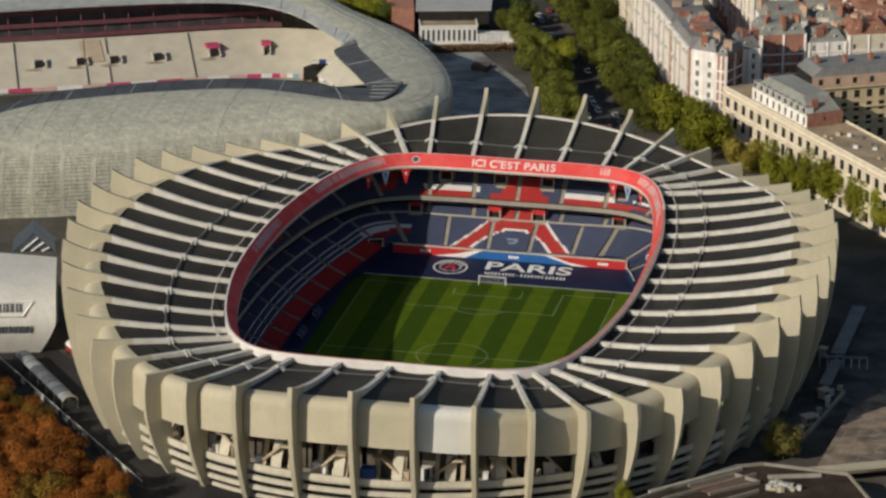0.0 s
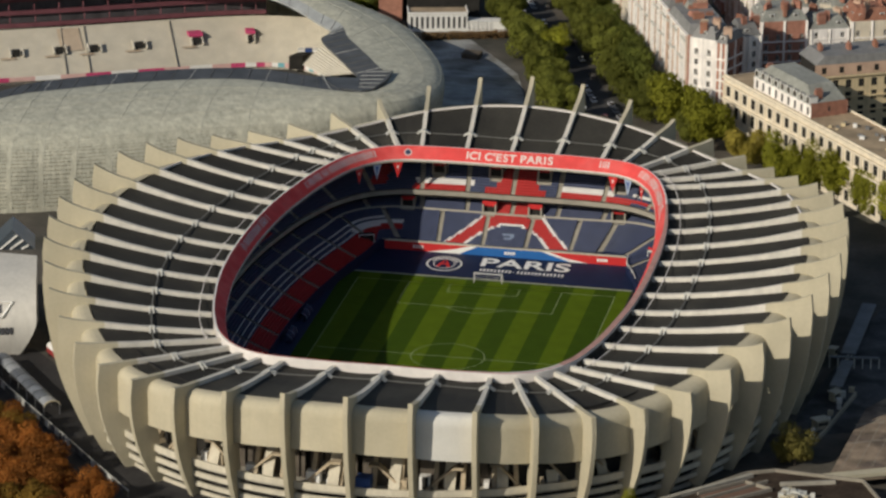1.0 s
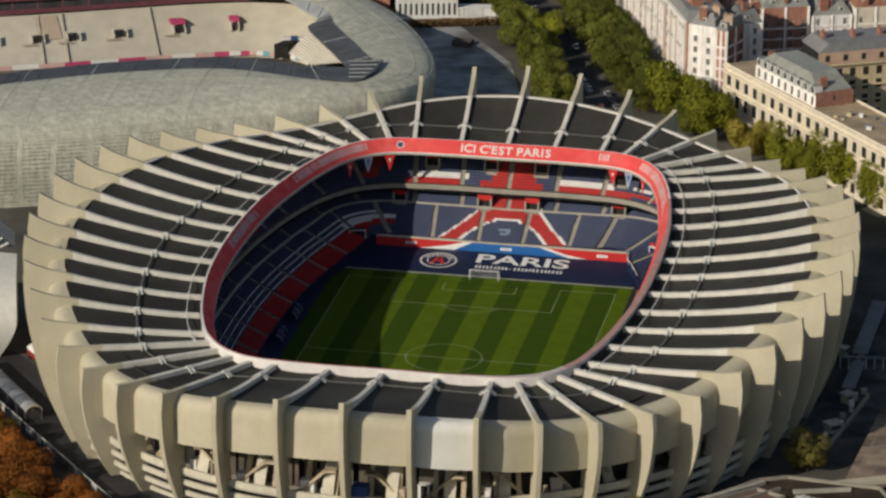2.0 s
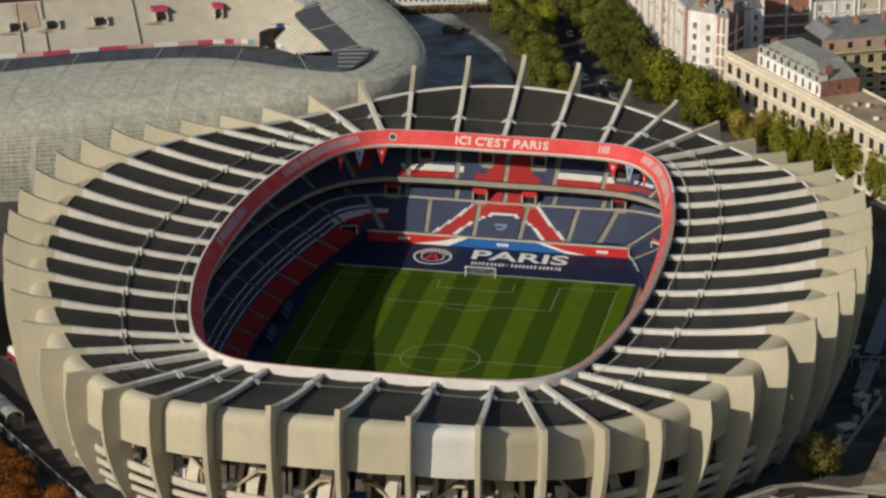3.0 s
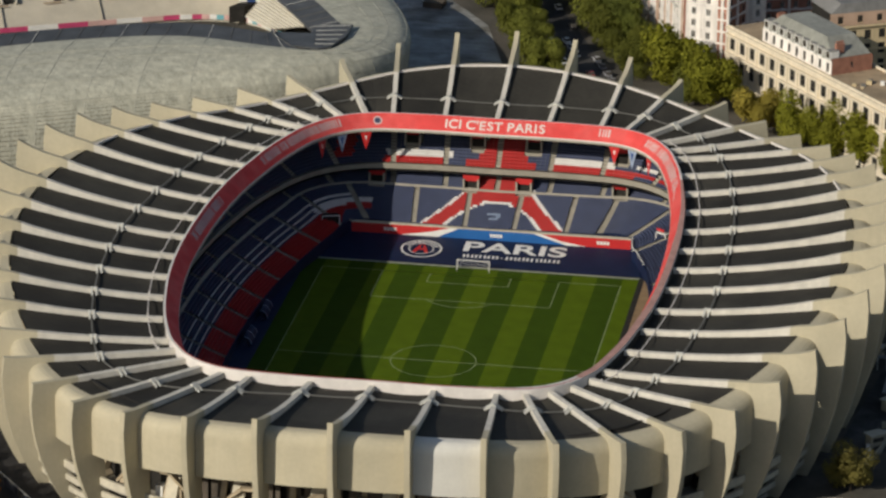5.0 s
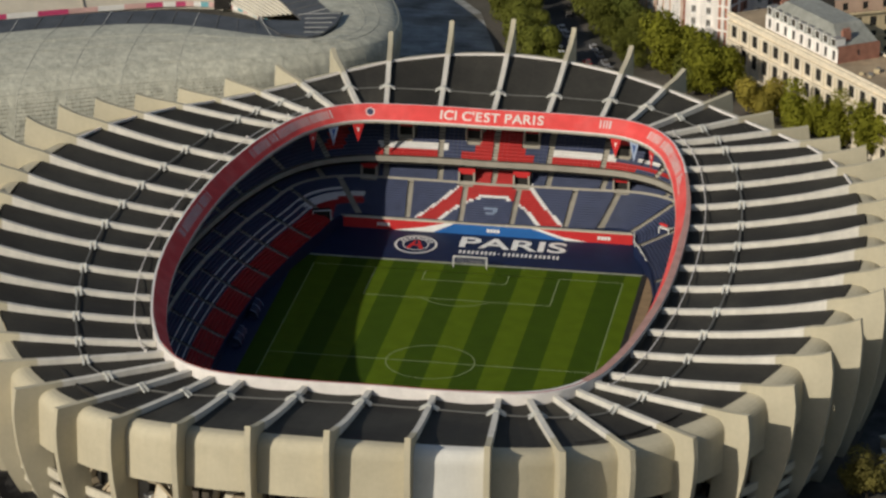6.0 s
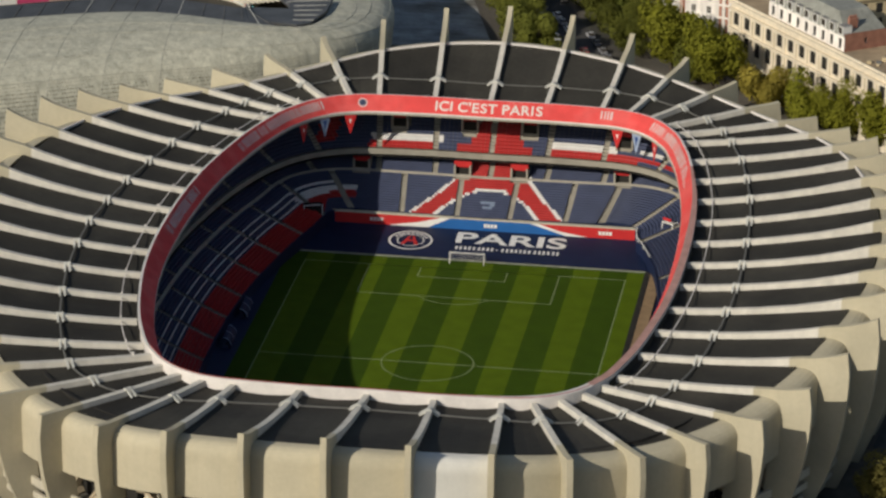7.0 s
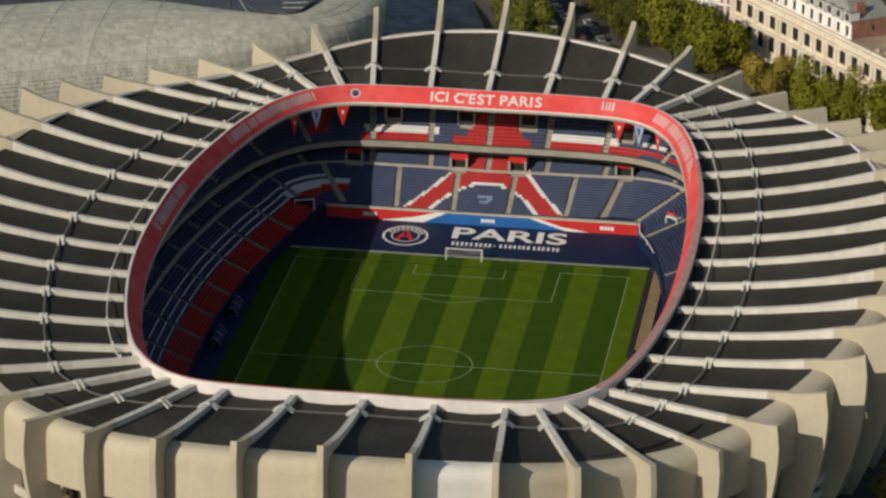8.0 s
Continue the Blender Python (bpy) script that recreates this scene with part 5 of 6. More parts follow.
def hip_roof(root, pts, z, h, inset, material, name="roof"):
    c = sum((Vector(p) for p in pts), Vector((0, 0))) / len(pts)
    n = len(pts)
    low = [(*p, z) for p in pts]
    top = [(*(Vector(p) + (c - Vector(p)).normalized() * inset), z + h) for p in pts]
    f = [(i, (i + 1) % n, n + (i + 1) % n, n + i) for i in range(n)] + [tuple(range(n, 2 * n))]
    link_mesh(name, low + top, f, material, root)
    return top


CHIMS = [BRICK, BRICK, ROSE, TILE, STONE]


def chimney(root, x, y, z, h, turn=0.0, w=2.4):
    q = Build()
    c, s = math.cos(turn), math.sin(turn)
    def rect(a, b):
        return [(x + px * c - py * s, y + px * s + py * c) for px, py in ((-a, -b), (a, -b), (a, b), (-a, b))]
    q.hexa(rect(w / 2, 0.45), z, z + h)
    q.hexa(rect(w / 2 + 0.1, 0.55), z + h, z + h + 0.2)
    for i in range(4):
        px = -w / 2 + w * (i + 0.5) / 4
        q.hexa([(x + (px + dx) * c - dy * s, y + (px + dx) * s + dy * c) for dx, dy in ((-.15, -.15), (.15, -.15), (.15, .15), (-.15, .15))], z + h + 0.2, z + h + 0.9)
    q.done("chimney", CHIMS[int(abs(x * 7.3 + y * 3.1)) % 5], root, "chimney stack with clay pots")


def dormer(root, p, turn, w=1.5, h=1.8, depth=2.2):
    q = Build()
    c, s = math.cos(turn), math.sin(turn)
    def pt(x, y, z):
        return (p[0] + x * c - y * s, p[1] + x * s + y * c, p[2] + z)
    i = len(q.v)
    q.quad(pt(-w / 2, 0, 0), pt(w / 2, 0, 0), pt(w / 2, 0, h), pt(-w / 2, 0, h))
    q.quad(pt(-w / 2, depth, 0), pt(-w / 2, 0, 0), pt(-w / 2, 0, h), pt(-w / 2, depth, h))
    q.quad(pt(w / 2, 0, 0), pt(w / 2, depth, 0), pt(w / 2, depth, h), pt(w / 2, 0, h))
    q.quad(pt(-w / 2 - .1, -0.1, h), pt(w / 2 + .1, -0.1, h), pt(w / 2 + .1, depth, h + 0.1), pt(-w / 2 - .1, depth, h + 0.1), 1)
    q.quad(pt(-w / 2 + .25, -0.03, 0.3), pt(w / 2 - .25, -0.03, 0.3), pt(w / 2 - .25, -0.03, h - .25), pt(-w / 2 + .25, -0.03, h - .25), 2)
    q.done("dormer", [WHITE_PAINT, ZINC, PANE], root, "white dormer window")


def lerp2(a, b, u):
    return (a[0] + (b[0] - a[0]) * u, a[1] + (b[1] - a[1]) * u)


SEVEN = [(1.2 + 3.15 * i, 1.9) for i in range(8)]


def avenue_house(a, b, depth, z1, wall, label, bays, accent):
    """One house of the avenue row: tall rendered front with brick strips, balconies, zinc roof and chimneys."""
    root = empty("apartment_house", (0, 0, 0), label=label, category="building", group="houses along the avenue")
    a, b = Vector(a), Vector(b)
    run = (b - a).normalized()
    inn = Vector((-run.y, run.x))
    c, d = b + inn * depth, a + inn * depth
    facade(root, a, b, ZG, z1, bays, SEVEN, 1.25, wall)
    facade(root, c, d, ZG, z1, bays, SEVEN[6:], 1.2, BRICK, name="rear_wall")
    facade(root, d, a, ZG, z1, 3, SEVEN, 1.1, wall, name="side_wall")
    facade(root, b, c, ZG, z1, 3, SEVEN[4:], 1.1, BRICK, name="side_wall")
    core(root, [tuple(a), tuple(b), tuple(c), tuple(d)], ZG, z1 - 0.2)
    out = -inn
    for u in accent:                                   # brick strips standing a little proud
        p = a + run * ((b - a).length * u)
        q = Build()
        e0, e1 = p - run * 0.28, p + run * 0.28
        q.hexa([tuple(e0 + out * 0.25), tuple(e1 + out * 0.25), tuple(e1 + out * 0.01), tuple(e0 + out * 0.01)], ZG, z1)
        q.done("brick_strip", ROSE, root, "pale rose brick strip up the front")
    for lv in (2, 5, 7):
        zz = ZG + SEVEN[lv][0] - 0.35
        for i in range(bays):
            if (i + lv) % 3 == 2:
                continue
            q = Build()
            p = a + run * ((i + 0.5) * (b - a).length / bays)
            e0, e1 = p - run * 1.1, p + run * 1.1
            q.hexa([tuple(e0 + out * 0.9), tuple(e1 + out * 0.9), tuple(e1), tuple(e0)], zz, zz + 0.2)
            q.bar((*(e0 + out * 0.88), zz + 0.95), (*(e1 + out * 0.88), zz + 0.95), 0.08, 0.08)
            for w in range(6):
                s = e0 + (e1 - e0) * (w / 5) + out * 0.88
                q.bar((s.x, s.y, zz + 0.2), (s.x, s.y, zz + 0.95), 0.05, 0.05)
            q.done("balcony", STEEL, root, "narrow balcony with thin railing")
    ledge(root, tuple(a), tuple(b), z1, 0.5, 0.5, wall)
    pts = [tuple(a), tuple(b), tuple(c), tuple(d)]
    hip_roof(root, pts, z1 + 0.1, 2.6, 2.6, ZINC)
    n = max(2, int((b - a).length / 7))
    for i in range(n):
        p = a + run * ((i + 0.5) * (b - a).length / n) + inn * 1.0
        dormer(root, (p.x, p.y, z1 + 0.4), math.atan2(run.y, run.x))
    for i in range(n + 1):
        for dd in (rng.uniform(0.25, 0.5), rng.uniform(0.6, 0.85)):
            if rng.random() < 0.3:
                continue
            p = a + run * ((b - a).length * min(0.96, max(0.04, i / n + rng.uniform(-0.12, 0.12)))) + inn * depth * dd
            chimney(root, p.x, p.y, z1 + 1.5, rng.uniform(1.4, 3.0), math.atan2(inn.y, inn.x), rng.uniform(1.4, 4.6))
    # raised attics of tile and zinc behind the ridge
    for i in range(n - 1):
        if rng.random() < 0.7:
            p = a + run * ((b - a).length * (i + 0.6) / n) + inn * depth * rng.uniform(0.35, 0.55)
            w, dp = rng.uniform(1.6, 3.0), rng.uniform(2.0, 3.4)
            qs = [tuple(p + run * e + inn * g) for e, g in ((-w, -dp), (w, -dp), (w, dp), (-w, dp))]
            hip_roof(root, qs, z1 + 1.6, rng.uniform(2.0, 3.2), 1.6, rng.choice([TILE, ZINC_G, ZINC, BRICK]), "attic_roof")
    return root


W0, WDIR = Vector((31.5, 206)), Vector((-22, 57)).normalized()
at_w = lambda s: tuple(W0 + WDIR * s)
avenue_house(at_w(25), at_w(0.0), 13, 27, RENDER_W, "tall white corner apartment house with brick strips and balconies", 7, (0.05, 0.3, 0.55, 0.97))
avenue_house(at_w(49), at_w(25.2), 13, 27.8, RENDER_W, "white apartment house with brick strips along the avenue", 7, (0.02, 0.35, 0.65, 0.98))
avenue_house(at_w(78), at_w(49.2), 13, 27, RENDER_W, "white apartment house with zinc roof along the avenue", 8, (0.2, 0.5, 0.8))
avenue_house(at_w(110), at_w(78.2), 13, 28, STONE, "pale apartment house with zinc roof along the avenue", 9, (0.3, 0.7))


def plain_house(pts, z1, wall, label, roof="hip", bays=None, chim=4, roof_mat=None, storeys=None):
    root = empty("apartment_house", (0, 0, 0), label=label, category="building", group="houses behind the avenue")
    storeys = storeys or SEVEN[:max(2, int((z1 - ZG - 1) / 3.15))]
    for i in range(len(pts)):
        a, b = pts[i], pts[(i + 1) % len(pts)]
        ln = math.hypot(b[0] - a[0], b[1] - a[1])
        facing = (b[0] - a[0]) > 0.3 * ln
        facade(root, a, b, ZG, z1, max(1, int(ln / 3.4)), storeys if facing else storeys[-2:], 1.2, wall)
        if facing:
            for sill, _ in storeys[-4:]:
                ledge(root, a, b, ZG + sill - 0.35, 0.45, 0.12, RENDER_W, "string_course")
            e0, e1 = Vector(a), Vector(b)
            for k in range(max(2, int(ln / 6.8)) + 1):
                p = e0.lerp(e1, min(0.97, max(0.03, k / max(2, int(ln / 6.8)))))
                q = Build()
                q.bar((p.x, p.y, ZG + 4), (p.x, p.y, z1), 0.7, 0.4)
                q.done("quoin_strip", RENDER_W, root)
    core(root, pts, ZG, z1 - 0.2)
    if roof == "hip":
        hip_roof(root, pts, z1, rng.uniform(2.4, 4.0), rng.uniform(2.2, 3.6), roof_mat or ZINC)
    else:
        q = Build()
        q.hexa(pts, z1 - 0.2, z1 + 0.05)
        q.done("roof", roof_mat or GRAVEL, root)
        for i in range(len(pts)):
            ledge(root, pts[i], pts[(i + 1) % len(pts)], z1 + 0.3, 0.8, 0.12, wall, "parapet")
    c = sum((Vector(p) for p in pts), Vector((0, 0))) / len(pts)
    for i in range(chim):
        e = Vector(lerp2(pts[i % len(pts)], pts[(i + 1) % len(pts)], rng.uniform(0.1, 0.9)))
        p = e + (c - e) * rng.uniform(0.15, 0.6)
        chimney(root, p.x, p.y, z1 + (1.2 if roof == "hip" else 0), rng.uniform(2.2, 3.6), rng.uniform(0, 3), rng.uniform(1.6, 3.4))
    for i in range(len(pts)):
        a, b = Vector(pts[i]), Vector(pts[(i + 1) % len(pts)])
        run = (b - a).normalized()
        if roof == "hip" and run.x > 0.25:
            n = max(1, int((b - a).length / 5))
            for k in range(n):
                p = a + (b - a) * ((k + 0.5) / n) + Vector((-run.y, run.x)) * 0.9
                dormer(root, (p.x, p.y, z1 + 0.3), math.atan2(run.y, run.x))
    return root


# corner tower: white front, brick side
plain_house([(32.5, 204.2), (40.2, 201.6), (44.0, 211.0), (36.5, 214.0)], 27.2, RENDER_W, "white corner tower with paired windows", bays=2, chim=2)
plain_house([(40.4, 201.4), (43.6, 200.3), (47.5, 210.5), (44.3, 211.5)], 26.6, BRICK, "narrow red brick house beside the white tower", chim=1)
plain_house([(44.5, 212), (52, 216), (49, 226), (41, 222)], 25.5, RENDER_W, "white house with zinc roof behind the corner", chim=3)
# low block along the street, mansard over its first half
A2, B2 = (44.5, 190.5), (104.0, 110.5)


def street_block():
    root = empty("street_building", (0, 0, 0), label="long cream stone building with tall windows and mansard", category="building")
    r2 = (Vector(B2) - Vector(A2)).normalized()
    ln = (Vector(B2) - Vector(A2)).length
    inn = Vector((-r2.y, r2.x))
    C2, E2 = tuple(Vector(B2) + inn * 15), tuple(Vector(A2) + inn * 15)
    facade(root, A2, B2, ZG, 20, 21, [(1.2, 3.2), (7.0, 3.6), (12.6, 3.1)], 2.2, STONE, STONE)
    pitch_w = ln / 21
    for i in range(22):
        q = Build()
        e = Vector(A2) + r2 * (pitch_w * i)
        o = -inn * 0.3
        q.hexa([tuple(e - r2 * 0.3 + o), tuple(e + r2 * 0.3 + o), tuple(e + r2 * 0.3), tuple(e - r2 * 0.3)], 7.3, 17.3)
        q.done("pilaster", STONE, root)
    facade(root, C2, E2, ZG, 20, 20, [(6.6, 3.0), (12.6, 2.6)], 1.3, STONE_Y, SLATE, "rear_wall")
    facade(root, E2, A2, ZG, 20, 4, [(6.6, 3.0), (12.6, 2.6)], 1.3, STONE, SLATE, "side_wall")
    facade(root, B2, C2, ZG, 20, 4, [(6.6, 3.0), (12.6, 2.6)], 1.3, STONE, SLATE, "side_wall")
    core(root, [A2, B2, C2, E2], ZG, 19.8)
    for z in (7.0, 13.4, 18.3, 20.0):
        ledge(root, A2, B2, z, 0.55, 0.6)
    q = Build()
    q.hexa([A2, B2, C2, E2], 19.85, 20.1)
    q.done("roof", GRAVEL, root, "flat gravel roof")
    for a, b in ((A2, B2), (B2, C2), (C2, E2)):
        ledge(root, a, b, 20.4, 0.7, 0.15, STONE, "parapet")
    # mansard storey, ending in a brick gable
    P = lambda u, d: tuple(Vector(A2) + r2 * (ln * u) + inn * d)
    m = [P(0.14, 1.6), P(0.46, 1.6), P(0.46, 13.5), P(0.14, 13.5)]
    facade(root, m[0], m[1], 20.1, 23.6, 9, [(0.7, 2.1)], 1.2, RENDER_W, SLATE, "attic_wall")
    facade(root, m[1], m[2], 20.1, 24.2, 1, [(1.6, 1.2)], 0.8, BRICK, SLATE, "gable")
    core(root, m, 20.1, 23.5)
    hip_roof(root, m, 23.6, 4.6, 6.0, ZINC_G)
    for i in range(9):
        p = P(0.14 + 0.32 * (i + 0.5) / 9, 1.5)
        dormer(root, (*p, 23.75), math.atan2(r2.y, r2.x), 2.1, 2.2, 2.6)
    for u, d in ((0.17, 5), (0.23, 10), (0.30, 6), (0.38, 9), (0.44, 5), (0.2, 11)):
        p = P(u, d)
        chimney(root, p[0], p[1], 24.5, 2.6, math.atan2(inn.y, inn.x), 2.2)
    for i in range(22):
        u, d = rng.uniform(0.53, 0.97), rng.uniform(2, 13)
        p = P(u, d)
        q = Build()
        s = rng.uniform(0.5, 1.4)
        q.box(p[0] - s / 2, p[0] + s / 2, p[1] - s / 2, p[1] + s / 2, 20.1, 20.1 + rng.uniform(0.3, 1.0))
        q.done("roof_vent", rng.choice([ZINC, WHITE_PAINT, STONE_Y]), root, "small roof vent")


street_block()


def court_building():
    """Long yellow stone block across a courtyard, slate attic above."""
    root = empty("court_building", (0, 0, 0), label="long yellow stone building with rows of large windows", category="building")
    a, b = (70.5, 196.0), (138.0, 232.0)
    r2 = (Vector(b) - Vector(a)).normalized()
    inn = Vector((-r2.y, r2.x))
    c, d = tuple(Vector(b) + inn * 14), tuple(Vector(a) + inn * 14)
    facade(root, a, b, ZG, 19.5, 19, [(1.4, 2.6), (5.6, 2.8), (9.9, 2.8), (14.0, 2.4)], 1.8, STONE_Y, STONE_Y)
    facade(root, d, a, ZG, 19.5, 4, [(5.6, 2.8), (9.9, 2.8), (14.0, 2.4)], 1.6, STONE_Y, STONE_Y, "side_wall")
    core(root, [a, b, c, d], ZG, 19.4)
    for z in (8.9, 13.2, 19.5):
        ledge(root, a, b, z, 0.4, 0.4, STONE_Y)
    facade(root, tuple(Vector(a) + inn * 0.9), tuple(Vector(b) + inn * 0.9), 19.5, 23.0, 14, [(0.7, 1.9)], 1.5, ROSE, STONE_Y, "attic_wall")
    core(root, [tuple(Vector(a) + inn * 1), tuple(Vector(b) + inn * 1), c, d], 19.5, 22.9)
    hip_roof(root, [tuple(Vector(a) + inn * 0.9), tuple(Vector(b) + inn * 0.9), c, d], 23.0, 2.4, 3.0, ZINC)
    for i in range(9):
        p = Vector(a) + r2 * (4 + 8.5 * i) + inn * rng.uniform(4, 10)
        chimney(root, p.x, p.y, 24.0, 2.8, math.atan2(inn.y, inn.x), 2.4)


court_building()
# the quarter behind: rows of brick and rendered houses under zinc roofs
for row, (y0, z) in enumerate(((232, 23.5), (254, 24.5), (277, 24.0), (302, 25.0), (328, 25.5), (356, 26.0))):
    x = 50 - row * 7 + (6 if row else 0)
    n = 0
    while x < 135 - row * 2:
        w = rng.uniform(11, 17)
        sk = 0.42
        dep = rng.uniform(11, 14)
        pts = [(x, y0 + (x - 50) * sk), (x + w, y0 + (x + w - 50) * sk), (x + w - dep * 0.35, y0 + (x + w - 50) * sk + dep), (x - dep * 0.35, y0 + (x - 50) * sk + dep)]
        plain_house(pts, z + rng.uniform(-2, 1.5), [BRICK, RENDER_W, STONE, ROSE][(n + row) % 4], "%s apartment house under a zinc roof" % ["red brick", "white rendered", "cream stone", "rose rendered"][(n + row) % 4], chim=6, roof_mat=rng.choice([ZINC, ZINC_G, SLATE, TILE]))
        x += w + 0.6
        n += 1

# ---- yard, pavilion and hall beyond ----
# colour raised to offset the shell's shadow; the yard's outline follows that shadow
YARD = mat("lifted_wet_asphalt", (0.29, 0.29, 0.275), 0.35, 0.3, 0.15, second=(0.16, 0.15, 0.13), spec=0.25)
_n, _l = YARD.node_tree.nodes, YARD.node_tree.links
_map, _tex, _ran = _n.new("ShaderNodeMapping"), _n.new("ShaderNodeTexNoise"), _n.new("ShaderNodeMapRange")
_map.inputs["Scale"].default_value = (0.12, 0.45, 1.0)          # puddles drawn out along the yard
_tex.inputs["Scale"].default_value, _tex.inputs["Detail"].default_value = 1.0, 5.0
_ran.inputs["From Min"].default_value, _ran.inputs["From Max"].default_value = 0.42, 0.6
_ran.inputs["To Min"].default_value, _ran.inputs["To Max"].default_value = 0.4, 0.9
_l.new(_n.new("ShaderNodeNewGeometry").outputs["Position"], _map.inputs["Vector"])
_l.new(_map.outputs["Vector"], _tex.inputs["Vector"])
_l.new(_tex.outputs["Fac"], _ran.inputs["Value"])
_l.new(_ran.outputs["Result"], _n["Principled BSDF"].inputs["Roughness"])
slab("yard", [(-64, 196), (-13, 196), (-24, 238), (-45, 272), (-62, 266)], ZG + 0.01, 0.02, YARD, "wet asphalt yard, coloured paler where the shell shades it", "yard")


def pavilion():
    root = empty("pavilion", (0, 0, 0), label="white pavilion with a row of tall narrow windows", category="building")
    a, b = (-65.3, 275.6), (-47.6, 280.4)
    r2 = (Vector(b) - Vector(a)).normalized()
    inn = Vector((-r2.y, r2.x))
    c, d = tuple(Vector(b) + inn * 8), tuple(Vector(a) + inn * 8)
    facade(root, a, b, ZG, 7.8, 11, [(1.3, 3.6)], 0.8, WHITE_PAINT, SLATE)
    facade(root, b, c, ZG, 7.8, 2, [(1.3, 3.5)], 0.85, WHITE_PAINT, SLATE, "side_wall")
    facade(root, d, a, ZG, 7.8, 2, [(1.3, 3.5)], 0.85, WHITE_PAINT, SLATE, "side_wall")
    core(root, [a, b, c, d], ZG, 7.6)
    q = Build()
    q.hexa([a, b, c, d], 7.62, 7.8)
    q.done("roof", GRAVEL, root)
    for s, e in ((a, b), (b, c), (d, a)):
        ledge(root, s, e, 8.1, 0.6, 0.15, WHITE_PAINT, "parapet")
    w0, w1 = b, (-35.2, 282.4)
    facade(root, w0, w1, ZG, 5.4, 9, [(1.0, 2.4)], 0.9, WHITE_PAINT, SLATE, "wing_wall")
    core(root, [w0, w1, tuple(Vector(w1) + inn * 5), tuple(Vector(w0) + inn * 5)], ZG, 5.3, WHITE_PAINT, "wing")


pavilion()


def hall():
    root = empty("sports_hall", (0, 0, 0), label="dark hall under a pale metal roof", category="building")
    pts = [(-68, 285.5), (-46, 292), (-55, 345), (-79, 340)]
    q = Build()
    q.hexa(pts, ZG, 10.4)
    q.done("wall", DARK, root)
    q = Build()
    q.hexa([(-69, 284.8), (-45.2, 291.4), (-54, 346), (-80, 341)], 10.4, 10.9)
    q.done("roof", mat("pale_metal_roof", (0.42, 0.41, 0.39), 0.5, 0.1, 0.3), root)
    q = Build()
    q.hexa([(-77, 286), (-70, 287.5), (-81, 335), (-90, 333)], ZG, 10.5)
    q.done("annexe", BRICK, root, "brick annexe")


hall()
q = Build()
q.hexa([(-44, 251), (-38.5, 250), (-38, 255), (-43.5, 256)], ZG, 3.6)
tagged(q.done("booth", mat("brown_felt_roof", (0.12, 0.095, 0.07), 0.9, 0.25, 0.3)), "small low brown booth in the yard", "booth")

def hedge(p, q, w, h):
    r = random.Random(77)
    p, q = Vector(p), Vector(q)
    b = Build()
    n = int((q - p).length * 90)
    for i in range(n):
        c = p.lerp(q, r.random()) + Vector((0, r.uniform(-w, w)))
        z = ZG + h * r.random() ** 0.6
        a = r.uniform(0, 6.28)
        u, t = Vector((math.cos(a), math.sin(a), r.uniform(-0.5, 0.5))) * 0.35, Vector((-math.sin(a), math.cos(a), r.uniform(-0.6, 0.6))) * 0.3
        m = Vector((c.x, c.y, z))
        b.quad(tuple(m - u), tuple(m - t), tuple(m + u), tuple(m + t))
    tagged(b.done("hedge", HEDGE), "russet hedge along the yard", "hedge", kind="stuff")


HEDGE = mat("russet_leaves", (0.17, 0.10, 0.04), 0.9, 0.35, 0.3)
hedge((-59.7, 268), (-33, 277.5), 2.0, 2.0)
for x, y, h in ((-37, 304, 11), (-18, 262, 12), (-98, 300, 11), (-92, 296, 12), (-86, 293, 12), (-81, 291, 10), (-94, 306, 12), (-14, 250, 12)):
    tree(x, y, h, LEAF_D if int(x) % 2 else LEAF, "leafy tree beside the yard", wide=1.15)

# ---- annexe with rounded white walls beside the stadium ----
ANNEX = mat("annexe_white", (0.60, 0.575, 0.52), 0.7, 0.06, 0.15, streak=0.06)


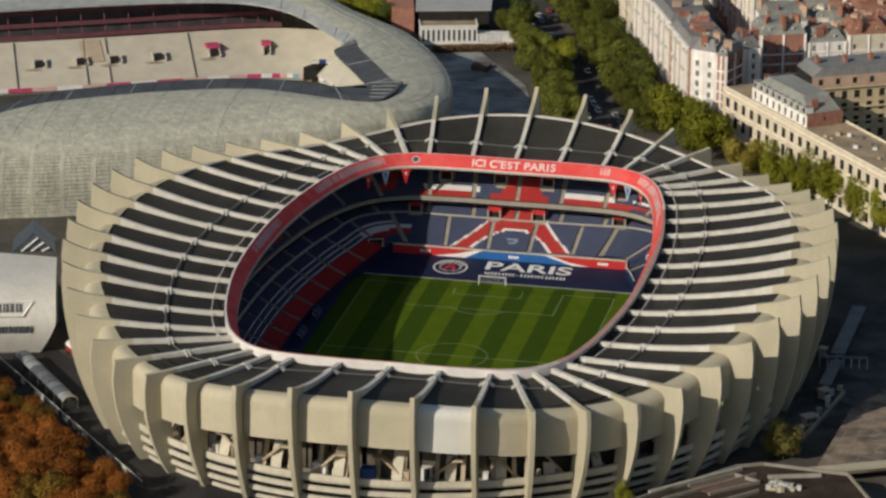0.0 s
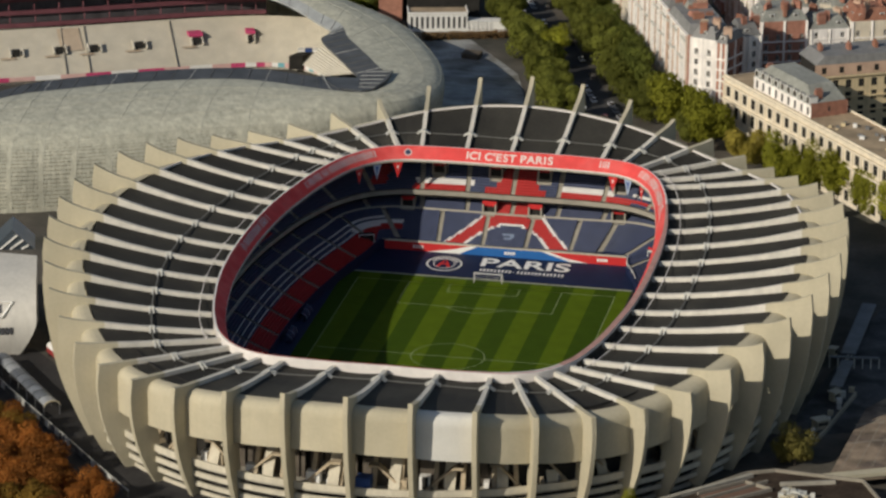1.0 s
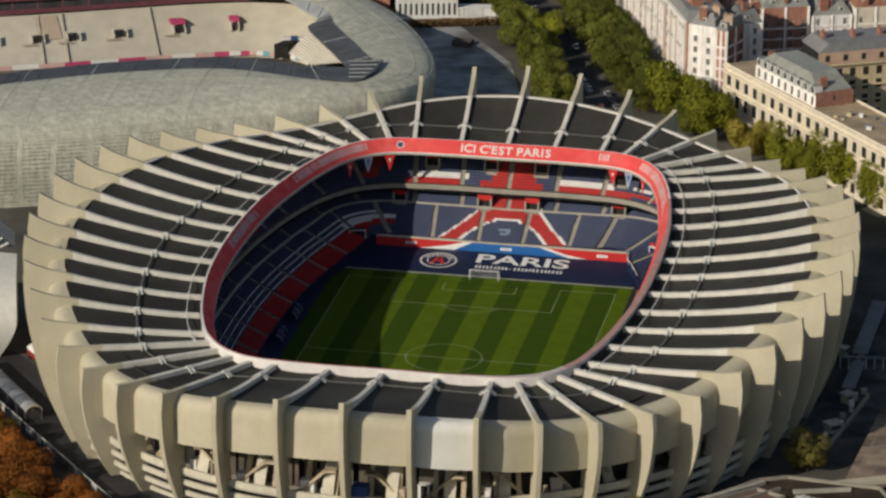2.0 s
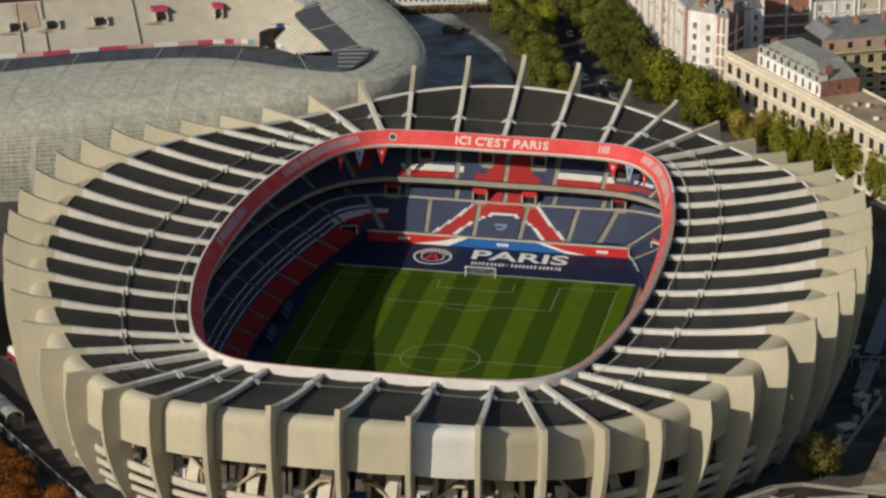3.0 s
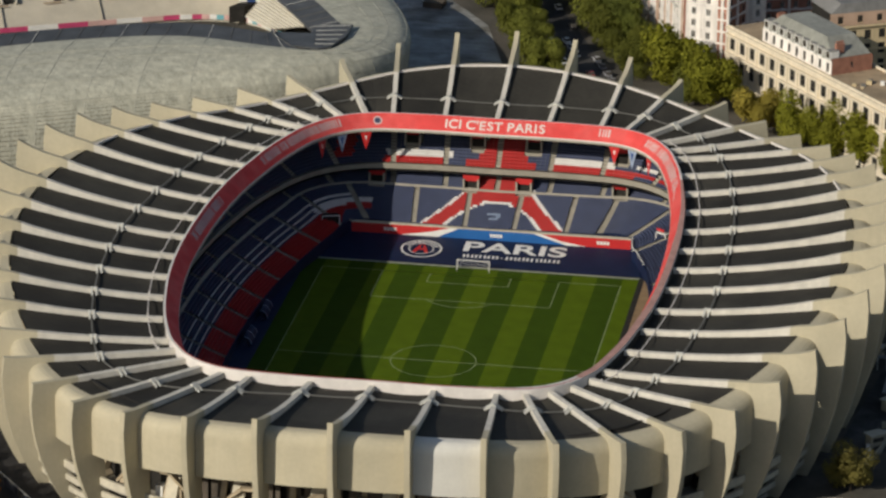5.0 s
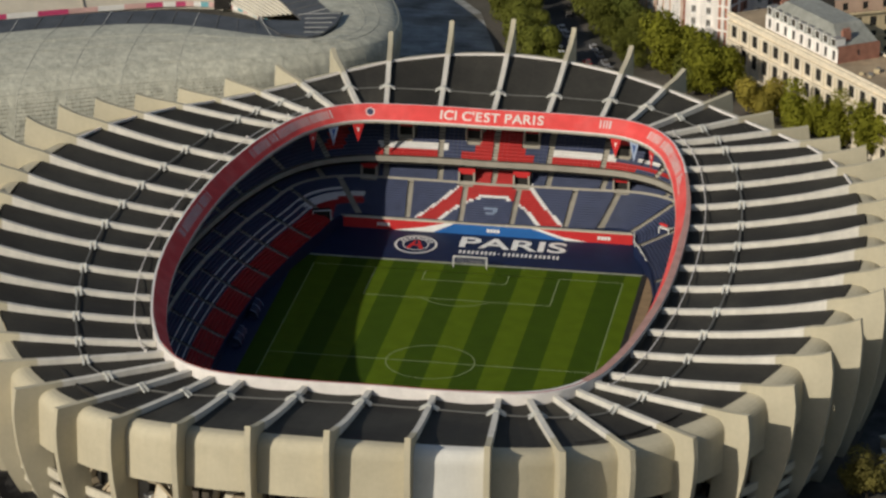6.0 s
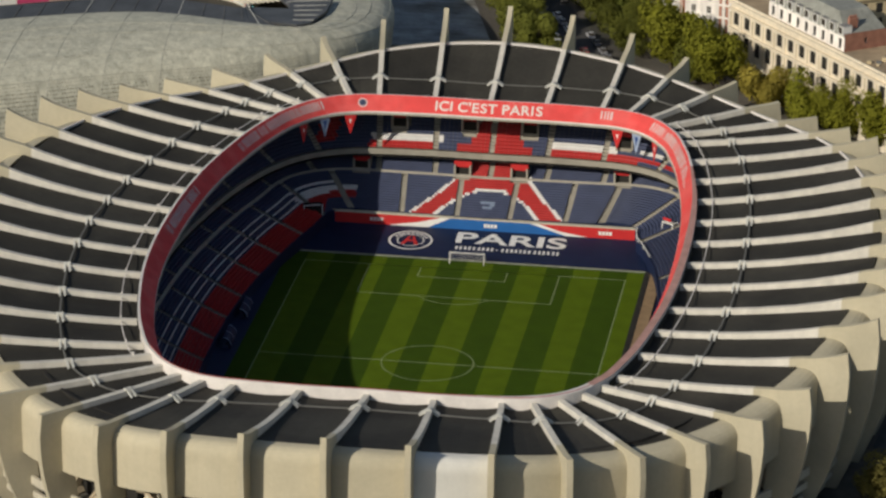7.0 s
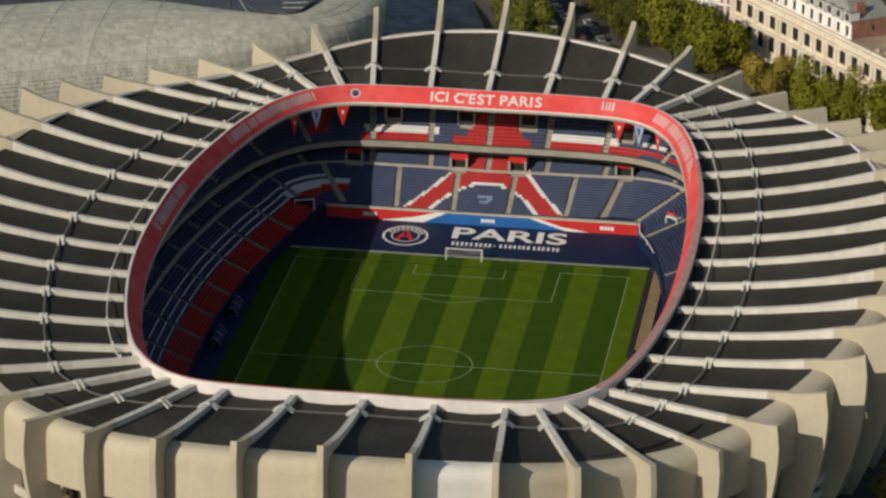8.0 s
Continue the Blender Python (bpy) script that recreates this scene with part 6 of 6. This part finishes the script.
def annexe():
    root = empty("annexe", (0, 0, 0), label="rounded white annexe beside the stadium", category="building")
    a, b = Vector((-160, -46)), Vector((-97.2, -28.35))
    r2 = (b - a).normalized()
    inn = Vector((-r2.y, r2.x))
    rows = []
    for i in range(13):
        u = i / 12
        p = a + (b - a) * u
        lean = 1.0 + 0.25 * math.sin(math.pi * u)
        row = []
        for d, z in ((2.5, ZG), (1.5, 4), (0.8, 6), (0.25, 8), (0, 10), (0.1, 11.5), (0.6, 13), (1.6, 14.7), (3.0, 16.2), (5.2, 17.5), (8.0, 18.4), (11, 19.0), (15, 19.4), (26, 19.6)):
            q = p + inn * d * lean + r2 * (-5.6 * (1 - min(1, z / 11)) ** 1.3 if i == 12 else 0)
            row.append((q.x, q.y, z))
        rows.append(row)
    v, f = strip(rows)
    link_mesh("wall", v, f, ANNEX, root, smooth=True)
    n = len(rows[0])
    e = rows[-1] + [(rows[-1][-1][0], rows[-1][-1][1], ZG)]
    link_mesh("end_wall", [tuple(p) for p in e], [tuple(range(len(e) - 1, -1, -1))], ANNEX, root)
    def on_wall(u, z, off=0.35):
        prof = ((2.5, ZG), (0.8, 6), (0, 10), (0.6, 13), (3.0, 16.2), (8.0, 18.4))
        lean = 1.0 + 0.25 * math.sin(math.pi * u / (b - a).length)
        for (d0, z0), (d1, z1) in zip(prof, prof[1:]):
            if z <= z1:
                d = d0 + (d1 - d0) * (z - z0) / (z1 - z0)
                break
        q = a + r2 * u + inn * (d * lean - off)
        return (q.x, q.y, z)
    r = random.Random(31)
    def sign(u0, u1, z0, z1, lb):
        k = u0
        while k < u1:
            w = r.uniform(0.45, 1.0)
            q = Build()
            q.quad(on_wall(k, z0), on_wall(k + w, z0), on_wall(k + w, z1), on_wall(k, z1))
            q.done("sign_bar", SLATE, root, lb)
            k += w + r.uniform(0.15, 0.4)
    sign(41, 57.0, 13.6, 15.4, "dark bar of a wall sign")
    sign(39, 59.5, 8.2, 10.2, "dark bar of a wall sign")
    for u0, z0, u1, z1 in ((38, 12.9, 57, 12.9), (38, 15.9, 59.5, 15.9), (57, 12.9, 59.5, 15.9)):
        q = Build()
        q.bar(on_wall(u0, z0, 0.5), on_wall(u1, z1, 0.5), 0.5, 0.35)
        q.done("sign_frame", WHITE_PAINT, root, "white sign frame")
    # dark glazed gable with white ribs on the roof
    g0, g1 = Vector((-117.0, -1.0)), Vector((-106.4, 2.0))
    m, up, dn = (g0 + g1) / 2, 5.2, inn * 11
    q = Build()
    q.v = [(g0.x, g0.y, 19.3), (g1.x, g1.y, 19.3), (m.x, m.y, 19.3 + up), (g0.x + dn.x, g0.y + dn.y, 19.3), (g1.x + dn.x, g1.y + dn.y, 19.3), (m.x + dn.x, m.y + dn.y, 19.3 + up)]
    q.f = [(0, 1, 2), (1, 4, 5, 2), (3, 0, 2, 5), (4, 3, 5)]
    q.m = [0, 1, 0, 0]
    q.done("gable", [SHELL_GLASS, ANNEX], root, "dark glazed gable on the annexe roof")
    for s0, s1 in ((0.22, 0.62), (0.45, 0.75), (0.7, 0.88)):
        q = Build()
        p0, p1 = g0.lerp(g1, s0), g0.lerp(g1, s1)
        q.bar((p0.x, p0.y - 0.3, 19.5), (p1.x, p1.y - 0.3, 19.3 + up * (1 - abs(2 * s1 - 1))), 0.4, 0.35)
        q.done("gable_rib", WHITE_PAINT, root, "white rib")


annexe()

# ---- street left of the stadium: fence, covered walk ----
# darker than the avenue's asphalt: tree shade is put into this colour
slab("street", [(-118, -36), (-100, -22), (-84, -40), (-66, -72), (-38, -100), (-10, -112), (-10, -150), (-40, -150), (-62, -124)], ZG + 0.006, 0.02, mat("shade_dark_asphalt", (0.030, 0.028, 0.028), 0.9, 0.3, 0.12, second=(0.045, 0.042, 0.04)), "asphalt street beside the stadium, coloured dark as in shade", "road")


def fence(p, q, n, label):
    root = empty("fence", (0, 0, 0), label=label, category="fence")
    p, q = Vector((*p, ZG)), Vector((*q, ZG))
    for i in range(n + 1):
        c = p.lerp(q, i / n)
        b = Build()
        b.box(c.x - 0.06, c.x + 0.06, c.y - 0.06, c.y + 0.06, ZG, ZG + 2.0)
        b.done("post", SLATE, root)
    for z in (0.4, 1.2, 1.95):
        b = Build()
        b.bar(p + Vector((0, 0, z)), q + Vector((0, 0, z)), 0.05 if z < 1.9 else 0.2, 0.08 if z < 1.9 else 0.14)
        b.done("rail", SLATE if z < 1.9 else STEEL, root)
    r = random.Random(n)
    for i in range(n):
        if r.random() < 0.75:
            b = Build()
            b.bar(p.lerp(q, (i + 0.06) / n) + Vector((0, 0, 0.95)), p.lerp(q, (i + 0.94) / n) + Vector((0, 0, 0.95)), 0.06, 1.6)
            b.done("panel", SLATE if r.random() < 0.7 else STEEL, root, "steel sheet panel of the fence")


fence((-110, -37), (-52, -110), 30, "grey steel fence along the street")


def covered_walk(p, q):
    root = empty("covered_walk", (0, 0, 0), label="pale canopy over a footway beside the stadium", category="canopy")
    p, q = Vector((*p, 0)), Vector((*q, 0))
    r2 = (q - p).normalized()
    n = Vector((-r2.y, r2.x, 0))
    grey = mat("canopy_metal", (0.13, 0.14, 0.155), 0.4, 0.3, 0.3, per_object=0.2)
    pale = mat("canopy_sheet", (0.30, 0.31, 0.32), 0.5, 0.25, 0.3)
    arc = [math.pi * k / 8 for k in range(9)]
    for i in range(9):
        rows = []
        for u in (i / 9 + 0.004, (i + 1) / 9 - 0.004):
            c = p.lerp(q, u)
            rows.append([tuple(c + n * (1.9 * math.cos(a)) + Vector((0, 0, 4.6 + 1.1 * math.sin(a)))) for a in arc])
        v, f = strip(rows)
        link_mesh("roof_panel", v, f, pale if i in (1, 2, 8) else grey, root, "pale curved roof sheet" if i in (1, 2, 8) else "grey curved roof sheet")
    b = Build()
    b.rail([q + r2 * 0.2 + n * (2.0 * math.cos(a)) + Vector((0, 0, 4.5 + 1.25 * math.sin(a))) for a in arc], 0.45, 0.3)
    b.done("end_arch", CONCRETE, root, "pale arch at the end of the canopy")
    for i in range(7):
        c = p.lerp(q, i / 6)
        for s in (-2.0, 2.0):
            b = Build()
            e = c + n * s
            b.box(e.x - 0.1, e.x + 0.1, e.y - 0.1, e.y + 0.1, ZG, 4.7)
            b.done("post", SLATE, root)


covered_walk((-104, -36.0), (-83.0, -64.5))

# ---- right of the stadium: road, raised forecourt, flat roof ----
# the stadium's shade is put into this road's colour
slab("side_road", [(88, -40), (104, -34), (118, 30), (128, 90), (112, 92), (100, 40)], ZG + 0.006, 0.02, mat("shade_toned_asphalt", (0.085, 0.085, 0.083), 0.85, 0.4, 0.2, second=(0.045, 0.045, 0.044)), "grey asphalt road beside the stadium, darkened as in shade", "road")


def forecourt():
    root = empty("forecourt", (0, 0, 0), label="raised paved forecourt with a pale concrete edge", category="terrace")
    pts = [(101.5, -73), (190, -28), (190, 30), (116, -8), (106, -27)]
    q = Build()
    q.hexa(pts, 4.4, 5.6)
    q.done("paving", PAVING, root)
    # recessed wall; the shade under the slab is put into its colour
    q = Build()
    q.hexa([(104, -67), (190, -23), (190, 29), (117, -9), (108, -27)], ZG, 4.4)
    q.done("base_wall", DARK, root, "wall under the forecourt, coloured dark for shade")
    for e0, e1 in (((112, -14), (132, -50)), ((104, -50), (140, -32)), ((104.5, -38), (150, -12))):
        q = Build()
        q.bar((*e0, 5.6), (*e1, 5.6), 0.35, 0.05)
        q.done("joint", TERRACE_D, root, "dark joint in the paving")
    q = Build()
    q.bar((100.6, -72.4, 5.7), (190, -27.4, 5.7), 2.6, 0.9)
    q.done("edge", CONCRETE, root, "pale concrete edge")
    for i in range(9):
        q = Build()
        p = Vector((104 + 3.4 * i, -66 + 1.7 * i))
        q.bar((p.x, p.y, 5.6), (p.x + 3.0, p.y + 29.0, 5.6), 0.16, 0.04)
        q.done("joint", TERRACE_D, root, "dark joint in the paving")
    r = random.Random(3)
    for i in range(40):
        x, y = r.uniform(108, 130), r.uniform(-58, -30)
        b = Build()
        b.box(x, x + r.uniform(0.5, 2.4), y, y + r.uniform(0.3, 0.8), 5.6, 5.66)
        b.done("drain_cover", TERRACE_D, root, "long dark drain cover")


forecourt()


def flat_roof():
    root = empty("low_building", (0, 0, 0), label="low flat-roofed building with parapets and roof units", category="building")
    pts = [(62, -107), (70, -122), (118, -96), (110, -78), (90, -76), (84, -79)]
    q = Build()
    q.hexa(pts, ZG, 7.4)
    q.done("wall", TERRACE, root)
    q = Build()
    q.hexa(pts, 7.4, 7.6)
    q.done("roof", mat("felt_roof", (0.05, 0.036, 0.026), 0.95, 0.4, 0.15, spec=0.1), root)
    for i in range(len(pts)):
        a, b = pts[i], pts[(i + 1) % len(pts)]
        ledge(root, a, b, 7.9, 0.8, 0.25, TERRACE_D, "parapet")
    for a, c, w in (((66.5, -99.6), (85.2, -80.0), 1.1), ((70, -103), (89, -83), 0.5), ((74.6, -93.5), (84.2, -84.2), 0.4), ((84.2, -84.2), (90.5, -87.5), 0.4), ((77, -108), (91, -93), 0.6), ((80, -97.5), (90.5, -87.5), 0.5), ((92, -84), (104, -80), 0.8)):
        b = Build()
        b.bar((*a, 8.0), (*c, 8.0), w, 0.8)
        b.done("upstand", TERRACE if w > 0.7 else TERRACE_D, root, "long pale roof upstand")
    b = Build()
    b.hexa([(75, -93.8), (84, -84.8), (90, -88), (81, -97)], 7.6, 7.75)
    b.done("roof_field", mat("brown_felt", (0.17, 0.10, 0.07), 0.95, 0.2, 0.2), root, "brown roof field")
    r = random.Random(8)
    for i in range(22):
        x, y = 96 + r.uniform(-3.8, 3.8), -89.5 + r.uniform(-3.2, 2.6)
        b = Build()
        s = r.uniform(0.5, 1.2)
        b.box(x, x + s * 1.6, y, y + s, 7.6, 7.6 + r.uniform(0.5, 1.3))
        b.done("cooling_unit", rng.choice([STEEL, CONCRETE, TERRACE]), root, "pale cooling unit")


flat_roof()


def kiosk(x, y, turn, w, d, h):
    root = empty("kiosk", (x, y, ZG), label="small pale gate kiosk beside the road", category="kiosk", group="gate kiosks")
    root.rotation_euler = (0, 0, turn)
    b = Build()
    b.box(-w / 2, w / 2, -d / 2, d / 2, 0, h)
    b.done("body", CONCRETE, root)
    b = Build()
    b.box(-w / 2 - 0.3, w / 2 + 0.3, -d / 2 - 0.3, d / 2 + 0.3, h, h + 0.25)
    b.done("roof", CONCRETE_PALE, root)
    b = Build()
    b.box(-w / 2 + 0.3, w / 2 - 0.3, -d / 2 - 0.03, -d / 2 + 0.02, 1.0, h - 0.5)
    b.done("window", PANE, root)


for x, y, tn, w, d, h in ((96, -33, 0.7, 3.4, 2.2, 2.4), (97.5, -14, 0.9, 2.2, 1.8, 2.3), (94.0, 16, 1.3, 1.8, 1.6, 2.2)):
    kiosk(x, y, tn, w, d, h)


def gate_canopy(p, q, w):
    root = empty("gate_canopy", (0, 0, 0), label="long flat grey canopy over the gates", category="canopy")
    b = Build()
    b.bar((*p, 4.9), (*q, 4.9), w, 0.35)
    b.done("roof", mat("grey_sheet", (0.17, 0.18, 0.19), 0.6, 0.2, 0.2), root)
    for i in range(7):
        c = Vector(p).lerp(Vector(q), i / 6)
        b = Build()
        b.box(c.x - 0.15, c.x + 0.15, c.y - 0.15, c.y + 0.15, ZG, 4.75)
        b.done("post", STEEL, root)


gate_canopy((98.2, 11), (100.0, 48), 3.6)
gate_canopy((94, 8.0), (106, 9.5), 1.0)
gate_canopy((97.5, -12), (98.6, 6), 3.0)


def low_wall(p, q, h, label):
    b = Build()
    b.bar((*p, ZG + h / 2), (*q, ZG + h / 2), 0.4, h)
    tagged(b.done("low_wall", CONCRETE), label, "wall")


low_wall((94.6, -47), (97.5, -36), 1.2, "low pale concrete wall beside the road")
low_wall((97.5, -36), (102.2, -10), 1.2, "low pale concrete wall along the road")
b = Build()
for i in range(6):
    a = i * math.pi / 3
    c = (i + 1) * math.pi / 3
    b.quad((95.2 + 0.5 * math.cos(a), -43 + 0.5 * math.sin(a), ZG), (95.2 + 0.5 * math.cos(c), -43 + 0.5 * math.sin(c), ZG), (95.2 + 0.5 * math.cos(c), -43 + 0.5 * math.sin(c), 5.6), (95.2 + 0.5 * math.cos(a), -43 + 0.5 * math.sin(a), 5.6))
b.f.append(tuple(2 + 4 * i for i in range(6)))
b.m.append(0)
tagged(b.done("pillar", WHITE_PAINT), "white round pillar beside the gate", "pillar")

r = random.Random(19)
for i in range(9):
    u = i / 8
    x, y = 95.5 + 6.2 * u + r.uniform(-0.8, 0.8) - 1.6, -40 + 32 * u + r.uniform(-0.6, 0.6)
    b = Build()
    w, d, h = r.uniform(0.6, 1.5), r.uniform(0.5, 1.0), r.uniform(0.9, 1.7)
    b.box(x, x + w, y, y + d, ZG, ZG + h)
    b.box(x - 0.05, x + w + 0.05, y - 0.05, y + d + 0.05, ZG + h, ZG + h + 0.08)
    tagged(b.done("utility_box", r.choice([WHITE_PAINT, STEEL, CONCRETE])), "small pale utility box beside the low wall", "box", group="boxes beside the wall")

# ---- cars ----
CAR_COLOURS = [mat("car_" + n, c, 0.3, 0.03, 0.5, spec=0.6) for n, c in (("white", (0.7, 0.7, 0.7)), ("grey", (0.2, 0.2, 0.21)), ("black", (0.02, 0.02, 0.022)), ("silver", (0.42, 0.42, 0.43)), ("red", (0.3, 0.03, 0.03)))]
RUBBER = mat("rubber", (0.02, 0.02, 0.02), 0.8, 0.1, 1.0)


def car(colour, name_colour):
    root = empty("car", (0, 0, -50), label="parked %s car on the avenue" % name_colour, category="car", group="parked cars")
    def loft(name, secs, material, lb=""):
        rows = [[(x, y, z) for x, z in sec] for y, sec in secs]
        v, f = strip([r + [r[0]] for r in rows])
        n = len(rows[0]) + 1
        f.append(tuple(range(n - 2, -1, -1)))
        f.append(tuple(len(v) - n + i for i in range(n - 1)))
        link_mesh(name, v, f, material, root, lb)
    sec = lambda w, z0, z1: [(-w, z0), (w, z0), (w, z1 - 0.12), (w - 0.1, z1), (-w + 0.1, z1), (-w, z1 - 0.12)]
    loft("body", [(-2.1, sec(0.72, 0.35, 0.72)), (-1.9, sec(0.85, 0.28, 0.86)), (0.9, sec(0.88, 0.25, 0.92)), (1.9, sec(0.85, 0.28, 0.80)), (2.1, sec(0.72, 0.35, 0.66))], colour)
    loft("cabin", [(-1.75, sec(0.7, 0.86, 0.98)), (-1.2, sec(0.68, 0.86, 1.42)), (0.2, sec(0.68, 0.9, 1.45)), (1.05, sec(0.7, 0.9, 0.98))], PANE, "dark glass cabin")
    b = Build()
    b.box(-0.6, 0.6, -1.1, 0.15, 1.43, 1.48)
    b.done("roof", colour, root)
    for x in (-0.8, 0.8):
        for y in (-1.3, 1.3):
            b = Build()
            b.hexa([(x - 0.1, y - 0.32), (x + 0.1, y - 0.32), (x + 0.1, y + 0.32), (x - 0.1, y + 0.32)], 0.02, 0.62)
            b.done("wheel", RUBBER, root)
    return root


CARS = [car(m, n) for m, n in zip(CAR_COLOURS, ("white", "grey", "black", "silver", "red"))]
first = set()
ANG = math.atan2(AVE.y, AVE.x) - math.pi / 2
for s in range(-50, 260, 6):
    for o in (-5.4, 3.4, -1.0):
        if rng.random() < (0.5 if o != -1.0 else 0.15):
            x, y = ave(s + rng.uniform(-0.5, 0.5), o)
            i = rng.choice((0, 1, 2, 3, 0, 1, 2, 3, 4))
            m = Matrix.Translation((x, y, ZG + 0.03)) @ Matrix.Rotation(ANG, 4, "Z")
            if i not in first:
                first.add(i)
                CARS[i].matrix_basis = m
            else:
                copy_thing(CARS[i], m)


copy_thing(CARS[0], Matrix.Translation((-83.5, -76.5, ZG + 0.03)) @ Matrix.Rotation(0.6, 4, "Z"))
slab("sand_path", [(-100, -88), (-86, -98), (-78, -112), (-96, -112)], ZG + 0.01, 0.02, mat("sand", (0.34, 0.28, 0.20), 0.95, 0.15, 0.2), "pale sandy path beside the trees", "path")


def lorry(x, y, turn):
    root = empty("lorry", (x, y, ZG), label="white and red lorry parked beside the stadium", category="lorry")
    root.rotation_euler = (0, 0, turn)
    b = Build()
    b.box(-3.2, 2.2, -1.25, 1.25, 0.9, 2.2)
    b.done("cargo_side", CAR_COLOURS[4], root, "red lower body")
    rows = []
    for px in (-3.2, 2.2):
        rows.append([(px, 1.25 * math.cos(a), 2.2 + 1.1 * math.sin(a) ** 0.7) for a in [math.pi * k / 8 for k in range(9)]])
    v, f = strip(rows)
    link_mesh("cover", v, f, WHITE_PAINT, root, "rounded white cover")
    b = Build()
    b.box(2.3, 4.0, -1.15, 1.15, 0.6, 2.6)
    b.done("cab", CAR_COLOURS[0], root)
    b = Build()
    b.box(3.98, 4.03, -1.0, 1.0, 1.6, 2.4)
    b.done("windscreen", PANE, root)
    for px in (-2.2, 3.0):
        for py in (-1.1, 1.1):
            b = Build()
            ring2 = [(px + 0.48 * math.cos(k * math.pi / 6), 0.48 + 0.48 * math.sin(k * math.pi / 6)) for k in range(12)]
            i = len(b.v)
            b.v += [(p, py - 0.14, z) for p, z in ring2] + [(p, py + 0.14, z) for p, z in ring2]
            b.f = [tuple(range(12)), tuple(range(23, 11, -1))] + [(k, 12 + k, 12 + (k + 1) % 12, (k + 1) % 12) for k in range(12)]
            b.m = [0] * 14
            b.done("wheel", RUBBER, root)


lorry(-92.6, -27.5, -0.9)
